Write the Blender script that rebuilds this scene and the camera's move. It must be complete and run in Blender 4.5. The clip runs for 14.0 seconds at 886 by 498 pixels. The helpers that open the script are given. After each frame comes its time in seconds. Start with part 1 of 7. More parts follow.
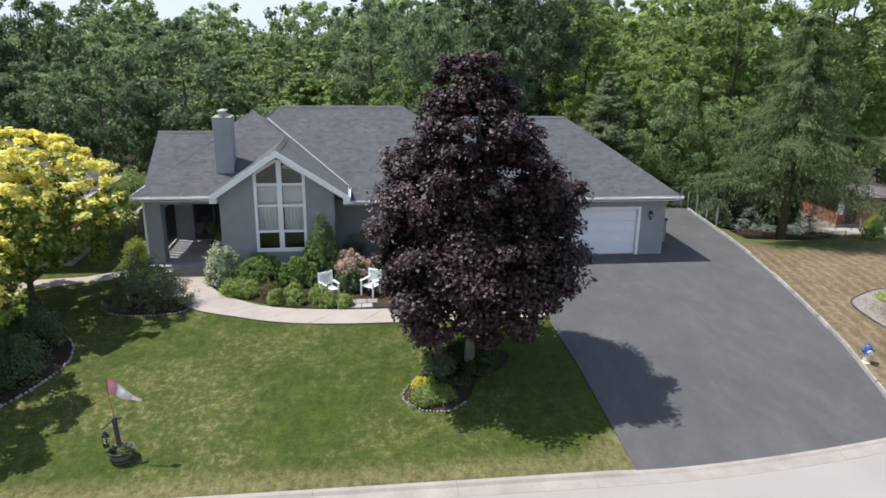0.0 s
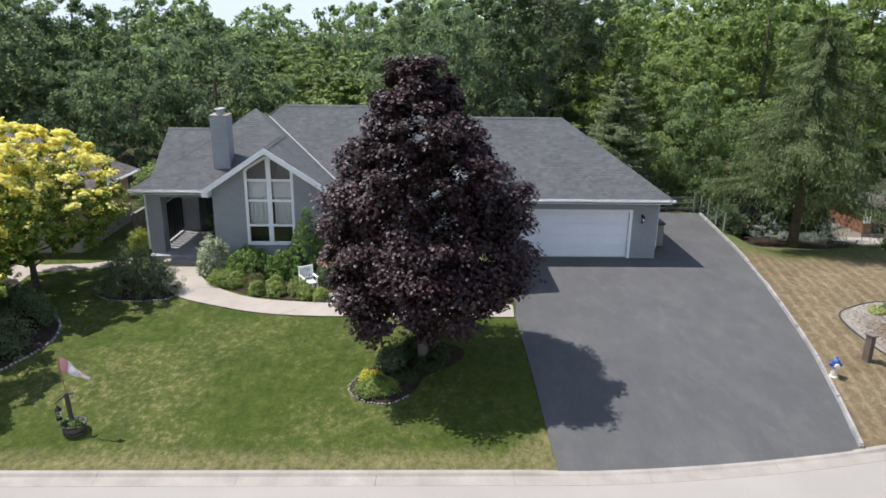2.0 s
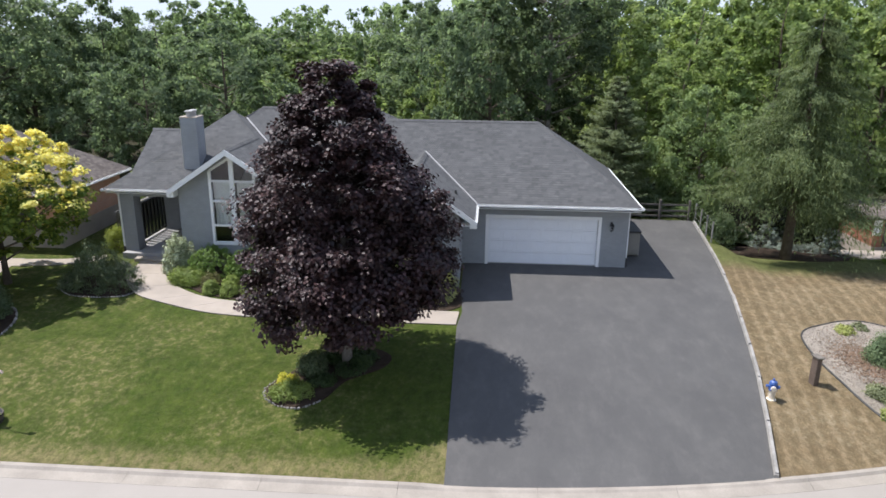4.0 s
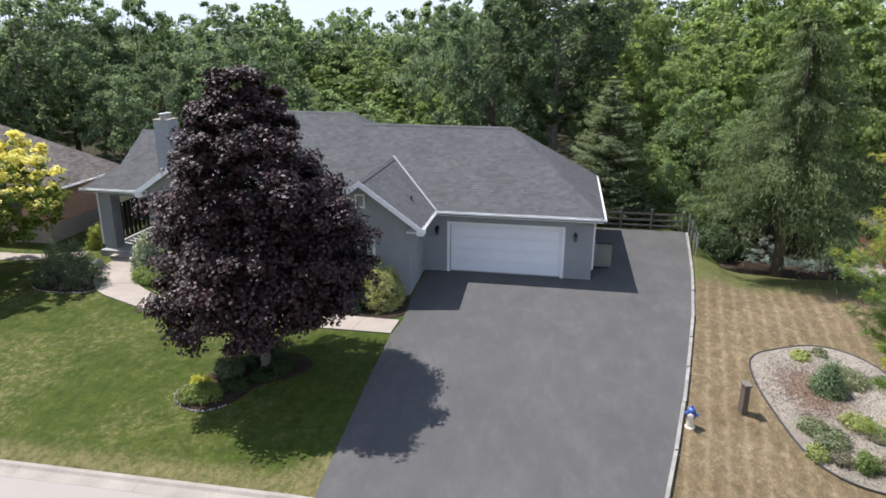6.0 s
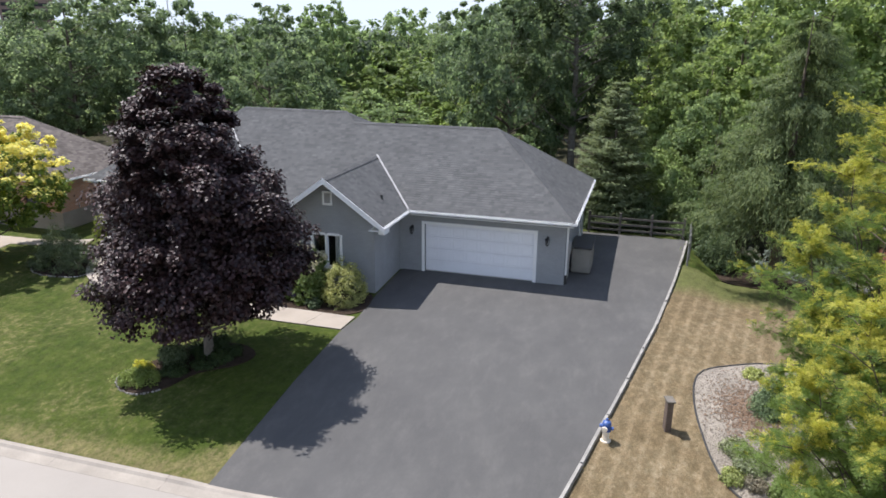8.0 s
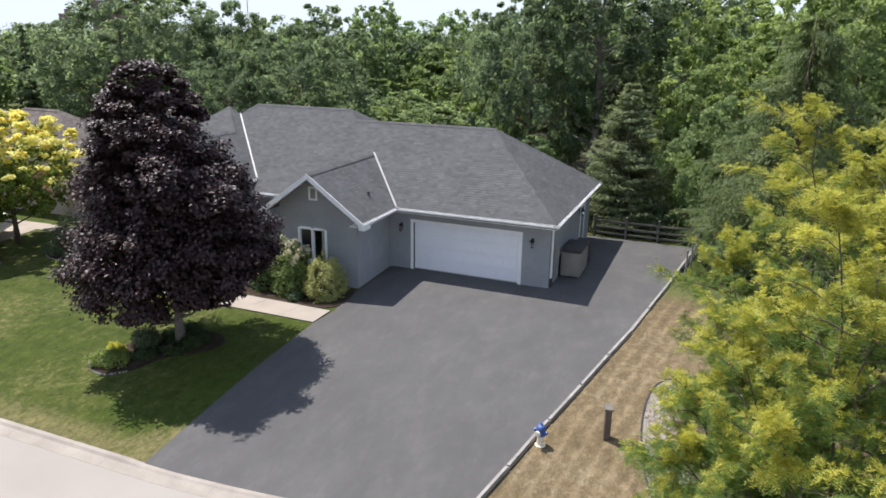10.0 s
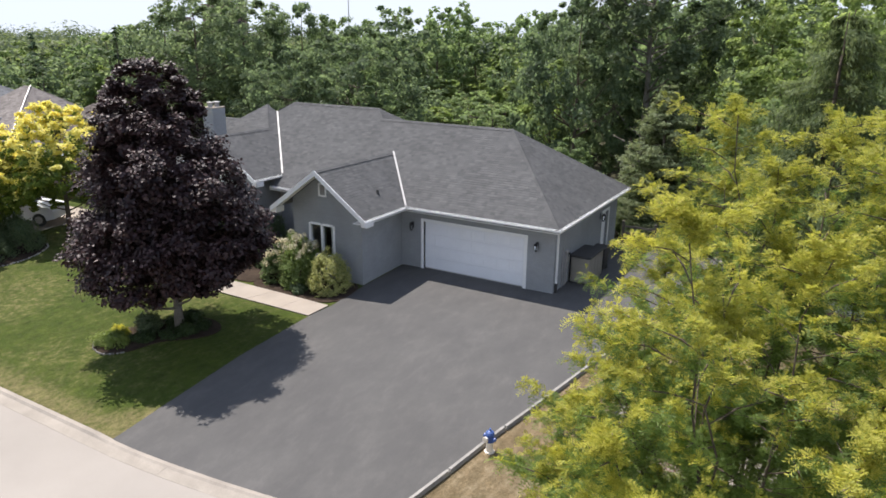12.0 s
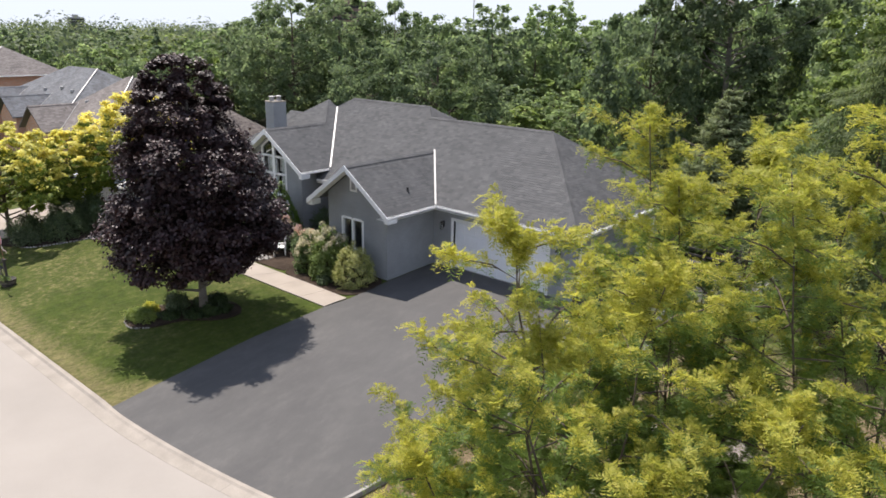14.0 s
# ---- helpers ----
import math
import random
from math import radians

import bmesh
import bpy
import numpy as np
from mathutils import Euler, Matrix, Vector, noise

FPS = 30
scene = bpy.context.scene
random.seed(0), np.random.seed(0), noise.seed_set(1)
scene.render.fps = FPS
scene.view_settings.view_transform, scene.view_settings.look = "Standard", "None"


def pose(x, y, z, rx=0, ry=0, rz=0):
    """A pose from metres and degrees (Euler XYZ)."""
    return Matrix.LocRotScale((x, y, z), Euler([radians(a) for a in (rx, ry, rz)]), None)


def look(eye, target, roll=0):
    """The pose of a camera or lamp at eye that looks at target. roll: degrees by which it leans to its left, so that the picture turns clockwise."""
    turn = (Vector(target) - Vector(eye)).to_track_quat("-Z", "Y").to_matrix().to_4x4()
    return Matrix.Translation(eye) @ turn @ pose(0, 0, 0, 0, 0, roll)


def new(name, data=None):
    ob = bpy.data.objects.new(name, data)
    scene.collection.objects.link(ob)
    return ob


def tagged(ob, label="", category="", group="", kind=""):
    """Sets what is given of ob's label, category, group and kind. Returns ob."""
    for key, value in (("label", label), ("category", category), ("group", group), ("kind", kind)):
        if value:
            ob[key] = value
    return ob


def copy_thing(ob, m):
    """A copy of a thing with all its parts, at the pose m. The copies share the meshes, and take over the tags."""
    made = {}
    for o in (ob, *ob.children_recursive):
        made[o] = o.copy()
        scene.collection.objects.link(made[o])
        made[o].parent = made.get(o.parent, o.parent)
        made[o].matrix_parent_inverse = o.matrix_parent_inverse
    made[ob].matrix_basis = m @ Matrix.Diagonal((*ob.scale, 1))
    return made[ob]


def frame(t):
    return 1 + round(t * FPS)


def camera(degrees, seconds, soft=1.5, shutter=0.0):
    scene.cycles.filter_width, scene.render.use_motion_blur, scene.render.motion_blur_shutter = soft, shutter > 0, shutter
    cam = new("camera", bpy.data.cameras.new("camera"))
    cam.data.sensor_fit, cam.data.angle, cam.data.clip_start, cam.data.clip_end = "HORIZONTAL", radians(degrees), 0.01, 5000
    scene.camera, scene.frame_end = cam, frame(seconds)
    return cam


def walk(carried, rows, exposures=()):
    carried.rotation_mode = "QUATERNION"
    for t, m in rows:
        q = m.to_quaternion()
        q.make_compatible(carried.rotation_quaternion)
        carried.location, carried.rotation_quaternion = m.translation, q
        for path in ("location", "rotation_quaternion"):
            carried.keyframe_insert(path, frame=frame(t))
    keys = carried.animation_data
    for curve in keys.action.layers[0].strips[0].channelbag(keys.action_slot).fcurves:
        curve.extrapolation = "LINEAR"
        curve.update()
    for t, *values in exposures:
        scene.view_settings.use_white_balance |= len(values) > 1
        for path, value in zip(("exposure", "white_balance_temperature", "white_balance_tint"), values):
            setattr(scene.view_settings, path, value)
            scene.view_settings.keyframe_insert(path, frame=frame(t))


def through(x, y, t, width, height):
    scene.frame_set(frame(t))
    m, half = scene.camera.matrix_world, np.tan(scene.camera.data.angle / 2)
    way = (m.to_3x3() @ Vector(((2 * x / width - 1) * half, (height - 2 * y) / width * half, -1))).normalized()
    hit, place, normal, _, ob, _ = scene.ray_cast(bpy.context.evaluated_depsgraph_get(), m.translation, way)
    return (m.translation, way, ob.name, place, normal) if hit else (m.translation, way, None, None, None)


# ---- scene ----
cam = camera(65.2, 14.0, 1.65)
PATH = [
    (0, (-7.736, -29.484, 9.551), (-7.498, -27.586, 8.965), 0.8),
    (0.5, (-6.926, -29.706, 9.582), (-6.735, -27.804, 8.995), 0.8),
    (1, (-6.087, -29.925, 9.61), (-5.946, -28.018, 9.022), 0.8),
    (1.5, (-5.214, -30.092, 9.652), (-5.119, -28.183, 9.063), 0.8),
    (2, (-4.272, -30.198, 9.704), (-4.223, -28.288, 9.113), 0.8),
    (2.5, (-3.222, -30.235, 9.737), (-3.22, -28.324, 9.145), 0.7),
    (3, (-2.176, -30.155, 9.794), (-2.216, -28.246, 9.2), 0.7),
    (5.5, (3.552, -29.065, 10.047), (3.285, -27.174, 9.453), 0.4),
    (6, (4.738, -28.781, 10.084), (4.415, -26.899, 9.489), 0.4),
    (6.5, (5.934, -28.501, 10.106), (5.548, -26.631, 9.511), 0.4),
    (7, (7.054, -28.261, 10.169), (6.611, -26.404, 9.572), 0.4),
    (7.5, (8.118, -27.991, 10.139), (7.624, -26.146, 9.543), 0.5),
    (8, (9.114, -27.734, 10.084), (8.575, -25.902, 9.489), 0.5),
    (8.5, (9.966, -27.503, 10.045), (9.388, -25.683, 9.452), 0.6),
    (11, (14.079, -25.829, 9.991), (13.238, -24.114, 9.398), 0.7),
    (11.5, (14.876, -25.371, 9.988), (13.975, -23.687, 9.395), 0.7),
    (12, (15.67, -24.938, 9.953), (14.706, -23.288, 9.363), 0.6),
    (12.5, (16.374, -24.463, 9.918), (15.35, -22.85, 9.328), 0.7),
    (13, (17.098, -23.959, 9.918), (16.009, -22.39, 9.326), 1.0),
    (13.5, (17.895, -23.322, 10.018), (16.73, -21.81, 9.42), 1.1),
    (14, (18.7, -22.63, 10.089), (17.467, -21.175, 9.487), 1.1),
]
walk(cam, [(t, look(eye, target, roll)) for t, eye, target, roll in PATH], [(0.0, 1.15, 6050, 12), (5.5, 1.22, 6150, 14), (8.5, 1.25, 6200, 14), (11.5, 1.24, 6450, 14), (14.0, 1.21, 6600, 15)])

# ---- light ----
world = bpy.data.worlds.new("sky")
scene.world = world
world.use_nodes = True
wn = world.node_tree
wn.nodes.clear()
SUN_WAY = Vector((1.45, -0.49, -2.93)).normalized()
SUN_UP = math.asin(-SUN_WAY.z)
SUN_TURN = math.atan2(-SUN_WAY.x, -SUN_WAY.y)
sky = wn.nodes.new("ShaderNodeTexSky")
sky.sky_type, sky.sun_disc = "NISHITA", False
sky.sun_elevation, sky.sun_rotation = SUN_UP, SUN_TURN
sky.air_density, sky.dust_density, sky.ozone_density, sky.altitude = 0.75, 0.0, 2.2, 200
bg = wn.nodes.new("ShaderNodeBackground")
bg.inputs["Strength"].default_value = 0.15
wo = wn.nodes.new("ShaderNodeOutputWorld")
haze = wn.nodes.new("ShaderNodeMix")  # thin haze evens out the glare low in the sky
haze.data_type, haze.blend_type = "RGBA", "DARKEN"
haze.inputs[0].default_value, haze.inputs[7].default_value = 1.0, (2.55, 2.85, 3.2, 1)
milky = wn.nodes.new("ShaderNodeHueSaturation")  # a milky summer sky
milky.inputs["Saturation"].default_value, milky.inputs["Value"].default_value = 0.62, 1.03
wn.links.new(sky.outputs["Color"], milky.inputs["Color"])
wn.links.new(milky.outputs["Color"], haze.inputs[6])
wn.links.new(haze.outputs[2], bg.inputs["Color"])
wn.links.new(bg.outputs["Background"], wo.inputs["Surface"])
sun_data = bpy.data.lights.new("sun", "SUN")
sun_data.energy, sun_data.angle, sun_data.color = 3.15, radians(0.55), (1.0, 0.95, 0.88)
sun = new("sun", sun_data)
sun.matrix_world = look((-30, 10, 60), Vector((-30, 10, 60)) + SUN_WAY)

# ---- materials ----
def shader(name):
    m = bpy.data.materials.new(name)
    m.use_nodes = True
    nt = m.node_tree
    nt.nodes.clear()
    out = nt.nodes.new("ShaderNodeOutputMaterial")
    bsdf = nt.nodes.new("ShaderNodeBsdfPrincipled")
    nt.links.new(bsdf.outputs[0], out.inputs["Surface"])
    return m, nt, bsdf


def ramp(nt, source, stops):
    r = nt.nodes.new("ShaderNodeValToRGB")
    e = r.color_ramp.elements
    while len(e) < len(stops):
        e.new(0.5)
    for k, (p, c) in zip(e, stops):
        k.position, k.color = p, (*c, 1)
    nt.links.new(source, r.inputs[0])
    return r.outputs[0]


def noise_tex(nt, scale, detail=4, rough=0.6, stretch=None, space="Object"):
    co = nt.nodes.new("ShaderNodeTexCoord")
    if space == "World":
        vec = nt.nodes.new("ShaderNodeNewGeometry").outputs["Position"]
    else:
        vec = co.outputs[space]
    if stretch:
        mp = nt.nodes.new("ShaderNodeMapping")
        mp.inputs["Scale"].default_value = stretch[:3]
        if len(stretch) > 3:
            mp.inputs["Rotation"].default_value = (0, 0, stretch[3])
        nt.links.new(vec, mp.inputs[0])
        vec = mp.outputs[0]
    n = nt.nodes.new("ShaderNodeTexNoise")
    n.inputs["Scale"].default_value, n.inputs["Detail"].default_value, n.inputs["Roughness"].default_value = scale, detail, rough
    nt.links.new(vec, n.inputs["Vector"])
    return n.outputs[0]


def mix(nt, fac, a, b, how="MIX"):
    x = nt.nodes.new("ShaderNodeMix")
    x.data_type, x.blend_type = "RGBA", how
    for sock, v in ((x.inputs[0], fac), (x.inputs[6], a), (x.inputs[7], b)):
        if isinstance(v, (int, float)):
            sock.default_value = v
        elif isinstance(v, tuple):
            sock.default_value = (*v, 1)
        else:
            nt.links.new(v, sock)
    return x.outputs[2]


def bump(nt, bsdf, height, strength, distance=0.02):
    b = nt.nodes.new("ShaderNodeBump")
    b.inputs["Strength"].default_value, b.inputs["Distance"].default_value = strength, distance
    nt.links.new(height, b.inputs["Height"])
    nt.links.new(b.outputs[0], bsdf.inputs["Normal"])


def paint(name, col, rough=0.6, vary=0.12, big=0.7, fine=25, bumpy=0.15, dist=0.01, metal=0.0, space="World", spec=0.5):
    """A surface with broad stains and fine grain."""
    m, nt, b = shader(name)
    lo = tuple(c * (1 - vary) for c in col)
    hi = tuple(min(1, c * (1 + vary)) for c in col)
    n1 = noise_tex(nt, big, 5, 0.6, space=space)
    n2 = noise_tex(nt, fine, 4, 0.7, space=space)
    c1 = ramp(nt, n1, [(0.3, lo), (0.7, hi)])
    c2 = ramp(nt, n2, [(0.25, (1 - vary,) * 3), (0.75, (1 + vary * 0.5,) * 3)])
    nt.links.new(mix(nt, 1.0, c1, c2, "MULTIPLY"), b.inputs["Base Color"])
    b.inputs["Roughness"].default_value, b.inputs["Metallic"].default_value = rough, metal
    b.inputs["Specular IOR Level"].default_value = spec
    bump(nt, b, n2, bumpy, dist)
    return m


def leaf(name, dark, mid, light, through=0.35, rough=0.55, big=0.6, gloss=0.25):
    """Foliage: varies leaf by leaf and in broad drifts, lets some light through."""
    m, nt, b = shader(name)
    geo = nt.nodes.new("ShaderNodeNewGeometry")
    c = ramp(nt, geo.outputs["Random Per Island"], [(0.0, dark), (0.5, mid), (1.0, light)])
    n = noise_tex(nt, big, 3, 0.6, space="World")
    tone = ramp(nt, n, [(0.3, (0.72, 0.74, 0.72)), (0.7, (1.18, 1.15, 1.1))])
    info = nt.nodes.new("ShaderNodeObjectInfo")
    own = ramp(nt, info.outputs["Random"], [(0.0, (0.85, 0.88, 0.85)), (1.0, (1.12, 1.1, 1.05))])
    col = mix(nt, 1.0, mix(nt, 1.0, c, tone, "MULTIPLY"), own, "MULTIPLY")
    nt.links.new(col, b.inputs["Base Color"])
    b.inputs["Roughness"].default_value, b.inputs["Specular IOR Level"].default_value = rough, gloss
    tr = nt.nodes.new("ShaderNodeBsdfTranslucent")
    nt.links.new(mix(nt, 1.0, col, (1.14, 1.14, 0.92), "MULTIPLY"), tr.inputs[0])
    sh = nt.nodes.new("ShaderNodeMixShader")
    sh.inputs[0].default_value = through
    nt.links.new(b.outputs[0], sh.inputs[1])
    nt.links.new(tr.outputs[0], sh.inputs[2])
    out = next(k for k in nt.nodes if k.type == "OUTPUT_MATERIAL")
    nt.links.new(sh.outputs[0], out.inputs["Surface"])
    return m


def island_paint(name, stops, rough=0.8, fine=40, bumpy=0.4, dist=0.01, own=False, stain=0.25, spec=0.3):
    """Pieces that differ from one another, with grain and broad stains."""
    m, nt, b = shader(name)
    if own:
        src = nt.nodes.new("ShaderNodeObjectInfo").outputs["Random"]
    else:
        src = nt.nodes.new("ShaderNodeNewGeometry").outputs["Random Per Island"]
    c = ramp(nt, src, stops)
    n = noise_tex(nt, 0.8, 5, 0.65, space="World")
    s = ramp(nt, n, [(0.3, (1 - stain,) * 3), (0.7, (1 + stain * 0.4,) * 3)])
    n2 = noise_tex(nt, fine, 4, 0.7, space="World")
    g = ramp(nt, n2, [(0.25, (0.8, 0.8, 0.8)), (0.75, (1.12, 1.12, 1.12))])
    nt.links.new(mix(nt, 1.0, mix(nt, 1.0, c, s, "MULTIPLY"), g, "MULTIPLY"), b.inputs["Base Color"])
    b.inputs["Roughness"].default_value, b.inputs["Specular IOR Level"].default_value = rough, spec
    bump(nt, b, n2, bumpy, dist)
    return m


def grass_ground(name, green, pale, dry, dryness, stripes=0.0, turn=0.0, verge=False, damp=None):
    m, nt, b = shader(name)
    broad = noise_tex(nt, 0.22, 5, 0.62, space="World")
    mid = noise_tex(nt, 1.3, 5, 0.7, space="World")
    fine = noise_tex(nt, 28, 5, 0.75, stretch=(1, 0.6, 1), space="World")
    c = mix(nt, ramp(nt, mid, [(0.3, (0, 0, 0)), (0.7, (1, 1, 1))]), green, pale)
    both = nt.nodes.new("ShaderNodeMath")
    both.operation = "MULTIPLY_ADD"
    nt.links.new(mid, both.inputs[0])
    both.inputs[1].default_value = 0.55
    nt.links.new(broad, both.inputs[2])
    lo = 0.98 - dryness
    straw = noise_tex(nt, 5.5, 6, 0.78, stretch=(1.0, 0.75, 1), space="World")
    worn = ramp(nt, both.outputs[0], [(lo - 0.20, (0.12, 0.12, 0.12)), (lo + 0.10, (1, 1, 1))])
    c = mix(nt, mix(nt, 1.0, worn, (0.24, 0.24, 0.24), "MULTIPLY"), c, tuple(0.5 * (p + d) for p, d in zip(pale, dry)))
    c = mix(nt, mix(nt, 1.0, worn, ramp(nt, straw, [(0.48, (0, 0, 0)), (0.64, (0.9, 0.9, 0.9))]), "MULTIPLY"), c, dry)
    if verge:
        geo_v = nt.nodes.new("ShaderNodeNewGeometry")
        sep = nt.nodes.new("ShaderNodeSeparateXYZ")
        nt.links.new(geo_v.outputs["Position"], sep.inputs[0])
        wob = nt.nodes.new("ShaderNodeMath")
        wob.operation = "MULTIPLY_ADD"
        nt.links.new(mid, wob.inputs[0])
        wob.inputs[1].default_value = 1.6
        nt.links.new(sep.outputs[1], wob.inputs[2])
        band = nt.nodes.new("ShaderNodeMapRange")
        band.inputs["From Min"].default_value, band.inputs["From Max"].default_value = -13.15, -13.75
        corner = nt.nodes.new("ShaderNodeMapRange")  # worn grass widens towards the driveway
        corner.inputs["From Min"].default_value, corner.inputs["From Max"].default_value, corner.inputs["To Max"].default_value = -2.2, -0.9, 0.95
        nt.links.new(sep.outputs[0], corner.inputs["Value"])
        less = nt.nodes.new("ShaderNodeMath")
        less.operation = "SUBTRACT"
        nt.links.new(wob.outputs[0], less.inputs[0])
        nt.links.new(corner.outputs[0], less.inputs[1])
        nt.links.new(less.outputs[0], band.inputs["Value"])
        some = nt.nodes.new("ShaderNodeMath")
        some.operation = "MULTIPLY"
        some.inputs[1].default_value = 0.85
        nt.links.new(band.outputs[0], some.inputs[0])
        c = mix(nt, mix(nt, 1.0, some.outputs[0], ramp(nt, straw, [(0.38, (0.25, 0.25, 0.25)), (0.56, (1, 1, 1))]), "MULTIPLY"), c, tuple(0.8 * d for d in dry))
    if stripes:
        geo = nt.nodes.new("ShaderNodeNewGeometry")
        mp = nt.nodes.new("ShaderNodeMapping")
        mp.inputs["Rotation"].default_value = (0, 0, turn)
        nt.links.new(geo.outputs["Position"], mp.inputs[0])
        wave = nt.nodes.new("ShaderNodeTexWave")  # mower passes
        wave.inputs["Scale"].default_value, wave.inputs["Distortion"].default_value = 0.62, 1.1
        wave.inputs["Detail"].default_value, wave.inputs["Detail Scale"].default_value = 3.0, 1.6
        nt.links.new(mp.outputs[0], wave.inputs["Vector"])
        c = mix(nt, 1.0, c, ramp(nt, wave.outputs["Fac"], [(0.1, (0.90, 0.90, 0.88)), (0.75, (1.0, 1.0, 1.0)), (0.97, (1.16, 1.17, 1.19))]), "MULTIPLY")
        sq = nt.nodes.new("ShaderNodeMapping")
        sq.inputs["Scale"].default_value = (5.5, 3.6, 1)
        nt.links.new(mp.outputs[0], sq.inputs[0])
        w = nt.nodes.new("ShaderNodeTexNoise")
        w.inputs["Scale"].default_value, w.inputs["Detail"].default_value, w.inputs["Roughness"].default_value = 1.3 * stripes, 5, 0.7
        nt.links.new(sq.outputs[0], w.inputs["Vector"])
        c = mix(nt, 1.0, c, ramp(nt, w.outputs[0], [(0.34, (0.82, 0.81, 0.78)), (0.55, (1.0, 1.0, 1.0)), (0.68, (1.26, 1.27, 1.31))]), "MULTIPLY")
    if damp:
        geo_d = nt.nodes.new("ShaderNodeNewGeometry")
        sep_d = nt.nodes.new("ShaderNodeSeparateXYZ")
        nt.links.new(geo_d.outputs["Position"], sep_d.inputs[0])
        wav = nt.nodes.new("ShaderNodeMath")
        wav.operation = "MULTIPLY_ADD"
        nt.links.new(mid, wav.inputs[0])
        wav.inputs[1].default_value = 3.0
        nt.links.new(sep_d.outputs[1], wav.inputs[2])
        lush = nt.nodes.new("ShaderNodeMapRange")
        lush.inputs["From Min"].default_value, lush.inputs["From Max"].default_value, lush.inputs["To Max"].default_value = 1.6, 3.4, 0.8
        nt.links.new(wav.outputs[0], lush.inputs["Value"])
        c = mix(nt, lush.outputs[0], c, damp)
    clod = noise_tex(nt, 3.4, 6, 0.78, stretch=(1.0, 0.6, 1), space="World")
    c = mix(nt, 1.0, c, ramp(nt, clod, [(0.32, (0.70, 0.71, 0.68)), (0.5, (1.0, 1.0, 1.0)), (0.68, (1.30, 1.27, 1.27))]), "MULTIPLY")
    c = mix(nt, 1.0, c, ramp(nt, fine, [(0.28, (0.68, 0.69, 0.65)), (0.72, (1.28, 1.26, 1.24))]), "MULTIPLY")
    nt.links.new(c, b.inputs["Base Color"])
    b.inputs["Roughness"].default_value, b.inputs["Specular IOR Level"].default_value = 0.9, 0.15
    bump(nt, b, fine, 0.5, 0.05)
    return m


def brick_wall(name, cols, mortar, width=0.23, height=0.075, rough=0.85):
    """Far brickwork: courses and joints from a brick texture laid along each wall."""
    m, nt, b = shader(name)
    geo = nt.nodes.new("ShaderNodeNewGeometry")
    sp = nt.nodes.new("ShaderNodeSeparateXYZ")
    nt.links.new(geo.outputs["Position"], sp.inputs[0])
    add = nt.nodes.new("ShaderNodeMath")
    nt.links.new(sp.outputs[0], add.inputs[0])
    nt.links.new(sp.outputs[1], add.inputs[1])
    cb = nt.nodes.new("ShaderNodeCombineXYZ")
    nt.links.new(add.outputs[0], cb.inputs[0])
    nt.links.new(sp.outputs[2], cb.inputs[1])
    t = nt.nodes.new("ShaderNodeTexBrick")
    t.inputs["Color1"].default_value, t.inputs["Color2"].default_value, t.inputs["Mortar"].default_value = (*cols[0], 1), (*cols[1], 1), (*mortar, 1)
    t.inputs["Scale"].default_value, t.inputs["Mortar Size"].default_value = 1.0, 0.008
    t.inputs["Brick Width"].default_value, t.inputs["Row Height"].default_value = width, height
    nt.links.new(cb.outputs[0], t.inputs["Vector"])
    n = noise_tex(nt, 0.9, 5, 0.65, space="World")
    c = mix(nt, 1.0, t.outputs["Color"], ramp(nt, n, [(0.3, (0.86, 0.86, 0.86)), (0.7, (1.07, 1.07, 1.07))]), "MULTIPLY")
    nt.links.new(c, b.inputs["Base Color"])
    b.inputs["Roughness"].default_value, b.inputs["Specular IOR Level"].default_value = rough, 0.3
    inv = nt.nodes.new("ShaderNodeMath")
    inv.operation = "SUBTRACT"
    inv.inputs[0].default_value = 1
    nt.links.new(t.outputs["Fac"], inv.inputs[1])
    bump(nt, b, inv.outputs[0], 0.5, 0.008)
    return m


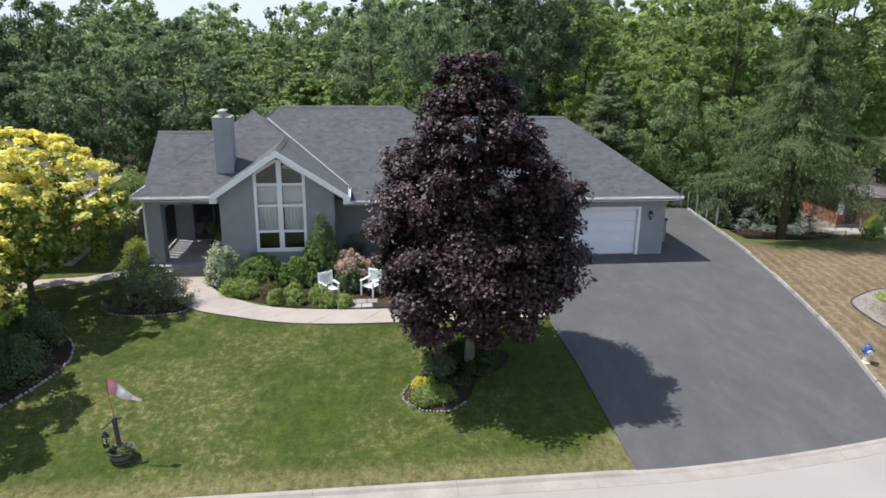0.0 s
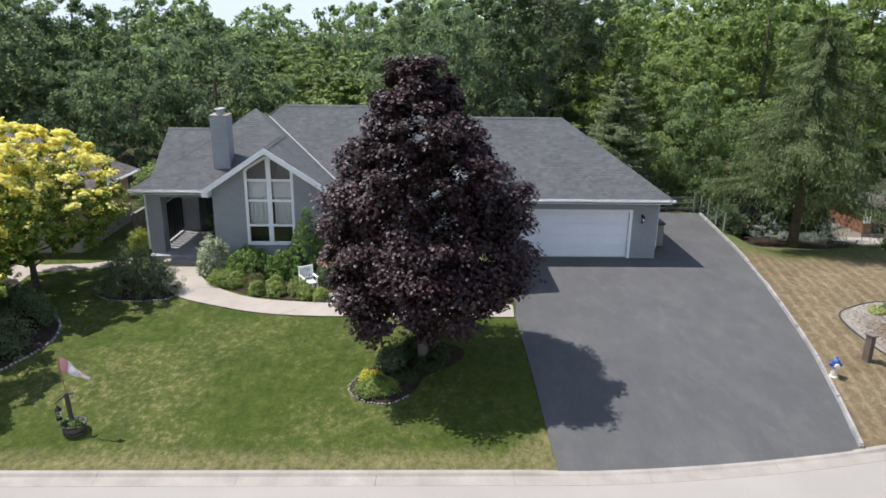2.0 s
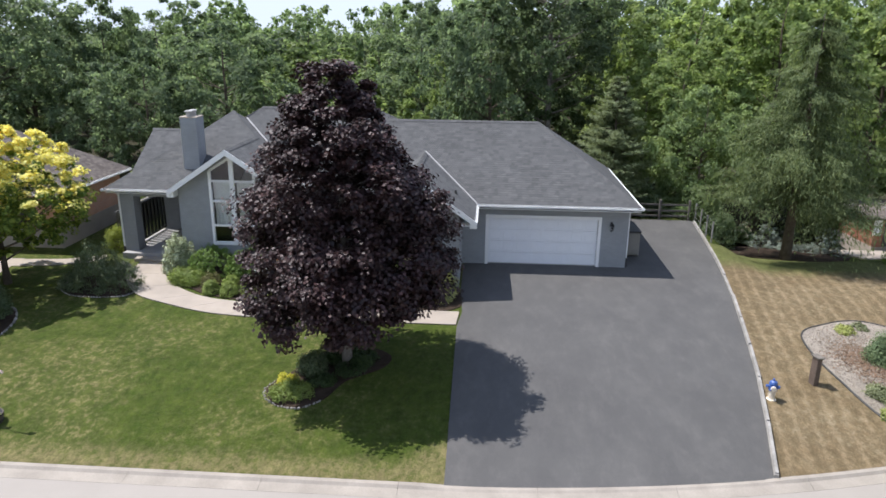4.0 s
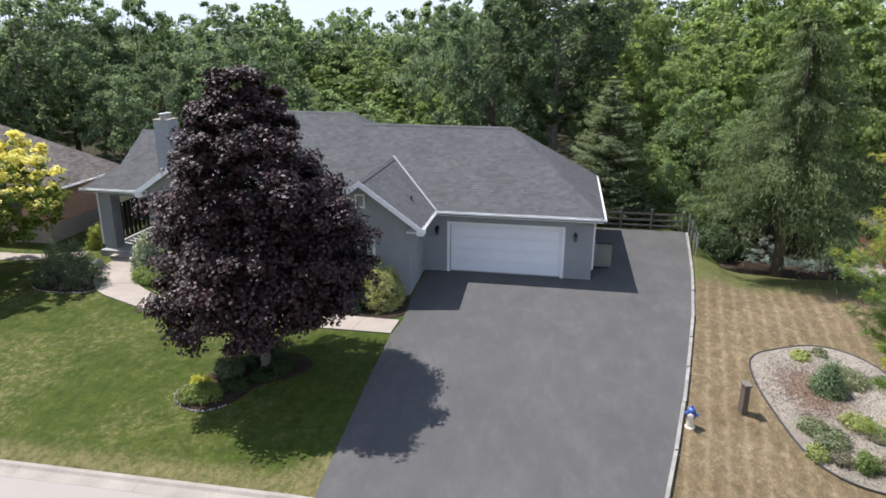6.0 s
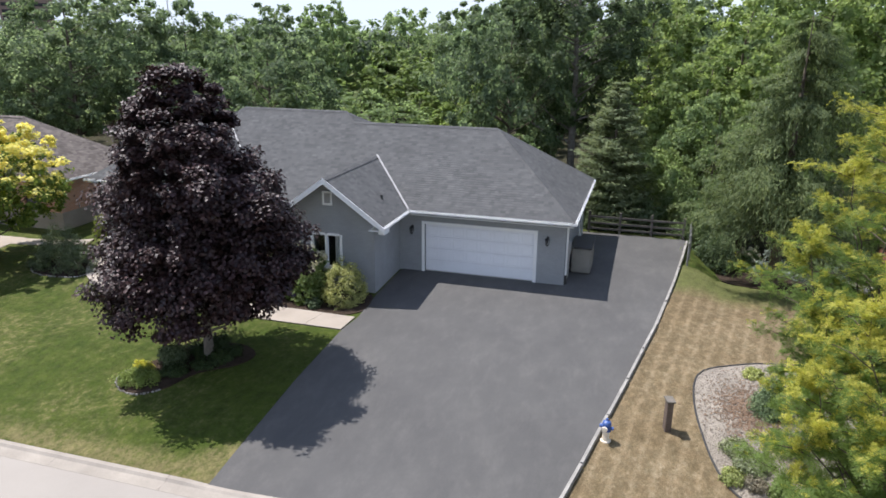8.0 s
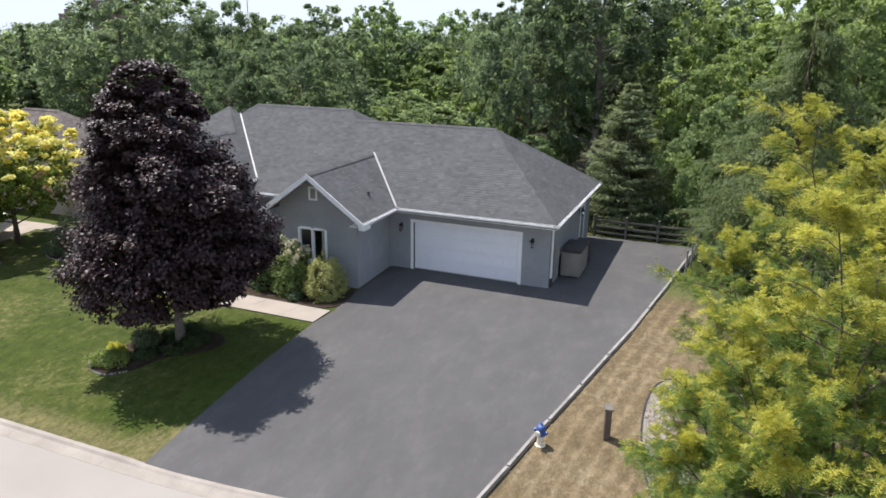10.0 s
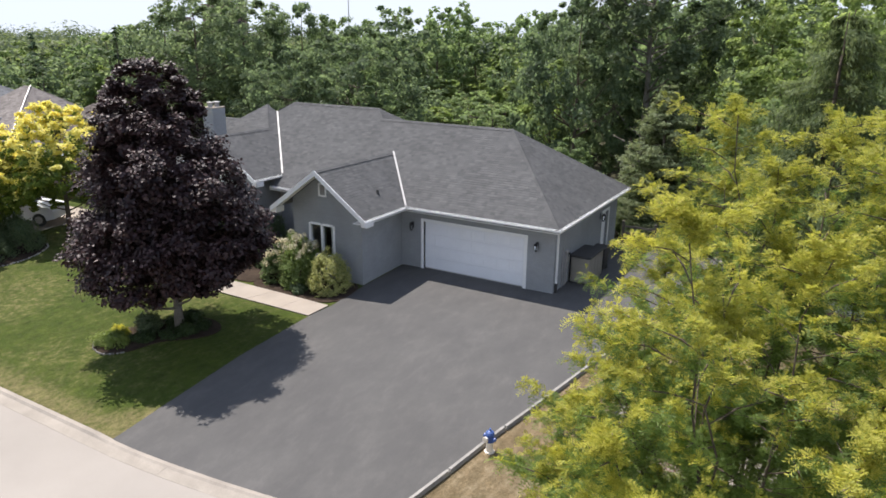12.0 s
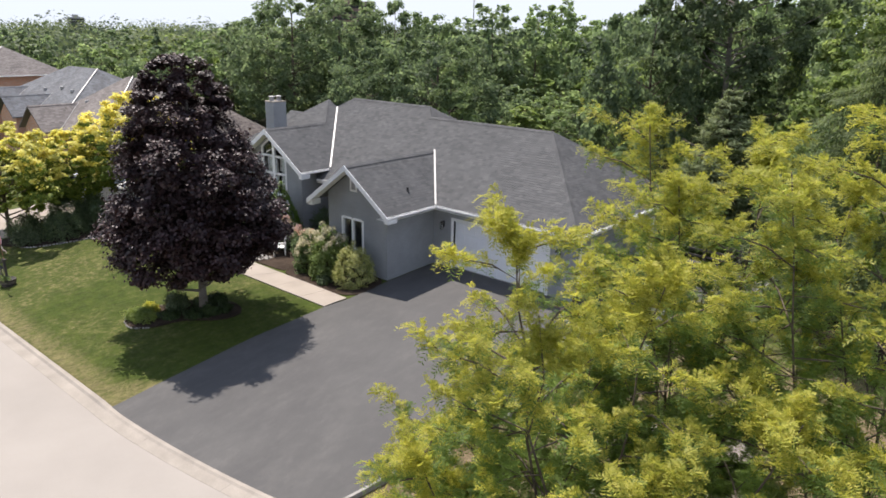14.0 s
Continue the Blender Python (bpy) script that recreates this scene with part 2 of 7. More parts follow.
GRASS = grass_ground("grass", (0.0285, 0.050, 0.0045), (0.052, 0.073, 0.009), (0.205, 0.175, 0.082), 0.085, verge=True)
DRY_GRASS = grass_ground("dry_grass", (0.138, 0.102, 0.058), (0.168, 0.128, 0.074), (0.25, 0.205, 0.135), 0.06, stripes=1.0, turn=0.17, damp=(0.085, 0.105, 0.03))
FOREST_FLOOR = paint("forest_floor", (0.045, 0.042, 0.024), 0.95, 0.4, 0.4, 6, 0.6, 0.1, spec=0.1)
def asphalt_mat():
    """Sealed asphalt: grain, broad tone, and paler scuffed drifts left by tyres."""
    m, nt, b = shader("asphalt")
    grain = noise_tex(nt, 70, 4, 0.7, space="World")
    broad = noise_tex(nt, 0.28, 5, 0.6, space="World")
    drift = noise_tex(nt, 0.9, 6, 0.68, stretch=(1.0, 0.55, 1.0), space="World")
    scuff = noise_tex(nt, 2.6, 6, 0.75, stretch=(1.0, 0.4, 1.0), space="World")
    c = ramp(nt, broad, [(0.3, (0.071, 0.069, 0.0655)), (0.7, (0.0855, 0.083, 0.0785))])
    c = mix(nt, 1.0, c, ramp(nt, drift, [(0.35, (0.90, 0.90, 0.91)), (0.52, (1.0, 1.0, 1.0)), (0.7, (1.17, 1.16, 1.15))]), "MULTIPLY")
    c = mix(nt, 1.0, c, ramp(nt, scuff, [(0.5, (1.0, 1.0, 1.0)), (0.72, (1.2, 1.19, 1.18))]), "MULTIPLY")
    c = mix(nt, 1.0, c, ramp(nt, grain, [(0.25, (0.82, 0.82, 0.82)), (0.75, (1.14, 1.14, 1.14))]), "MULTIPLY")
    nt.links.new(c, b.inputs["Base Color"])
    b.inputs["Roughness"].default_value, b.inputs["Specular IOR Level"].default_value = 0.82, 0.35
    bump(nt, b, grain, 0.35, 0.01)
    return m


ASPHALT = asphalt_mat()
CONCRETE_ROAD = paint("pale_road", (0.297, 0.270, 0.236), 0.9, 0.07, 0.3, 45, 0.25, 0.01, spec=0.25)
CONCRETE = paint("concrete", (0.33, 0.287, 0.238), 0.88, 0.12, 0.8, 40, 0.3, 0.01, spec=0.25)
KERB = paint("kerb_concrete", (0.305, 0.272, 0.228), 0.88, 0.16, 1.1, 30, 0.35, 0.01, spec=0.25)
GREY_WALL = brick_wall("grey_painted_brick", ((0.287, 0.297, 0.303), (0.306, 0.316, 0.32)), (0.262, 0.272, 0.277))
RED_BRICK = brick_wall("orange_red_brick", ((0.46, 0.235, 0.145), (0.52, 0.28, 0.18)), (0.44, 0.37, 0.31))
DARK_BRICK = brick_wall("dark_red_brick", ((0.23, 0.085, 0.05), (0.29, 0.11, 0.065)), (0.25, 0.17, 0.13))
WHITE = paint("white_paint", (0.80, 0.80, 0.78), 0.45, 0.04, 1.5, 20, 0.05, 0.004)
DOOR_WHITE = paint("garage_white", (0.78, 0.79, 0.80), 0.5, 0.03, 0.8, 12, 0.05, 0.003)
DARK_METAL = paint("black_metal", (0.02, 0.02, 0.022), 0.45, 0.2, 3, 30, 0.1, 0.003, 0.3)
FLASHING = paint("valley_metal", (0.36, 0.35, 0.335), 0.5, 0.1, 2, 20, 0.1, 0.003, 0.2)
SHINGLE = island_paint("grey_shingles", [(0.0, (0.084, 0.085, 0.085)), (0.3, (0.098, 0.099, 0.098)), (0.75, (0.107, 0.107, 0.106)), (1.0, (0.120, 0.120, 0.118))], 0.95, 60, 0.5, 0.01, stain=0.14, spec=0.2)
SHINGLE_BROWN = island_paint("brown_shingles", [(0.0, (0.10, 0.085, 0.075)), (0.5, (0.14, 0.12, 0.105)), (1.0, (0.18, 0.155, 0.135))], 0.95, 60, 0.5, 0.01, spec=0.2)
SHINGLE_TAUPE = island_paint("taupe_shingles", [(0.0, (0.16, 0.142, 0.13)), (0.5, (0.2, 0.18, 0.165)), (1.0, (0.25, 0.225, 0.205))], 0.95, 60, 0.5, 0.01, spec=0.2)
SHINGLE_SLATE = island_paint("slate_grey_shingles", [(0.0, (0.132, 0.134, 0.137)), (0.5, (0.162, 0.164, 0.167)), (1.0, (0.19, 0.203, 0.213))], 0.95, 60, 0.5, 0.01, spec=0.2)
BARK = paint("bark", (0.13, 0.105, 0.08), 0.95, 0.35, 3, 18, 0.9, 0.03, space="World", spec=0.15)
BARK_GREY = paint("grey_bark", (0.20, 0.18, 0.155), 0.95, 0.3, 3, 18, 0.9, 0.03, space="World", spec=0.15)
SOIL = paint("mulch_soil", (0.05, 0.036, 0.026), 0.97, 0.4, 2, 30, 0.9, 0.03, spec=0.1)
GRAVEL = paint("pale_gravel", (0.285, 0.25, 0.205), 0.95, 0.26, 0.9, 16, 1.0, 0.03, spec=0.2)
TIMBER = paint("weathered_timber", (0.29, 0.275, 0.25), 0.9, 0.25, 2, 22, 0.5, 0.01, spec=0.2)
# wood darkened beyond its own tone: the rail fence's shade is in the colour
FENCE_WOOD = paint("shaded_fence_wood", (0.15, 0.135, 0.115), 0.9, 0.3, 2, 22, 0.5, 0.01, spec=0.2)
STONE = island_paint("pale_stone", [(0.0, (0.20, 0.185, 0.165)), (0.5, (0.29, 0.27, 0.24)), (1.0, (0.37, 0.345, 0.31))], 0.9, 25, 0.6, 0.01, own=True)
TAN_PLASTIC = paint("tan_plastic", (0.23, 0.215, 0.185), 0.6, 0.1, 2, 20, 0.1, 0.004)
DARK_PLASTIC = paint("dark_plastic", (0.035, 0.034, 0.033), 0.55, 0.15, 2, 20, 0.1, 0.004)

L_MAPLE = leaf("purple_maple_leaf", (0.0125, 0.0058, 0.0070), (0.0274, 0.0117, 0.0125), (0.0593, 0.0297, 0.0300), 0.1, 0.52, 0.5, 0.36)
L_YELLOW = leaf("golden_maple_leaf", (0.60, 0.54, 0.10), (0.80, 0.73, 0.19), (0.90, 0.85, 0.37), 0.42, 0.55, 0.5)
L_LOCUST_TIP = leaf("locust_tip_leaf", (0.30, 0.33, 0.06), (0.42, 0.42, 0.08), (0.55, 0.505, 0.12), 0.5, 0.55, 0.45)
# greener inner leaves, darkened too: the crown's own shade is in this colour
L_GOLD_SHADED = leaf("golden_maple_shaded_leaf", (0.095, 0.15, 0.026), (0.17, 0.235, 0.04), (0.31, 0.36, 0.065), 0.42, 0.55, 0.5)
L_LOCUST = leaf("locust_leaf", (0.148, 0.220, 0.067), (0.193, 0.282, 0.084), (0.234, 0.317, 0.100), 0.62, 0.55, 0.45)
L_GREEN = leaf("broad_leaf_green", (0.159, 0.222, 0.108), (0.220, 0.300, 0.149), (0.282, 0.361, 0.193), 0.68, 0.55, 0.25)
L_DARK = leaf("broad_leaf_dark", (0.113, 0.163, 0.096), (0.171, 0.231, 0.135), (0.229, 0.293, 0.178), 0.66, 0.55, 0.25)
L_DEEP = leaf("broad_leaf_deep", (0.070, 0.100, 0.055), (0.105, 0.145, 0.078), (0.145, 0.188, 0.105), 0.6, 0.55, 0.25)
L_LIGHT = leaf("broad_leaf_light", (0.1687, 0.2371, 0.0824), (0.2485, 0.3295, 0.1172), (0.3340, 0.3990, 0.1740), 0.6, 0.55, 0.25)
L_SPRUCE = leaf("spruce_needles", (0.093, 0.128, 0.062), (0.154, 0.202, 0.096), (0.232, 0.280, 0.135), 0.5, 0.6, 0.35)
L_PINE = leaf("pine_needles", (0.1542, 0.1892, 0.1045), (0.2365, 0.2796, 0.1505), (0.3179, 0.3569, 0.1933), 0.45, 0.6, 0.35)
L_BLUE = leaf("blue_spruce_needles", (0.12, 0.15, 0.13), (0.19, 0.23, 0.205), (0.28, 0.325, 0.295), 0.15, 0.6, 0.8)
L_BOX = leaf("boxwood_leaf", (0.10, 0.17, 0.036), (0.16, 0.25, 0.056), (0.225, 0.33, 0.08), 0.38, 0.5, 1.2)
L_LIME = leaf("lime_leaf", (0.18, 0.23, 0.03), (0.31, 0.36, 0.055), (0.46, 0.48, 0.11), 0.4, 0.5, 1.2)
L_PRIVET = leaf("privet_leaf", (0.2125, 0.2440, 0.0780), (0.3750, 0.3904, 0.1430), (0.5750, 0.5612, 0.2600), 0.4, 0.5, 1.2)
L_VARI = leaf("variegated_leaf", (0.16, 0.21, 0.10), (0.42, 0.46, 0.30), (0.72, 0.74, 0.60), 0.3, 0.5, 1.2)
L_GREYGREEN = leaf("grey_green_leaf", (0.065, 0.093, 0.048), (0.115, 0.15, 0.075), (0.175, 0.21, 0.12), 0.32, 0.5, 1.2)
L_PINK = leaf("pink_bloom", (0.50, 0.27, 0.25), (0.72, 0.46, 0.42), (0.86, 0.69, 0.63), 0.3, 0.6, 2)
L_CREAM = leaf("cream_bloom", (0.50, 0.45, 0.34), (0.70, 0.63, 0.50), (0.84, 0.78, 0.66), 0.3, 0.6, 2)
L_FAR = leaf("far_woods", (0.10, 0.135, 0.075), (0.14, 0.18, 0.10), (0.18, 0.225, 0.125), 0.38, 0.7, 0.06)

GLASS = bpy.data.materials.new("window_glass")
GLASS.use_nodes = True
_g = GLASS.node_tree.nodes["Principled BSDF"]
_g.inputs["Base Color"].default_value = (0.9, 0.93, 0.95, 1)
_g.inputs["Roughness"].default_value, _g.inputs["Transmission Weight"].default_value, _g.inputs["IOR"].default_value = 0.02, 1.0, 1.45
DARK_GLASS = paint("dark_glass", (0.02, 0.025, 0.03), 0.08, 0.1, 1, 10, 0.0)
CURTAIN = paint("curtain_cloth", (0.78, 0.77, 0.70), 0.9, 0.1, 3, 30, 0.2, 0.01)
# near-black, so the shade of the unlit rooms is put in the colour
ROOM_SHADE = paint("room_shade_paint", (0.045, 0.046, 0.043), 0.9, 0.2, 1, 10, 0.1, 0.01)

L_SAGE = leaf("sage_leaf", (0.16, 0.19, 0.10), (0.25, 0.28, 0.16), (0.36, 0.38, 0.24), 0.35, 0.55, 1.2)
L_PALE = leaf("pale_lime_leaf", (0.22, 0.26, 0.08), (0.34, 0.38, 0.13), (0.48, 0.50, 0.22), 0.35, 0.55, 1.2)
L_TEAL = leaf("young_spruce_needles", (0.08, 0.125, 0.065), (0.14, 0.20, 0.105), (0.21, 0.275, 0.15), 0.3, 0.6, 1.0)
L_DUN = leaf("dun_leaf", (0.14, 0.12, 0.09), (0.21, 0.185, 0.14), (0.29, 0.26, 0.20), 0.25, 0.6, 1.2)
L_FAR_DEEP = leaf("far_woods_deep", (0.06, 0.085, 0.055), (0.085, 0.115, 0.072), (0.115, 0.15, 0.09), 0.38, 0.7, 0.06)
L_FAR_PALE = leaf("far_woods_pale", (0.13, 0.165, 0.08), (0.18, 0.225, 0.11), (0.23, 0.275, 0.14), 0.38, 0.7, 0.06)
L_GOLDEN = leaf("golden_spirea_leaf", (0.36, 0.36, 0.04), (0.52, 0.50, 0.06), (0.68, 0.63, 0.12), 0.42, 0.5, 1.2)
L_LAWN = leaf("lawn_blade", (0.030, 0.050, 0.006), (0.043, 0.066, 0.009), (0.064, 0.086, 0.014), 0.25, 0.6, 1.2)
L_DARKBED = leaf("groundcover_leaf", (0.022, 0.040, 0.012), (0.040, 0.066, 0.020), (0.065, 0.095, 0.032), 0.25, 0.5, 1.2)
L_SPIREA = leaf("spirea_leaf", (0.165, 0.225, 0.055), (0.25, 0.32, 0.085), (0.35, 0.42, 0.14), 0.42, 0.5, 1.2)

# ---- building tools ----
def ground_z(x, y):
    """The ground: falls to the road, and follows the bend of the kerb."""
    k = kerb_y(min(max(x, 0), 22))
    if y < -4 and x > 0:
        w = min(1, (-4 - y) / (-4 - k))
        y -= (k + 14.92) * w ** 3
    z = float(np.interp(y, GROUND_Y, GROUND_Z))
    if x > 11.6 and y > -3:
        z -= float(np.interp(y, FALL_Y, FALL_Z)) * min(1, (x - 11.6) / 1.3)
    return z


GROUND_Y = (-60.0, -15.6, -14.6, -10.0, -5.4, 0.0, 9.0, 14.0, 40.0)
FALL_Y, FALL_Z = (-3.0, 2.0, 5.0, 8.0, 11.0, 14.0, 40.0), (0.0, 0.42, 0.82, 1.3, 1.9, 1.6, 0.6)
GROUND_Z = (-1.02, -1.02, -0.95, -0.45, -0.23, -0.05, -0.02, -0.9, -1.6)


def kerb_y(x):
    """The back edge of the kerb: straight, then bending away with the turning circle."""
    return -14.92 if x < 0 else -14.92 + 0.045 * x + 0.0105 * x * x


def thing(name, loc=(0, 0, 0), label="", category="", group="", kind="", turn=0.0):
    e = new(name)
    e.empty_display_size = 0.2
    e.matrix_world = pose(*loc, 0, 0, turn)
    return tagged(e, label, category, group, kind)


def mesh_of(bm, name, smooth=False):
    me = bpy.data.meshes.new(name)
    bm.normal_update()
    bm.to_mesh(me)
    bm.free()
    if smooth:
        me.polygons.foreach_set("use_smooth", [True] * len(me.polygons))
    return me


def part(name, bm, material, parent=None, label="", smooth=False, at=None):
    """One mesh object, under a thing, a part, or at top level."""
    me = bm if isinstance(bm, bpy.types.Mesh) else mesh_of(bm, name, smooth)
    ob = new(name, me)
    if material and not me.materials:
        me.materials.append(material)
    if at is not None:
        ob.matrix_basis = at
    if parent is not None:
        ob.parent = parent
    if label:
        ob["label"] = label
    return ob


def bm_box(bm, a, b, bevel=0.0):
    """A box from corner a to corner b, with worn edges."""
    lo = [min(p, q) for p, q in zip(a, b)]
    hi = [max(p, q) for p, q in zip(a, b)]
    m = Matrix.Translation([(p + q) / 2 for p, q in zip(lo, hi)]) @ Matrix.Diagonal([q - p for p, q in zip(lo, hi)] + [1])
    vs = bmesh.ops.create_cube(bm, size=1, matrix=m)["verts"]
    if bevel:
        es = {e for v in vs for e in v.link_edges}
        bmesh.ops.bevel(bm, geom=list(es), offset=bevel, segments=1, affect="EDGES")
    return bm


def box(a, b, bevel=0.0):
    return bm_box(bmesh.new(), a, b, bevel)


def bm_tube(bm, path, radii, sides=8, caps=True):
    """A tapered tube along points."""
    rings = []
    path = [Vector(p) for p in path]
    for i, p in enumerate(path):
        d = (path[min(i + 1, len(path) - 1)] - path[max(i - 1, 0)]).normalized()
        u = d.orthogonal().normalized() if i == 0 else (u - d * u.dot(d)).normalized()
        w = d.cross(u)
        r = radii[i] if isinstance(radii, (list, tuple)) else radii
        rings.append([bm.verts.new(p + (u * math.cos(2 * math.pi * k / sides) + w * math.sin(2 * math.pi * k / sides)) * r) for k in range(sides)])
    for a, b in zip(rings, rings[1:]):
        for k in range(sides):
            bm.faces.new((a[k], a[(k + 1) % sides], b[(k + 1) % sides], b[k]))
    if caps:
        bm.faces.new(rings[0][::-1])
        bm.faces.new(rings[-1])
    return bm


def tube(path, radii, sides=8):
    return bm_tube(bmesh.new(), path, radii, sides)


def lathe(profile, sides=16):
    """A turned body from (radius, height) pairs."""
    bm = bmesh.new()
    rings = [[bm.verts.new((r * math.cos(2 * math.pi * k / sides), r * math.sin(2 * math.pi * k / sides), z)) for k in range(sides)] for r, z in profile]
    for a, b in zip(rings, rings[1:]):
        for k in range(sides):
            bm.faces.new((a[k], a[(k + 1) % sides], b[(k + 1) % sides], b[k]))
    bm.faces.new(rings[0][::-1])
    bm.faces.new(rings[-1])
    return bm


def prism(poly, thick):
    """A slab: the polygon poly (3D points) and its copy moved by the vector thick."""
    bm = bmesh.new()
    t = Vector(thick)
    a = [bm.verts.new(p) for p in poly]
    b = [bm.verts.new(Vector(p) + t) for p in poly]
    bm.faces.new(a)
    bm.faces.new(b[::-1])
    n = len(a)
    for i in range(n):
        bm.faces.new((a[i], b[i], b[(i + 1) % n], a[(i + 1) % n]))
    bmesh.ops.recalc_face_normals(bm, faces=bm.faces)
    return bm


def smooth_line(points, step=0.4):
    """A Catmull-Rom line through 2D points."""
    out = []
    p = [np.array(q, float) for q in points]
    p = [2 * p[0] - p[1]] + p + [2 * p[-1] - p[-2]]
    for i in range(1, len(p) - 2):
        n = max(2, int(np.linalg.norm(p[i + 1] - p[i]) / step))
        for k in range(n):
            t = k / n
            out.append(0.5 * (2 * p[i] + (p[i + 1] - p[i - 1]) * t + (2 * p[i - 1] - 5 * p[i] + 4 * p[i + 1] - p[i + 2]) * t * t + (3 * p[i] - p[i - 1] - 3 * p[i + 1] + p[i + 2]) * t ** 3))
    out.append(p[-2])
    return [tuple(q) for q in out]


def ribbon(left, right, lift, depth=0.06, across=6):
    """A sheet between two lines of equal length, laid on the ground, with an edge going down by depth."""
    bm = bmesh.new()
    rows = []
    for a, b in zip(left, right):
        row = []
        for k in range(across + 1):
            s = k / across
            x, y = a[0] + (b[0] - a[0]) * s, a[1] + (b[1] - a[1]) * s
            row.append(bm.verts.new((x, y, ground_z(x, y) + lift)))
        rows.append(row)
    for r, q in zip(rows, rows[1:]):
        for k in range(across):
            bm.faces.new((r[k], r[k + 1], q[k + 1], q[k]))
    edge = [e for e in bm.edges if e.is_boundary]
    new_v = bmesh.ops.extrude_edge_only(bm, edges=edge)["geom"]
    for v in new_v:
        if isinstance(v, bmesh.types.BMVert):
            v.co.z -= depth
    bmesh.ops.recalc_face_normals(bm, faces=bm.faces)
    return bm


def resample(line, n):
    p = np.array(line, float)
    d = np.r_[0, np.cumsum(np.linalg.norm(np.diff(p, axis=0), axis=1))]
    s = np.linspace(0, d[-1], n)
    return [(float(np.interp(t, d, p[:, 0])), float(np.interp(t, d, p[:, 1]))) for t in s]


def patch(outline, lift, step=0.5, depth=0.08):
    """A sheet with the given outline, laid on the ground as a fan of rings towards its middle."""
    c = np.mean(np.array(outline), axis=0)
    bm = bmesh.new()
    rings = []
    for s in (1.0, 0.8, 0.6, 0.4, 0.2):
        rings.append([bm.verts.new((*(c + (np.array(p) - c) * s), 0)) for p in outline])
    mid = bm.verts.new((*c, 0))
    n = len(outline)
    for a, b in zip(rings, rings[1:]):
        for k in range(n):
            bm.faces.new((a[k], a[(k + 1) % n], b[(k + 1) % n], b[k]))
    for k in range(n):
        bm.faces.new((rings[-1][k], rings[-1][(k + 1) % n], mid))
    for v in bm.verts:
        v.co.z = ground_z(v.co.x, v.co.y) + lift
    low = [bm.verts.new((v.co.x, v.co.y, v.co.z - depth)) for v in rings[0]]
    for k in range(n):
        bm.faces.new((rings[0][k], low[k], low[(k + 1) % n], rings[0][(k + 1) % n]))
    bmesh.ops.recalc_face_normals(bm, faces=bm.faces)
    return bm


def loop_outline(points, step=0.35):
    """A closed smooth outline through 2D points."""
    n = len(points)
    p = [np.array(q, float) for q in points]
    out = []
    for i in range(n):
        a, b, c, d = p[i - 1], p[i], p[(i + 1) % n], p[(i + 2) % n]
        m = max(2, int(np.linalg.norm(c - b) / step))
        for k in range(m):
            t = k / m
            out.append(tuple(0.5 * (2 * b + (c - a) * t + (2 * a - 5 * b + 4 * c - d) * t * t + (3 * b - a - 3 * c + d) * t ** 3)))
    return out


# ---- foliage ----
def unit(v):
    return v / np.maximum(np.linalg.norm(v, axis=1, keepdims=True), 1e-9)


def leaf_mesh(name, centres, ways, length, width, rng, fold=0.25, axis=None, jitter=0.42):
    """Many leaves in one mesh: each a folded blade of two halves along its midrib."""
    n = len(centres)
    z = unit(ways + rng.normal(0, jitter, (n, 3)))
    if axis is None:
        a = unit(np.cross(z, rng.normal(0, 1, (n, 3))))
    else:
        a = unit(axis - z * np.sum(axis * z, 1)[:, None])
    b = np.cross(z, a)
    ln = (length * rng.uniform(0.7, 1.25, n))[:, None]
    wd = (width * rng.uniform(0.7, 1.25, n))[:, None]
    prof = [(0.5, 0, 0), (0.02, 0.5, fold * 0.5), (-0.5, 0, 0), (0.02, -0.5, fold * 0.5)]
    faces = [(0, 1, 2), (0, 2, 3)]
    k = len(prof)
    co = np.stack([centres + a * ln * p + b * wd * q + z * wd * r for p, q, r in prof], 1).reshape(-1, 3)
    m = len(faces[0])
    loops = (np.arange(n)[:, None, None] * k + np.array(faces)[None]).reshape(-1)
    me = bpy.data.meshes.new(name)
    me.vertices.add(n * k)
    me.vertices.foreach_set("co", co.astype(np.float32).ravel())
    nf = n * len(faces)
    me.loops.add(len(loops))
    me.loops.foreach_set("vertex_index", loops.astype(np.int32))
    me.polygons.add(nf)
    me.polygons.foreach_set("loop_start", np.arange(nf, dtype=np.int32) * m)
    me.update(calc_edges=True)
    return me


def trunk_meshes(rng, height, radius, limbs, top=0.95, lean=0.03, sides=8):
    """A tapered trunk, and the limbs that reach for the given ends, each a mesh."""
    bm = bmesh.new()
    line = []
    for i in range(7):
        s = i / 6
        line.append((rng.normal(0, lean) * s * height * 0.3, rng.normal(0, lean) * s * height * 0.3, -0.25 + s * (height * top + 0.25)))
    rad = [radius * (1.35 if i == 0 else 1) * (1 - 0.88 * (i / 6)) for i in range(7)]
    bm_tube(bm, line, rad, sides)
    arms = []
    for e in limbs:
        e = Vector(e)
        s = min(0.92, max(0.12, (e.z - 0.45 * math.hypot(e.x, e.y)) / (height * top)))
        i = min(5, int(s * 6))
        p = Vector(line[i]).lerp(Vector(line[i + 1]), s * 6 - i)
        r0 = max(0.012, radius * (1 - 0.88 * s) * 0.45)
        mid = p.lerp(e, 0.5) + Vector((0, 0, -0.06 * (e - p).length))
        arms.append(([p, p.lerp(mid, 0.5), mid, e], [r0, r0 * 0.8, r0 * 0.6, r0 * 0.15]))
    return mesh_of(bm, "trunk", True), arms


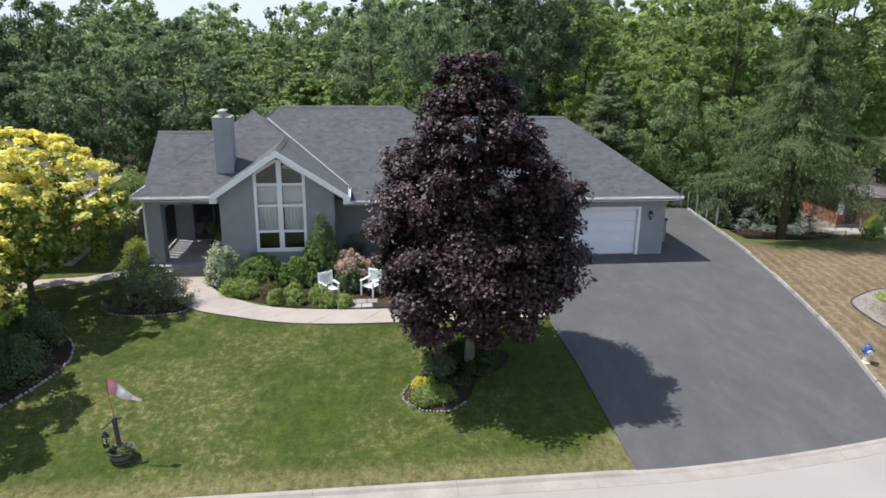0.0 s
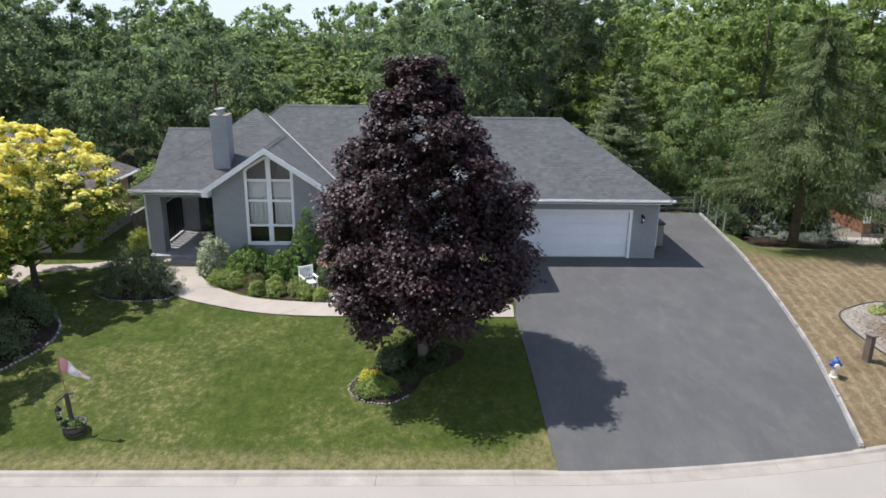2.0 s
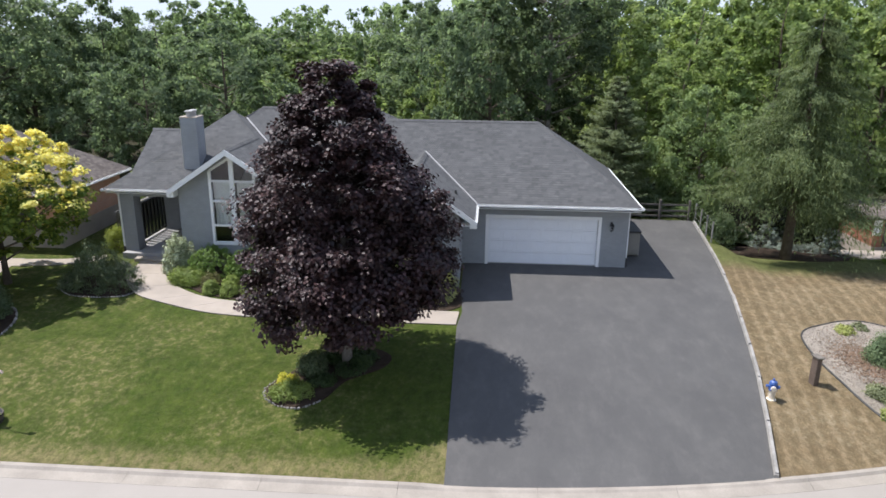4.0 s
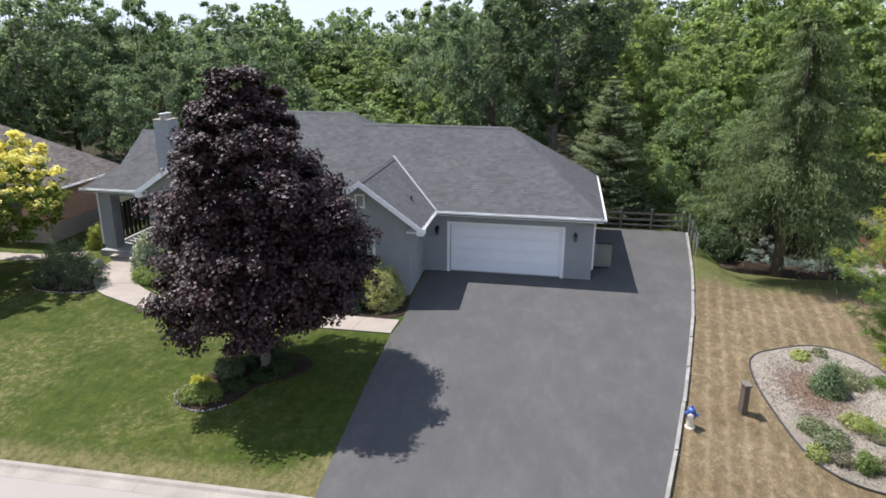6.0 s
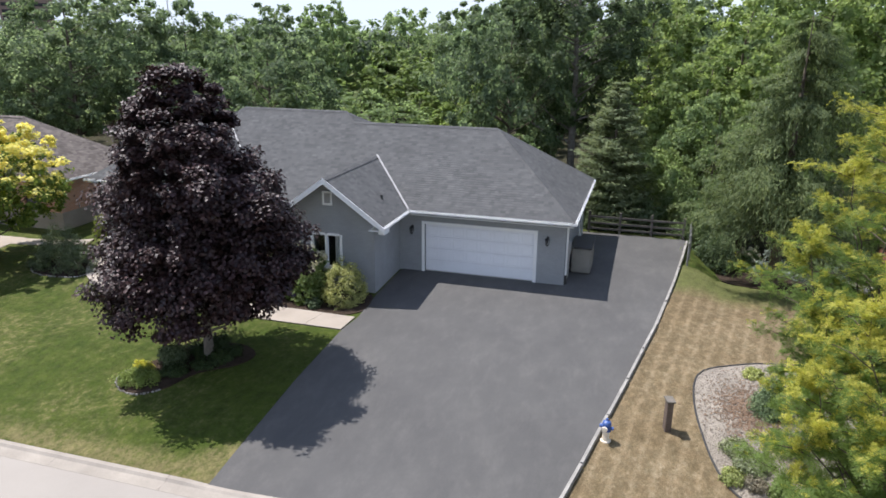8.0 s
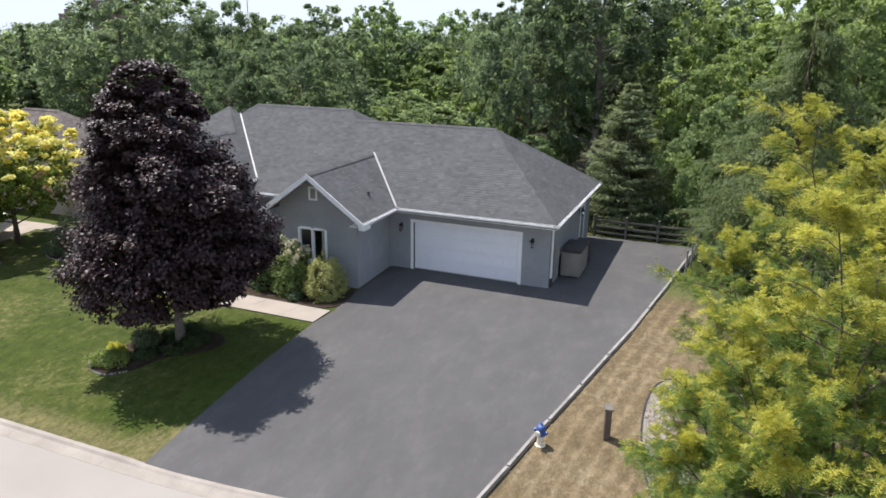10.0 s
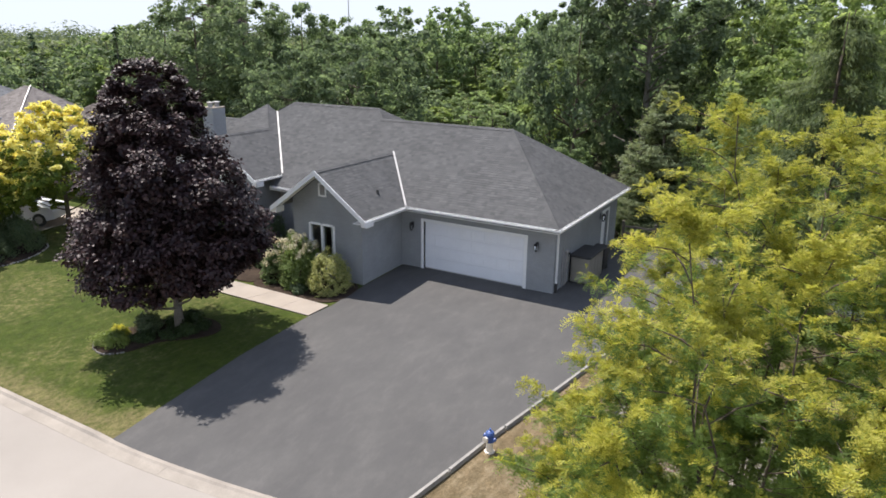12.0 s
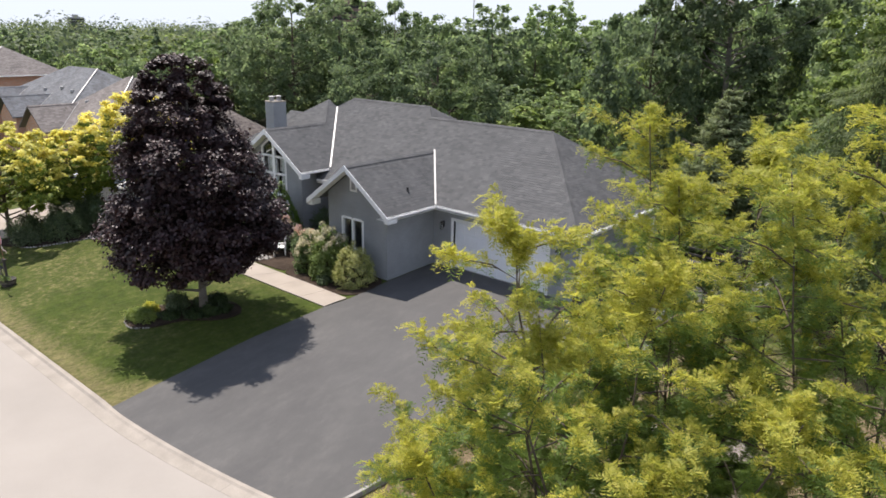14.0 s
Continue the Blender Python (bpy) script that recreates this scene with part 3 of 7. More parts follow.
def put_trunk(t, rng, height, radius, limbs, bark):
    """The trunk, and its limbs joined, under a tree."""
    trunk, arms = trunk_meshes(rng, height, radius, limbs)
    part("trunk", trunk, bark, t)
    bm = bmesh.new()
    for path, radii in arms:
        bm_tube(bm, path, radii, 5, False)
    part("branchwork", mesh_of(bm, "branchwork", True), bark, t)["kind"] = "stuff"


def conifer(name, loc, label, height, radius, mat, bark, seed, whorls=26, arms=11, sprays=15, leaf_len=0.34, leaf_wid=0.10, droop=0.25, base=0.4, tr=0.18, group="", category="conifer", hang=0.0, taper=0.85, spread=0.16, uneven=(0.7, 1.15)):
    """A conifer: whorls of drooping boughs, each bearing many needle sprays."""
    rng = np.random.default_rng(seed)
    t = thing(name, loc, label, category, group)
    pts, ways, axes = [], [], []
    ends = []
    for w in range(whorls):
        s = (w + rng.uniform(-0.3, 0.3)) / whorls
        s = min(max(s, 0.0), 0.985)
        z = base + s * (height - base)
        reach = radius * (1 - s) ** taper * rng.uniform(0.85, 1.12) + 0.05
        for k in range(max(4, int(arms * (1 - 0.55 * s)))):
            a = rng.uniform(0, 2 * math.pi)
            r = reach * rng.uniform(*uneven)
            d = np.array([math.cos(a), math.sin(a), 0])
            side = np.array([-d[1], d[0], 0])
            n = max(4, int(sprays * (0.35 + r / radius)))
            q = rng.uniform(0.15, 1, n)
            x = np.outer(q * r, d) + np.outer(rng.normal(0, spread, n) * (0.3 + q) * r * 0.5, side)
            x[:, 2] = z - droop * r * q ** 1.5 + 0.10 * r * q ** 3 + rng.normal(0, 0.05, n)
            ax = np.tile(d, (n, 1)) + rng.normal(0, 0.45, (n, 3)) + np.array([0, 0, 0.25 if droop < 0 else -0.25])
            up = np.c_[rng.normal(0, 0.35, (n, 2)) + d[:2] * 0.3, np.full(n, 0.8)]
            if hang:
                low = rng.uniform(0, 1, n) < 0.6
                x[low, 2] -= rng.exponential(hang, low.sum()) * (0.4 + q[low]) * min(1, r)
                ax[low] = np.array([0, 0, -1.0]) + d * 0.25 + rng.normal(0, 0.2, (low.sum(), 3))
                up[low] = d * 0.8 + rng.normal(0, 0.5, (low.sum(), 3)) + np.array([0, 0, 0.35])
            pts.append(x)
            axes.append(ax)
            ways.append(up)
            if k % 3 == 0:
                ends.append((d[0] * r * 0.7, d[1] * r * 0.7, z - droop * r * 0.5))
    pts, ways, axes = np.concatenate(pts), np.concatenate(ways), np.concatenate(axes)
    bm = bmesh.new()
    bm_tube(bm, [(0, 0, -0.2), (0, 0, height * 0.5), (0, 0, height * 0.985)], [tr * 1.3, tr * 0.6, 0.012], 7)
    part("trunk", mesh_of(bm, "trunk", True), bark, t)
    bm = bmesh.new()
    for e in ends:
        bm_tube(bm, [(0, 0, e[2] + 0.1), (e[0] * 0.5, e[1] * 0.5, e[2] + 0.08), e], [0.028, 0.02, 0.006], 4, False)
    part("branchwork", bm, bark, t)["kind"] = "stuff"
    part("crown", leaf_mesh("crown", pts, unit(ways), leaf_len, leaf_wid, rng, fold=0.4, axis=axes, jitter=0.25), mat, t)
    return t


def shrub(name, loc, label, radius, height, mat, seed, leaves=2600, leaf_len=0.09, leaf_wid=0.055, lump=0.2, flat=1.0, category="shrub", group="", blooms=None, bloom_count=0, bloom_size=0.13, wide=1.0, cone=False, tight=False):
    """A shrub: short stems and a mound (or cone) of leaves; blooms are domed clusters of petals."""
    rng = np.random.default_rng(seed)
    t = thing(name, loc, label, category, group)
    n = max(12, int(leaves / 34))
    if cone:
        u = 1 - np.sqrt(rng.uniform(0, 1, n))
        ang = rng.uniform(0, 2 * math.pi, n)
        r = (radius - lump * 0.5) * (1 - u) ** 0.88 * np.sqrt(rng.uniform(0.72, 1, n))
        c = np.c_[r * np.cos(ang), r * np.sin(ang), 0.1 + u * (height - 0.15)]
    else:
        d = unit(rng.normal(0, 1, (n, 3)))
        d[:, 2] = np.abs(d[:, 2]) * 1.0 - 0.12 * (rng.uniform(0, 1, n) < 0.4)
        wob = 1 + 0.12 * np.sin(np.arctan2(d[:, 1], d[:, 0]) * 3 + seed) + rng.normal(0, 0.06, n)
        c = d * (rng.uniform(0.82, 1, (n, 1)) if tight else rng.uniform(0.55, 1, (n, 1)) ** 0.5) * (1 + (wob[:, None] - 1) * (0.4 if tight else 1)) * np.array([(radius - lump * 0.6) * wide, radius - lump * 0.6, height - lump])
        c[:, 2] += lump * 0.6
    per = 34
    dd = unit(rng.normal(0, 1, (n * per, 3)))
    pts = c.repeat(per, 0) + dd * lump * rng.uniform(0.3, 1, (n * per, 1)) * np.array([1, 1, flat])
    pts[:, 2] = np.maximum(pts[:, 2], 0.02)
    body = c.copy()
    body[:, 2] *= 0.4
    ways = unit(dd * (0.55 if tight or cone else 1.0) + unit(body + 1e-6).repeat(per, 0) * 0.8 + np.array([0, 0, 0.6]))
    bm = bmesh.new()
    for e in c[:14]:
        bm_tube(bm, [(e[0] * 0.1, e[1] * 0.1, -0.05), (e[0] * 0.4, e[1] * 0.4, e[2] * 0.5), tuple(e)], [0.02, 0.013, 0.005], 4, False)
    part("stem_mass", mesh_of(bm, "stem_mass"), BARK, t)["kind"] = "stuff"
    part("foliage", leaf_mesh("foliage", pts, ways, leaf_len, leaf_wid, rng), mat, t)
    if blooms:
        tops = c[np.argsort(-c[:, 2] - np.linalg.norm(c[:, :2], axis=1) * 0.5)[:bloom_count]]
        tops = tops * np.array([1.08, 1.08, 1.0]) + np.array([0, 0, lump * 0.75])
        per = 46
        dd = unit(rng.normal(0, 1, (len(tops) * per, 3)))
        pts = tops.repeat(per, 0) + dd * bloom_size * rng.uniform(0.75, 1, (len(tops) * per, 1))
        part("bloom", leaf_mesh("bloom", pts, dd, bloom_size * 0.5, bloom_size * 0.42, rng), blooms, t)["kind"] = "stuff"
    return t

# ---- ground, road, driveway, walks ----
def ground_mesh():
    xs = np.r_[-1500, -700, -350, -180, np.arange(-100, -4, 4.0), np.arange(-4, 30, 1.0), np.arange(30, 101, 5.0), 180, 350, 700, 1500]
    offs = np.r_[-400, -200, -100, -60, -40, -25, -10, -4, -1.0, -0.45, -0.2, 0.0, 0.2, 0.6, np.arange(1.2, 16, 0.8), np.arange(17, 56, 1.5), 75, 100, 150, 300, 600, 1200, 2200]
    bm = bmesh.new()
    grid = []
    for o in offs:
        row = []
        for x in xs:
            bend = kerb_y(min(max(x, 0), 22)) + 14.92
            y = -14.92 + o + bend * min(1, max(0, (14 - o) / 14))
            z = ground_z(x, y)
            row.append(bm.verts.new((x, y, z if o > -0.1 else -1.2)))
        grid.append(row)
    for r, q in zip(grid, grid[1:]):
        for k in range(len(xs) - 1):
            bm.faces.new((r[k], r[k + 1], q[k + 1], q[k]))
    return bm


tagged(part("ground", ground_mesh(), GRASS, smooth=True), "lawn of green grass with straw-coloured dry patches", "lawn", kind="structure")

# driveway
DRIVE_L = [(-0.85, -14.9), (-0.9, -10), (-0.95, -6.5), (-0.8, -5.4), (-0.95, -3.0), (-0.95, 0.0), (1.5, 3.0), (6.0, 6.0), (6.0, 8.2)]
DRIVE_R = [(7.62, -13.95), (8.25, -11.4), (8.85, -8.7), (9.55, -5.1), (10.03, -2.6), (10.62, 1.4), (11.0, 4.5), (11.3, 7.0), (11.42, 8.2)]


def drive_mesh():
    bm = bmesh.new()
    rows = []
    for i in range(70):
        s = i / 69
        row = []
        for k in range(25):
            q = k / 24
            y = -14.6 + (8.62 + 14.6) * s
            xl = float(np.interp(y, [p[1] for p in DRIVE_L], [p[0] for p in DRIVE_L]))
            xr = float(np.interp(y, [p[1] for p in DRIVE_R], [p[0] for p in DRIVE_R]))
            x = xl + (xr - xl) * q
            front = kerb_y(x) - 0.02
            y = front + (8.62 - front) * s
            xl = float(np.interp(y, [p[1] for p in DRIVE_L], [p[0] for p in DRIVE_L]))
            xr = float(np.interp(y, [p[1] for p in DRIVE_R], [p[0] for p in DRIVE_R])) + 0.05
            x = xl + (xr - xl) * q
            row.append(bm.verts.new((x, y, ground_z(x, y) + min(0.03, 0.005 + 0.04 * s * 10))))
        rows.append(row)
    for r, q in zip(rows, rows[1:]):
        for k in range(24):
            bm.faces.new((r[k], r[k + 1], q[k + 1], q[k]))
    ext = bmesh.ops.extrude_edge_only(bm, edges=[e for e in bm.edges if e.is_boundary])["geom"]
    for v in ext:
        if isinstance(v, bmesh.types.BMVert):
            v.co.z -= 0.1
    bmesh.ops.recalc_face_normals(bm, faces=bm.faces)
    return bm


tagged(part("driveway", drive_mesh(), ASPHALT), "wide dark grey sealed asphalt driveway", "driveway", kind="structure")

# road with its curved kerb
xs = np.arange(-70, 26.1, 1.0)
near = [(float(x), -40.0) for x in xs]
edge = [(float(x), kerb_y(x) - 0.5) for x in xs]
bm = bmesh.new()
rows = []
for (x, y0), (_, y1) in zip(near, edge):
    rows.append([bm.verts.new((x, y0 + (y1 - y0) * s, -1.05)) for s in (0, 0.5, 1)])
for r, q in zip(rows, rows[1:]):
    for k in range(2):
        bm.faces.new((r[k], q[k], q[k + 1], r[k + 1]))
tagged(part("road", bm, CONCRETE_ROAD), "pale grey sun-bleached residential road", "road", kind="structure")

# gravel island bed outline, used again below
BED = loop_outline([(11.3, -6.4), (12.4, -5.45), (13.95, -5.0), (15.2, -6.1), (15.6, -8.7), (15.0, -11.2), (13.6, -12.3), (11.9, -11.6), (11.2, -9.0)])
WALK_IN = [(-14.1, -0.95), (-13.75, -2.4), (-12.9, -3.6), (-11.1, -4.8), (-8.8, -5.25), (-6.6, -5.33), (-3.5, -5.36), (-0.9, -5.4)]
WALK_OUT = [(-15.5, -0.95), (-15.2, -3.0), (-13.9, -4.75), (-12.2, -5.6), (-10.5, -6.2), (-8.5, -6.46), (-5.5, -6.5), (-0.98, -6.5)]
wi, wo_ = resample(smooth_line(WALK_IN), 60), resample(smooth_line(WALK_OUT), 60)
walk_thing = tagged(part("pavement", ribbon(wi, wo_, 0.015, 0.1, 4), SOIL), "curved pale concrete front walk with joints", "walkway", kind="structure")
for i in range(0, 59, 6):
    a = [wi[i + k] for k in range(min(7, 60 - i))]
    b = [wo_[i + k] for k in range(min(7, 60 - i))]
    for l in (a, b):
        l[-1] = tuple(np.array(l[-1]) * 0.985 + np.array(l[-2]) * 0.015) if len(l) > 1 else l[-1]
        for end, nxt in ((0, 1), (-1, -2)):
            d = np.array(l[nxt]) - np.array(l[end])
            l[end] = tuple(np.array(l[end]) + d / (np.linalg.norm(d) + 1e-9) * 0.006)
    part("slab", ribbon(a, b, 0.045, 0.05, 4), CONCRETE, walk_thing)

# dry lawn of the neighbour beyond the driveway
ys = np.linspace(0, 1, 40)
rows = []
bm = bmesh.new()
for s_ in ys:
    row = []
    for q in np.linspace(0, 1, 30):
        y0 = 4.5 - 1.2 * q
        y = -14.2 + (y0 + 14.2) * s_
        xr = float(np.interp(y, [p[1] for p in DRIVE_R], [p[0] for p in DRIVE_R])) + 0.06
        x = xr + (34 - xr) * q
        f = kerb_y(min(x, 20)) - 0.02
        y = f + (y0 - f) * s_
        xr = float(np.interp(y, [p[1] for p in DRIVE_R], [p[0] for p in DRIVE_R])) + 0.06
        x = xr + (34 - xr) * q
        row.append(bm.verts.new((x, y, ground_z(x, y) + 0.02)))
    rows.append(row)
for r, q in zip(rows, rows[1:]):
    for k in range(29):
        bm.faces.new((r[k], r[k + 1], q[k + 1], q[k]))
tagged(part("dry_lawn", bm, DRY_GRASS, smooth=True), "straw-brown dry lawn with mowing stripes", "lawn", kind="structure")
bm = bmesh.new()
grid = [[bm.verts.new((x, y, ground_z(x, y) + 0.02)) for x in np.linspace(-60, 45, 22)] for y in np.linspace(8.22, 80, 40)]
for r, q in zip(grid, grid[1:]):
    for k in range(21):
        bm.faces.new((r[k], r[k + 1], q[k + 1], q[k]))
tagged(part("forest_floor", bm, FOREST_FLOOR, smooth=True), "dark leaf litter on the woodland floor", "woodland floor", kind="structure")

# the neighbour's paved drive and path to the west
a = [(-26.0, -14.9), (-26.0, -6), (-26.5, -1.5)]
b = [(-20.9, -14.9), (-20.6, -8), (-20.9, -1.2)]
tagged(part("neighbour_driveway", ribbon(resample(a, 20), resample(b, 20), 0.02, 0.08, 4), CONCRETE), "pale concrete driveway of the neighbouring house", "driveway", kind="structure")
tagged(part("path", ribbon(resample([(-21, -2.2), (-19, -1.9), (-17.2, -1.2)], 10), resample([(-21, -1.3), (-19, -1.1), (-17.4, -0.4)], 10), 0.025, 0.06, 2), CONCRETE), "narrow pale paved side path", "path", kind="structure")

# planting beds
def bed(outline, mat, label, lift=0.03):
    return tagged(part("planting_bed", patch(outline, lift), mat), label, "planting bed", kind="structure")


bed(BED, GRAVEL, "kidney shaped bed of pale gravel", 0.045)
bed(loop_outline([(-13.5, -1.5), (-13.3, -2.6), (-12.6, -3.45), (-11.0, -4.6), (-8.8, -5.1), (-6.4, -5.15), (-5.2, -4.6), (-5.2, -0.4), (-8.6, 0.2), (-8.9, -1.3), (-11, -1.35)]), SOIL, "dark mulched foundation bed by the walk")
bed(loop_outline([(-5.2, -5.15), (-1.2, -5.2), (-1.1, -3.2), (-2.8, -3.0), (-4.8, -3.1)]), SOIL, "dark mulched bed under the bay window")
MAPLE_BED = loop_outline([(-6.6, -11.2), (-6.2, -11.9), (-5.4, -12.1), (-4.7, -11.6), (-4.2, -10.6), (-3.2, -9.8), (-3.0, -9.0), (-3.8, -8.5), (-5.2, -8.8), (-6.0, -10.2)], 0.22)
bed(MAPLE_BED, SOIL, "dark mulched bed round the maple")
WEST_BED = loop_outline([(-17.3, -4.2), (-16.6, -5.0), (-15.5, -5.2), (-14.2, -4.9), (-14.3, -3.8), (-15.4, -3.0), (-16.8, -3.0)], 0.22)
bed(WEST_BED, SOIL, "dark mulched bed beside the front walk")
CORNER_BED = loop_outline([(-17.5, -6.8), (-16.9, -8.4), (-17.4, -10.2), (-18.4, -11.2), (-20.4, -11.4), (-20.4, -6.4), (-18.6, -6.2)], 0.25)
bed(CORNER_BED, SOIL, "dark mulched shrub bed at the lot line")
bed(loop_outline([(12.9, 5.6), (13.4, 4.6), (14.6, 4.0), (16.2, 3.8), (18.0, 4.4), (18.8, 6.0), (18.0, 9.0), (16.0, 12.0), (13.6, 12.0), (12.9, 9.0)]), SOIL, "dark needle-strewn bed under the spruce", 0.05)

# ---- the grey house ----
S = 0.645


def zf(y):
    """Height of the main front roof plane."""
    return 2.85 + S * (y + 0.62)


def shingles(poly, seed, bm, course=0.142, lift=0.005):
    """Rows of shingle tabs over a roof plane. poly: the convex outline, its first edge along the eave."""
    rng = np.random.default_rng(seed)
    p = [Vector(q) for q in poly]
    ex = (p[1] - p[0]).normalized()
    nrm = (p[1] - p[0]).cross(p[2] - p[1]).normalized()
    if nrm.z < 0:
        nrm = -nrm
    ey = nrm.cross(ex)
    if ey.z < 0:
        ey = -ey
    uv = [((q - p[0]).dot(ex), (q - p[0]).dot(ey)) for q in p]
    top = max(v for _, v in uv)

    def span(v):
        xs = []
        for (a, b), (c, d) in zip(uv, uv[1:] + uv[:1]):
            if (b - v) * (d - v) < 0 or (abs(b - v) < 1e-6 and abs(d - v) > 1e-6):
                xs.append(a + (c - a) * (v - b) / (d - b))
        return (min(xs), max(xs)) if len(xs) > 1 else None

    v = -0.02
    while v < top - 0.02:
        lo, hi = max(v, 0.001), min(v + course, top - 0.001)
        s0, s1 = span(lo), span(hi)
        if s0 and s1:
            x = min(s0[0], s1[0])
            end = max(s0[1], s1[1])
            while x < end - 0.02:
                w = rng.uniform(0.13, 0.31)
                x2 = min(x + w, end)
                if end - x2 < 0.08:
                    x2 = end
                a0, a1 = max(x, s0[0]), min(x2, s0[1])
                b0, b1 = max(x, s1[0]), min(x2, s1[1])
                if a1 > a0 + 0.01 or b1 > b0 + 0.01:
                    a1, b1 = max(a1, a0), max(b1, b0)
                    h = lift + rng.uniform(0, 0.003)
                    q = [p[0] + ex * s + ey * t + nrm * o for s, t, o in ((a0, v, h + 0.006), (a1, v, h + 0.006), (b1, hi + 0.015, 0.006), (b0, hi + 0.015, 0.006), (a0, v, 0.0), (a1, v, 0.0))]
                    vs = [bm.verts.new(k) for k in q]
                    bm.faces.new((vs[0], vs[1], vs[2], vs[3]))
                    bm.faces.new((vs[4], vs[5], vs[1], vs[0]))
                x = x2
        v += course
    return bm


def cap(bm, a, b, width=0.14, lift=0.014):
    """Ridge or hip capping: short overlapping caps along a line."""
    a, b = Vector(a), Vector(b)
    n = max(1, int((b - a).length / 0.3))
    d = (b - a).normalized()
    s = d.cross(Vector((0, 0, 1))).normalized()
    up = s.cross(d)
    for k in range(n):
        p, q = a + (b - a) * (k / n), a + (b - a) * ((k + 1.1) / n)
        row = []
        for c, o in ((p, lift + 0.012), (q, lift)):
            row.append([bm.verts.new(c + s * width - up * width * 0.55 + up * o), bm.verts.new(c + up * (o + 0.01)), bm.verts.new(c - s * width - up * width * 0.55 + up * o)])
        for i in range(2):
            bm.faces.new((row[0][i], row[0][i + 1], row[1][i + 1], row[1][i]))
    return bm


def roof_planes(parent, planes, caps, mat, seed, thick=0.1):
    """Each plane: a solid deck, and on it the shingle tabs; then the capping."""
    for i, poly in enumerate(planes):
        part("roof_deck", prism(poly, (0, 0, -thick)), mat, parent)
        tabs = shingles(poly, seed + i, bmesh.new())
        ob = part("shingle", tabs, mat, parent)
        tagged(ob, kind="stuff")
    if caps:
        bm = bmesh.new()
        for a, b in caps:
            cap(bm, a, b)
        tagged(part("ridge_cap", bm, mat, parent), kind="stuff")


def gutter(parent, a, b, out, size=0.095):
    """A white eaves gutter from a to b, hung outside by the 2D way out."""
    a, b, o = Vector(a), Vector(b), Vector((*out, 0))
    bm = bmesh.new()
    prof = [(0.0, 0.02), (0.0, -size), (size * 0.75, -size), (size, -0.02), (size * 0.9, -0.02), (size * 0.68, -size + 0.015), (0.015, -size + 0.015), (0.015, 0.02)]
    ends = [[bm.verts.new(c + o * u + Vector((0, 0, v))) for u, v in prof] for c in (a, b)]
    n = len(prof)
    for k in range(n):
        bm.faces.new((ends[0][k], ends[0][(k + 1) % n], ends[1][(k + 1) % n], ends[1][k]))
    bmesh.ops.contextual_create(bm, geom=ends[0])
    bmesh.ops.contextual_create(bm, geom=ends[1])
    bmesh.ops.recalc_face_normals(bm, faces=bm.faces)
    return part("gutter", bm, WHITE, parent)


def wall_slab(parent, a, b, z0, z1, thick, holes=(), top=None, mat=None, name="wall"):
    """A wall from a to b (2D), its outer face on that line and its thickness to the left of the way. holes: (s0, s1, z0, z1) along it.
    top: extra gable points (s, z) above z1."""
    a, b = Vector((*a, 0)), Vector((*b, 0))
    d = (b - a).normalized()
    nrm = Vector((-d.y, d.x, 0))
    ln = (b - a).length
    xs = sorted({0.0, ln, *[h[0] for h in holes], *[h[1] for h in holes]})
    zs = sorted({z0, z1, *[h[2] for h in holes], *[h[3] for h in holes]})
    bm = bmesh.new()

    def solid(poly):
        f = [bm.verts.new(a + d * s + Vector((0, 0, z))) for s, z in poly]
        r = [bm.verts.new(a + d * s + Vector((0, 0, z)) + nrm * thick) for s, z in poly]
        bm.faces.new(f)
        bm.faces.new(r[::-1])
        n = len(f)
        for i in range(n):
            bm.faces.new((f[i], r[i], r[(i + 1) % n], f[(i + 1) % n]))

    for i in range(len(xs) - 1):
        for j in range(len(zs) - 1):
            cx, cz = (xs[i] + xs[i + 1]) / 2, (zs[j] + zs[j + 1]) / 2
            if not any(h[0] < cx < h[1] and h[2] < cz < h[3] for h in holes):
                solid([(xs[i], zs[j]), (xs[i + 1], zs[j]), (xs[i + 1], zs[j + 1]), (xs[i], zs[j + 1])])
    for poly in top or ():
        solid(poly)
    bmesh.ops.remove_doubles(bm, verts=bm.verts, dist=0.0005)
    doubled = [f for f in bm.faces if sum(1 for g in f.verts[0].link_faces if g is not f and set(g.verts) == set(f.verts))]
    bmesh.ops.delete(bm, geom=doubled, context="FACES")
    bmesh.ops.recalc_face_normals(bm, faces=bm.faces)
    return part(name, bm, mat or GREY_WALL, parent)


house = thing("house", (0, 0, 0), "grey painted brick bungalow with dark grey shingle roof", "house")

# walls
EAVE = 2.68
wall_slab(house, (-1.05, 0), (6.24, 0), -0.1, EAVE, 0.25, [(1.05 + 0.12, 1.05 + 4.93, -0.1, 2.14)])
wall_slab(house, (6.24, 0.25), (6.24, 7.95), -0.1, EAVE, 0.25, [(5.75, 6.6, -0.02, 2.08)])
wall_slab(house, (6.24, 8.2), (-16.4, 8.2), -0.3, EAVE, 0.25)
# bay with its gable
BX0, BX1, BY = -4.75, -1.05, -2.95
wall_slab(house, (BX1, BY + 0.25), (BX1, 0.0), -0.35, EAVE, 0.25)
wall_slab(house, (BX0, BY), (BX1, BY), -0.4, EAVE, 0.25, [(0.93, 2.23, 0.75, 2.2)],
          [[(0, EAVE), (BX1 - BX0, EAVE), (BX1 - BX0, 3.18), ((BX1 - BX0) / 2, 4.5), (0, 3.18)]])
wall_slab(house, (BX0, 0.25), (BX0, BY + 0.25), -0.35, EAVE, 0.25)
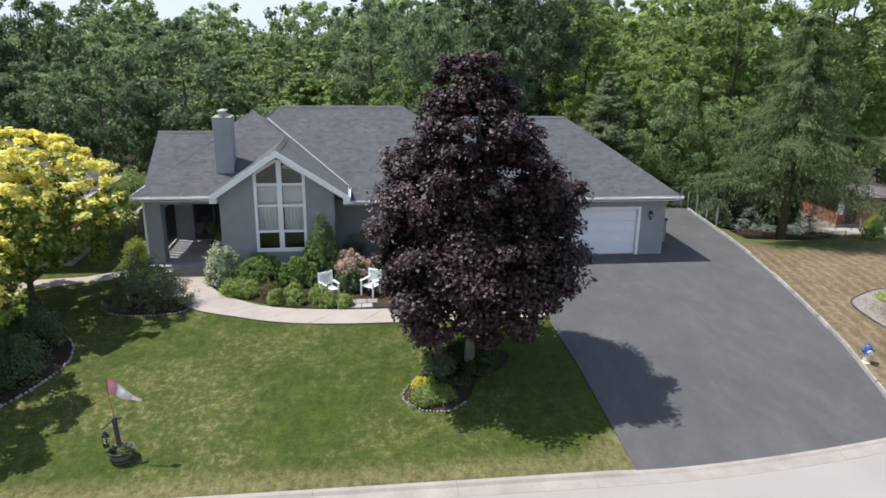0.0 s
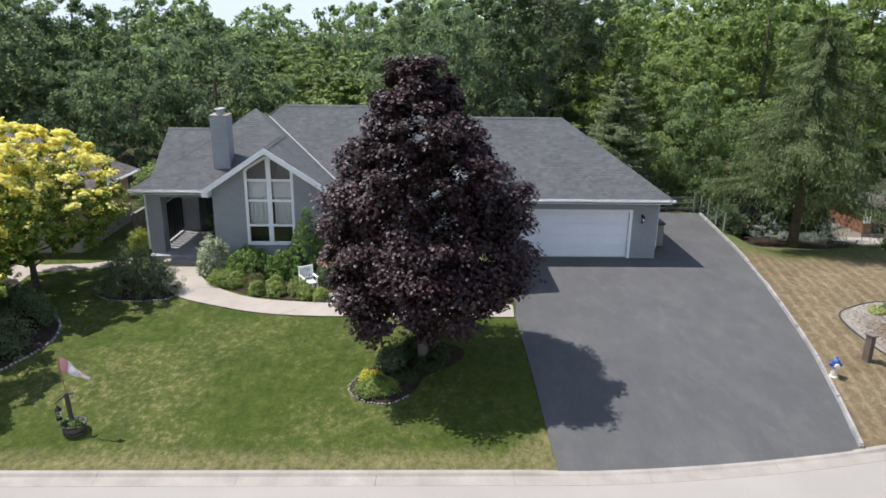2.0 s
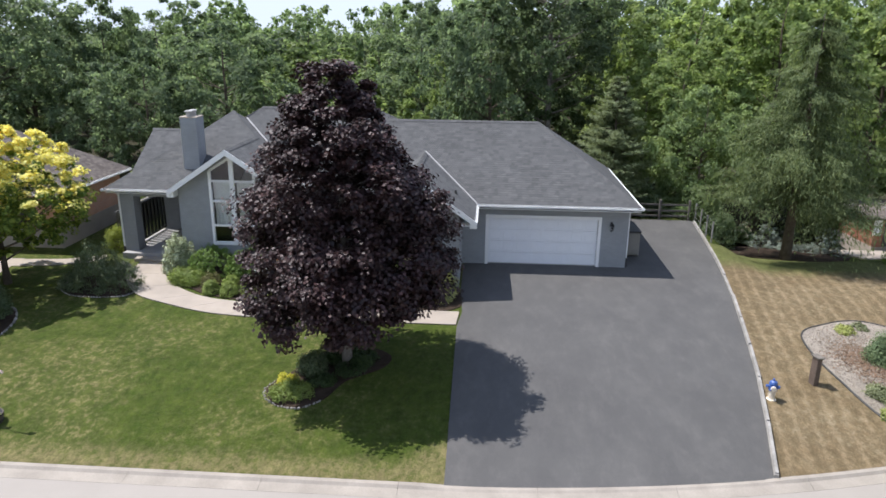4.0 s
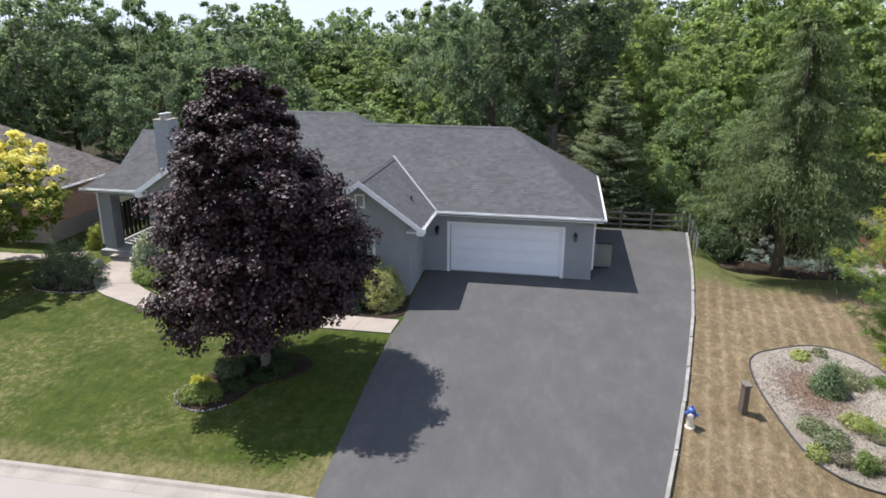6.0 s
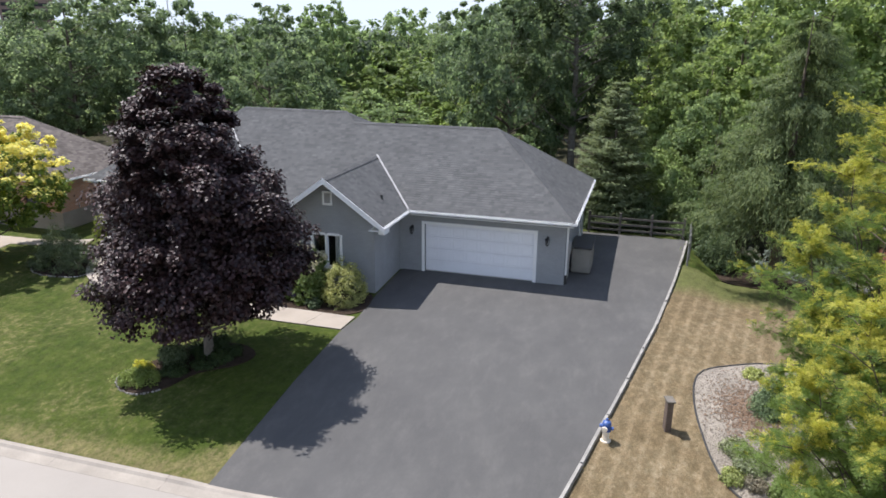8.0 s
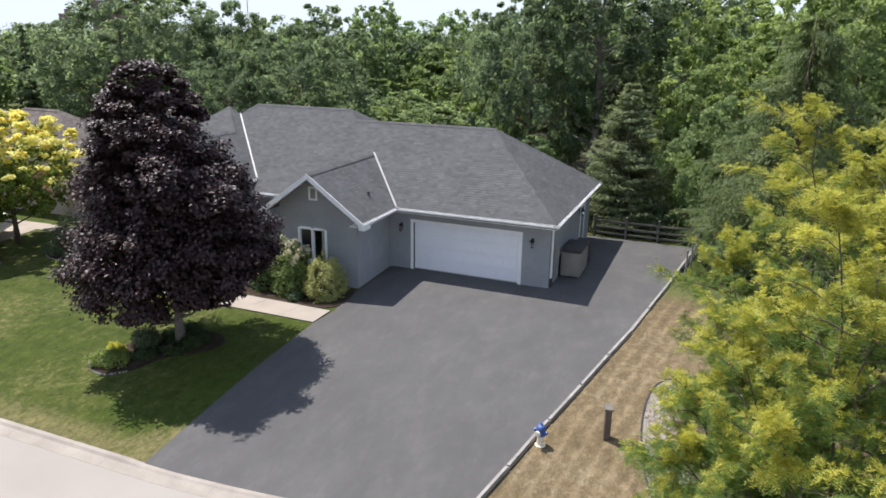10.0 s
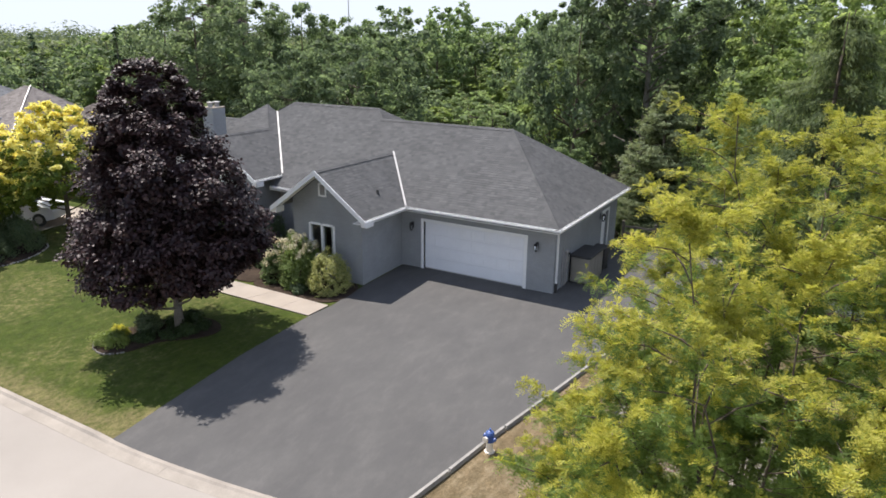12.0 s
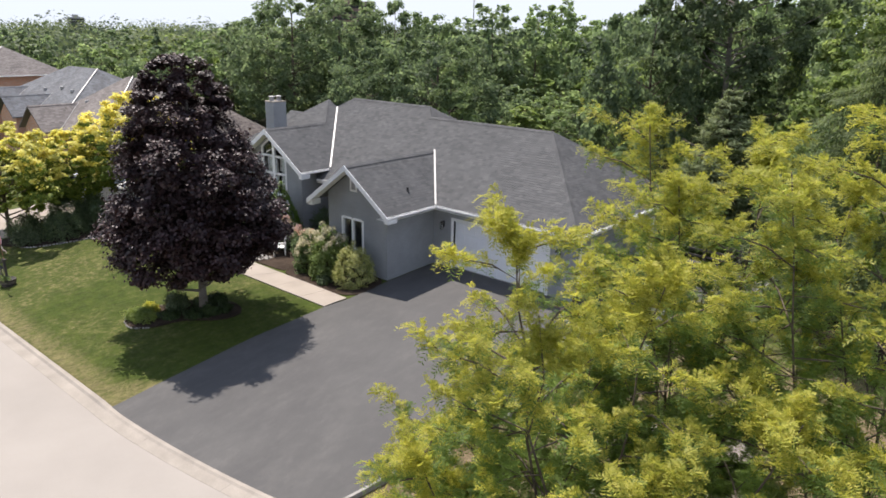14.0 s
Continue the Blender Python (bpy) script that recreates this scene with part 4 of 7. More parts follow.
# between bay and tall gable
wall_slab(house, (-8.75, 0.5), (BX0 + 0.25, 0.5), -0.3, EAVE, 0.25, [(2.6, 3.5, -0.05, 2.1)])
# tall window gable
WX0, WX1, WY = -13.35, -8.75, -1.3
GZ = 3.22
mid = (WX1 - WX0) / 2
wc = -10.93 - WX0
wall_slab(house, (WX1, WY + 0.25), (WX1, 0.5), -0.35, GZ, 0.25)
rise = 0.665
ps = wc - 0.97
pe = wc + 0.97
wall_slab(house, (WX0, WY), (WX1, WY), -0.35, GZ, 0.25, [(ps, pe, 0.98, GZ)],
          [[(0, GZ), (ps, GZ), (ps, GZ + 0.17 + ps * rise), (0, GZ + 0.17)], [(pe, GZ), (2 * mid, GZ), (2 * mid, GZ + 0.17), (pe, GZ + 0.17 + (2 * mid - pe) * rise)],
           [(ps, 4.18), (wc, 4.76), (wc, 4.94), (ps, GZ + 0.17 + ps * rise)], [(wc, 4.76), (pe, 4.18), (pe, GZ + 0.17 + (2 * mid - pe) * rise), (wc, 4.94)]])
wall_slab(house, (WX0, 3.4), (WX0, WY + 0.25), 0.0, GZ, 0.25, [(0.9, 1.95, 0.2, 2.3)])
# porch
wall_slab(house, (-16.45, 3.4), (WX0, 3.4), 0.0, GZ, 0.25)
wall_slab(house, (-16.45, 7.95), (-16.45, 3.65), -0.2, GZ, 0.25)

# roofs
G1, G2 = (6.62, -0.62, 2.85), (6.62, 8.74, 2.85)
R1, K1 = (2.35, 4.06, zf(4.06)), (-4.88, 4.06, zf(4.06))
R2, L2 = (-5.55, 4.72, zf(4.72)), (-11.3, 4.72, zf(4.72))
main = [
    [(-8.3, -0.62, 2.85), G1, R1, (-5.2, 4.06, zf(4.06)), (-12.0, 4.06, zf(4.06))],
    [G1, G2, R1],
    [G2, (-4.88, 8.74, 2.85), K1, R1],
    [(-4.0, 10.06, 2.85), (-16.0, 10.06, 2.85), L2, R2],
]
upper = [(-12.0, 4.06, zf(4.06)), K1, R2, L2]
roof_planes(house, [main[0], upper, main[1], main[2], main[3], [K1, (0.0, 9.6, 2.85), R2], [(-12.7, 3.4, 5.4), (-11.9, 4.0, 5.9), L2]],
            [(G1, R1), (R1, K1), (R2, L2), (K1, R2), (G2, R1)], SHINGLE, 10)
# bay gable roof
DR = 4.62
DF, DB = -3.6, 2.1
bay_r = [(-0.42, DF, 2.85), (-0.42, -0.62, 2.85), (-2.9, DB, DR), (-2.9, DF, DR)]
bay_l = [(-5.38, -0.62, 2.85), (-5.38, DF, 2.85), (-2.9, DF, DR), (-2.9, DB, DR)]
roof_planes(house, [bay_r, bay_l], [((-2.9, DF, DR), (-2.9, DB, DR))], SHINGLE, 30)
# tall gable and hipped porch roof


def za(y):
    return 3.17 + S * (y + 0.85)


PA = (-12.5, 3.806, za(3.806))
gx, gz_, gf = -10.95, 5.15, -1.78
gb = -0.85 + (gz_ - 3.17) / S
right = [(-8.16, gf, 3.31), (-8.16, 0.11, 3.31), (-11.9, 3.95, 5.777), PA, (gx, gb, gz_), (gx, gf, gz_)]
left_g = [(-13.55, -0.9, 3.40), (-13.55, gf, 3.40), (gx, gf, gz_), (gx, gb, gz_)]
porch_front = [(-16.95, -0.85, 3.17), (-10.95, -0.85, 3.17), (gx, gb, gz_), PA, (-13.9, 2.2, za(2.2))]
side_c = [(-16.95, 1.5, 3.17), (-16.95, -0.85, 3.17), (-13.9, 2.2, za(2.2)), (-13.9, 4.55, za(2.2))]
back_c = [(-17.0, 1.5, 3.17), (-12.6, 1.5, 3.17), (-12.6, 4.55, 5.13), (-17.0, 4.55, 5.13)]
back_r = [(-12.6, 7.6, 3.17), (-17.0, 7.6, 3.17), (-17.0, 4.55, 5.13), (-12.6, 4.55, 5.13)]
roof_planes(house, [right, left_g, porch_front, side_c, back_c, back_r, [(-12.0, 6.5, 4.3), (-13.6, 6.5, 4.3), PA], [(-14.6, 4.55, 4.8), (-14.2, 2.6, 4.9), PA]],
            [((gx, gf, gz_), (gx, gb, gz_)), ((gx, gb, gz_), PA), ((-16.95, -0.85, 3.17), (-13.9, 2.2, za(2.2))), ((-17.0, 4.55, 5.13), (-13.6, 4.55, 5.13)), ((-13.9, 2.2, za(2.2)), PA)], SHINGLE, 50)


def valley(a, b, width=0.08):
    a, b = Vector(a), Vector(b)
    d = (b - a).normalized()
    s = d.cross(Vector((0, 0, 1))).normalized() * width / 2
    up = Vector((0, 0, 0.05))
    return part("valley_flashing", prism([a - s + up, b - s + up, b + s + up, a + s + up], (0, 0, -0.03)), FLASHING, house)


valley((-0.42, -0.62, 2.87), (-2.9, DB, DR + 0.02))
valley((-8.16, 0.11, 3.34), (-11.9, 3.93, 5.80))

# gutters, rakes, soffits
gutter(house, (-0.42, -0.62, 2.85), (6.72, -0.62, 2.85), (0, -1))
gutter(house, (6.62, -0.7, 2.85), (6.62, 8.74, 2.85), (1, 0))
gutter(house, (-0.42, -3.6, 2.85), (-0.42, -0.62, 2.85), (1, 0))
gutter(house, (-8.3, -0.62, 2.85), (-5.38, -0.62, 2.85), (0, -1))
gutter(house, (-8.16, gf, 3.31), (-8.16, 0.11, 3.31), (1, 0))
gutter(house, (-17.05, -0.85, 3.17), (-13.55, -0.85, 3.17), (0, -1))
gutter(house, (-16.95, -0.95, 3.17), (-16.95, 1.5, 3.17), (-1, 0))


def rake(a, b, drop=0.2, out=-0.03):
    """A white barge board under a gable's edge."""
    a, b = Vector(a), Vector(b)
    part("barge_board", prism([a + Vector((0, 0, 0.03)), b + Vector((0, 0, 0.03)), b - Vector((0, 0, drop)), a - Vector((0, 0, drop))], (0, out, 0)), WHITE, house)
    part("barge_soffit", prism([a - Vector((0, 0, 0.12)), b - Vector((0, 0, 0.12)), b + Vector((0, 0.5, -0.12)), a + Vector((0, 0.5, -0.12))], (0, 0, -0.02)), WHITE, house)


rake((-0.35, DF, 2.80), (-2.9, DF, DR))
rake((-2.9, DF, DR), (-5.45, DF, 2.80))
rake((-8.08, gf, 3.26), (gx, gf, gz_), 0.22)
rake((gx, gf, gz_), (-13.63, gf, 3.35), 0.22)
for a, b in (((-1.05, -0.6, 2.66), (6.6, 0.0, 2.69)), ((6.24, 0.0, 2.66), (6.6, 8.7, 2.69)), ((-1.05, -3.55, 2.66), (-0.45, -0.6, 2.69)),
             ((-8.4, -0.6, 2.66), (-5.0, 0.25, 2.69)), ((-16.9, -0.8, 2.98), (-13.4, 3.4, 3.01))):
    part("soffit", box(a, b), WHITE, house)
for x, y, z in ((-0.5, -3.55, 2.78), (-5.3, -3.55, 2.78), (-8.23, -1.75, 3.21), (-13.5, -1.75, 3.3)):
    part("eave_return", box((x - 0.14, y, z - 0.22), (x + 0.14, y + 0.5, z + 0.02), 0.01), WHITE, house)

# chimney
chim = part("chimney", box((-13.68, 0.3, 3.2), (-12.94, 1.15, 6.2), 0.01), GREY_WALL, house)
part("chimney_crown", box((-13.70, 0.28, 6.2), (-12.92, 1.17, 6.26), 0.02), CONCRETE, chim)
for y in (0.5, 0.95):
    flue = lathe([(0.13, 0), (0.13, 0.2), (0.19, 0.21), (0.19, 0.24), (0.05, 0.27)], 12)
    part("flue_cap", flue, FLASHING, chim, at=pose(-13.31, y, 6.26))

# garage door: four sections of raised panels in a white frame
gdoor = part("garage_door", box((0.12, 0.14, -0.02), (4.93, 0.18, 2.14)), DOOR_WHITE, house)
pw, ph = 4.81 / 8, 2.14 / 4
for r in range(4):
    for k in range(8):
        part("panel", box((0.12 + k * pw + 0.07, 0.104, -0.02 + r * ph + 0.08), (0.12 + (k + 1) * pw - 0.07, 0.112, -0.02 + (r + 1) * ph - 0.08), 0.012), DOOR_WHITE, gdoor)
    part("section", box((0.125, 0.11, -0.02 + r * ph + 0.006), (4.925, 0.14, -0.02 + (r + 1) * ph - 0.006), 0.004), DOOR_WHITE, gdoor)
for a, b in (((-0.02, -0.03, -0.05), (0.12, 0.12, 2.14)), ((4.93, -0.03, -0.05), (5.07, 0.12, 2.14)), ((-0.02, -0.03, 2.14), (5.07, 0.12, 2.27))):
    part("door_trim", box(a, b, 0.008), WHITE, house)
part("weather_strip", box((0.12, 0.10, -0.03), (4.93, 0.145, 0.02)), FLASHING, house)


# ---- windows, doors and fittings of the house ----
def pane(parent, a, b, y, thick=0.012):
    """An upright sheet of glass facing the street, between (x, z) corners."""
    g = part("pane", box((a[0], y, a[1]), (b[0], y + thick, b[1])), GLASS, parent)
    g.visible_shadow = False
    return g


def curtain(parent, x0, x1, z0, z1, y, folds, seed):
    """A hanging cloth with soft folds."""
    rng = np.random.default_rng(seed)
    bm = bmesh.new()
    n = folds * 6
    rows = []
    for z in (z0, (z0 + z1) / 2, z1):
        rows.append([bm.verts.new((x0 + (x1 - x0) * k / n, y + 0.05 * math.sin(k * 2 * math.pi / 6) + float(rng.normal(0, 0.006)), z)) for k in range(n + 1)])
    for r, q in zip(rows, rows[1:]):
        for k in range(n):
            bm.faces.new((r[k], r[k + 1], q[k + 1], q[k]))
    return part("curtain", bm, CURTAIN, parent, smooth=True)


def frame_bar(parent, a, b, bevel=0.006):
    return part("frame_bar", box(a, b, bevel), WHITE, parent)


# tall window: two columns, three rows, and a split triangle above
wx = -10.93
tall = part("tall_window", box((wx - 1.03, WY - 0.03, 0.90), (wx + 1.03, WY + 0.02, 0.98), 0.006), WHITE, house, "tall white framed gable window with cream curtains")
for x in (wx - 0.97, wx, wx + 0.97):
    h = 0.10 if x == wx else 0.06
    ztop = 4.74 if x == wx else 4.18
    frame_bar(tall, (x - h, WY - 0.025, 0.98), (x + h, WY + 0.08, ztop))
for z in (1.0, 1.78, 2.86, 3.74):
    for x0, x1 in ((wx - 0.91, wx - 0.10), (wx + 0.10, wx + 0.91)):
        frame_bar(tall, (x0, WY - 0.02, z - 0.05), (x1, WY + 0.075, z + 0.05))
for sgn in (-1, 1):
    part("frame_bar", prism([(wx + sgn * 0.10, WY - 0.02, 4.66), (wx + sgn * 0.97, WY - 0.02, 4.12), (wx + sgn * 0.97, WY - 0.02, 4.24), (wx + sgn * 0.10, WY - 0.02, 4.78)], (0, 0.095, 0)), WHITE, tall)
    for z0, z1 in ((1.05, 1.73), (1.83, 2.81), (2.91, 3.69)):
        x0, x1 = sorted((wx + sgn * 0.10, wx + sgn * 0.91))
        pane(tall, (x0, z0), (x1, z1), WY + 0.04)
    g = part("pane", prism([(wx + sgn * 0.10, WY + 0.04, 3.79), (wx + sgn * 0.91, WY + 0.04, 3.79), (wx + sgn * 0.91, WY + 0.04, 4.16), (wx + sgn * 0.10, WY + 0.04, 4.66)], (0, 0.012, 0)), GLASS, tall)
    g.visible_shadow = False
    curtain(tall, wx + sgn * 0.12, wx + sgn * 0.95, 1.75, 3.7, WY + 0.36, 5, 3 + sgn)
    part("blind", box((wx + sgn * 0.1, WY + 0.3, 2.95), (wx + sgn * 0.95, WY + 0.31, 3.72)), CURTAIN, tall)
# dark boards whose colour stands for the unlit depth behind the tall window
part("room", box((WX0 + 0.3, WY + 1.7, 0.2), (WX1 - 0.3, WY + 1.75, 3.3)), ROOM_SHADE, house)
part("room_floor", box((WX0 + 0.3, WY + 0.26, 0.15), (WX1 - 0.3, WY + 1.7, 0.2)), ROOM_SHADE, house)

# bay window: two sashes, and the small vent window in the gable
bx = BX0 + 1.58
bayw = part("bay_window", box((bx - 0.72, BY - 0.05, 0.68), (bx + 0.72, BY + 0.05, 0.75), 0.006), WHITE, house, "white framed two-sash window")
for x in (bx - 0.65, bx, bx + 0.65):
    frame_bar(bayw, (x - 0.055, BY - 0.03, 0.75), (x + 0.055, BY + 0.1, 2.2))
for z in (0.8, 2.2):
    for x0, x1 in ((bx - 0.595, bx - 0.055), (bx + 0.055, bx + 0.595)):
        frame_bar(bayw, (x0, BY - 0.028, z - 0.05), (x1, BY + 0.098, z + 0.05))
pane(bayw, (bx - 0.6, 0.85), (bx - 0.05, 2.15), BY + 0.06)
pane(bayw, (bx + 0.05, 0.85), (bx + 0.6, 2.15), BY + 0.06)
# dark board painted as the shade behind the bay window
part("room_shade_board", box((BX0 + 0.3, BY + 1.8, 0.0), (BX1 - 0.3, BY + 1.85, 2.6)), ROOM_SHADE, house)
curtain(bayw, bx + 0.25, bx + 0.62, 0.8, 2.2, BY + 0.3, 3, 9)
vent = part("gable_vent", box((-3.26, BY - 0.05, 3.42), (-2.84, BY + 0.0, 3.5), 0.006), WHITE, house, "white framed louvred gable vent")
for a, b in (((-3.26, 3.5), (-3.19, 3.92)), ((-2.91, 3.5), (-2.84, 3.92)), ((-3.26, 3.92), (-2.84, 3.99))):
    part("vent_frame", box((a[0], BY - 0.05, a[1]), (b[0], BY - 0.001, b[1]), 0.005), WHITE, vent)
for k in range(6):
    part("slat", prism([(-3.19, BY - 0.02, 3.51 + k * 0.07), (-2.91, BY - 0.02, 3.51 + k * 0.07), (-2.91, BY - 0.004, 3.56 + k * 0.07), (-3.19, BY - 0.004, 3.56 + k * 0.07)], (0, 0, 0.012)), FLASHING, vent)
# entry recess door
part("entry_door", box((-6.14, 0.56, -0.05), (-5.26, 0.62, 2.08), 0.01), paint("pale_door", (0.55, 0.50, 0.38), 0.5, 0.05), house)
# dark board behind the entry, indoor shade given by its colour
part("entry_shade_board", box((-8.4, 1.8, 0), (-4.9, 1.85, 2.6)), ROOM_SHADE, house)

# porch: floor, step, corner pier, railing, door
part("porch_floor", box((-16.5, -0.75, -0.2), (WX0, 3.4, 0.2), 0.01), paint("porch_slab", (0.33, 0.32, 0.31), 0.85, 0.15, 1.2, 30, 0.3), house)
part("porch_step", box((-15.8, -1.12, -0.2), (-13.9, -0.75, 0.06), 0.01), CONCRETE, house)
part("porch_pier", box((-16.55, -0.32, 0.2), (-15.92, 0.32, 2.99), 0.008), GREY_WALL, house)
part("porch_beam", box((-16.55, -0.3, 2.75), (WX0, 0.0, 2.985)), GREY_WALL, house)
rail = part("porch_screen", box((-16.42, 0.33, 2.02), (-16.30, 3.39, 2.10), 0.008), DARK_METAL, house, "dark slatted screen along the porch side")
part("rail", box((-16.42, 0.33, 0.32), (-16.30, 3.39, 0.40), 0.008), DARK_METAL, rail)
for k in range(9):
    y = 0.42 + k * 0.36
    part("slat", box((-16.395, y, 0.40), (-16.325, y + 0.21, 2.02), 0.005), DARK_METAL, rail)
fd = part("front_door", box((WX0 + 0.06, 1.48, 0.2), (WX0 + 0.12, 2.47, 2.28), 0.008), paint("dark_door", (0.035, 0.03, 0.03), 0.4, 0.1), house, "dark front door beside the porch")
part("door_frame", box((WX0 - 0.03, 1.40, 0.2), (WX0 + 0.0, 1.5, 2.36), 0.006), WHITE, house)
part("handle", tube([(WX0 + 0.05, 1.6, 1.1), (WX0 + 0.0, 1.6, 1.1), (WX0 + 0.0, 1.6, 1.35), (WX0 + 0.05, 1.6, 1.35)], 0.012, 6), FLASHING, fd)
# dark door spread over the back wall to paint in the porch's shade
pd = part("porch_door", box((-15.5, 3.35, 0.2), (-13.62, 3.395, 2.42), 0.006), paint("porch_shade_paint", (0.03, 0.028, 0.027), 0.5, 0.1), house, "dark door at the back of the porch, widened to stand for its shade")
for x in (-15.42, -14.5):
    part("glass", box((x, 3.335, 0.5), (x + 0.8, 3.352, 2.3)), DARK_GLASS, pd)
part("side_window", box((WX0 - 0.02, 0.1, 0.45), (WX0 + 0.001, 0.75, 2.3), 0.006), DARK_METAL, house)

# side door with white casing, downspouts, meter, roof vent
part("side_door", box((6.05, 6.02, -0.02), (6.11, 6.85, 2.08), 0.008), WHITE, house, "white side door of the garage")
for a, b in (((6.2, 5.9, -0.02), (6.27, 6.0, 2.2)), ((6.2, 6.85, -0.02), (6.27, 6.95, 2.2)), ((6.2, 6.0, 2.08), (6.27, 6.85, 2.2))):
    part("door_casing", box(a, b, 0.006), WHITE, house)


def downspout(x, y, top, out):
    bm = bmesh.new()
    bm_box(bm, (x - 0.04, y - 0.035, 0.35), (x + 0.04, y + 0.035, top - 0.35), 0.006)
    bm_tube(bm, [(x, y, top - 0.36), (x + out[0] * 0.5, y + out[1] * 0.5, top - 0.18), (x + out[0], y + out[1], top - 0.1)], 0.04, 6)
    d = part("downspout", bm, WHITE, house)
    part("downspout_boot", box((x - 0.055, y - 0.05, -0.05), (x + 0.055, y + 0.05, 0.37), 0.01), DARK_PLASTIC, d)


downspout(6.29, 0.22, 2.85, (0.3, -0.1))
downspout(-16.6, -0.28, 3.17, (-0.25, -0.45))
meter = part("electric_meter", box((6.24, 1.15, 1.0), (6.36, 1.42, 1.5), 0.015), FLASHING, house, "grey electric meter with conduits")
part("meter_dial", lathe([(0.085, 0), (0.085, 0.06), (0.06, 0.09)], 14), GLASS, meter, at=pose(6.36, 1.285, 1.33, 0, 90, 0))
for y, z in ((1.2, 1.0), (1.36, 1.0), (0.9, 1.7)):
    part("conduit", tube([(6.28, y, -0.03), (6.28, y, z)], 0.025, 6), FLASHING, meter)
vz = 2.85 + (1.3 - 0.42) * (DR - 2.85) / 2.48
pipe = part("roof_vent", lathe([(0.09, 0), (0.07, 0.08), (0.05, 0.1), (0.05, 0.22), (0.04, 0.23)], 10), DARK_PLASTIC, house, "black plumbing vent pipe")
pipe.matrix_basis = pose(-1.3, -1.45, vz - 0.05)


def lantern(x, y, z, turn):
    """A black coach lantern on a bracket."""
    t = thing("wall_lantern", (x, y, z), "black metal coach lantern with glass panes", "wall lamp", "lanterns of the garage", turn=turn)
    part("backplate", box((-0.05, -0.02, -0.12), (0.05, 0.0, 0.16), 0.008), DARK_METAL, t)
    part("bracket", tube([(0, -0.01, 0.1), (0, -0.12, 0.16), (0, -0.17, 0.12)], 0.012, 6), DARK_METAL, t)
    part("cap", lathe([(0.11, 0.06), (0.07, 0.1), (0.02, 0.15), (0.008, 0.19)], 6), DARK_METAL, t, at=pose(0, -0.17, 0))
    part("glass", lathe([(0.06, -0.16), (0.09, 0.06)], 6), GLASS, t, at=pose(0, -0.17, 0))
    cage = bmesh.new()
    for k in range(6):
        a = k * math.pi / 3
        bm_tube(cage, [(0.064 * math.cos(a), 0.064 * math.sin(a), -0.17), (0.095 * math.cos(a), 0.095 * math.sin(a), 0.06)], 0.008, 4)
    part("cage", cage, DARK_METAL, t, at=pose(0, -0.17, 0))
    part("base", lathe([(0.01, -0.23), (0.04, -0.2), (0.065, -0.17), (0.065, -0.155)], 6), DARK_METAL, t, at=pose(0, -0.17, 0))


lantern(-0.44, 0, 1.9, 0)
lantern(5.5, 0, 1.9, 0)
lantern(6.24, 5.6, 2.0, 90)

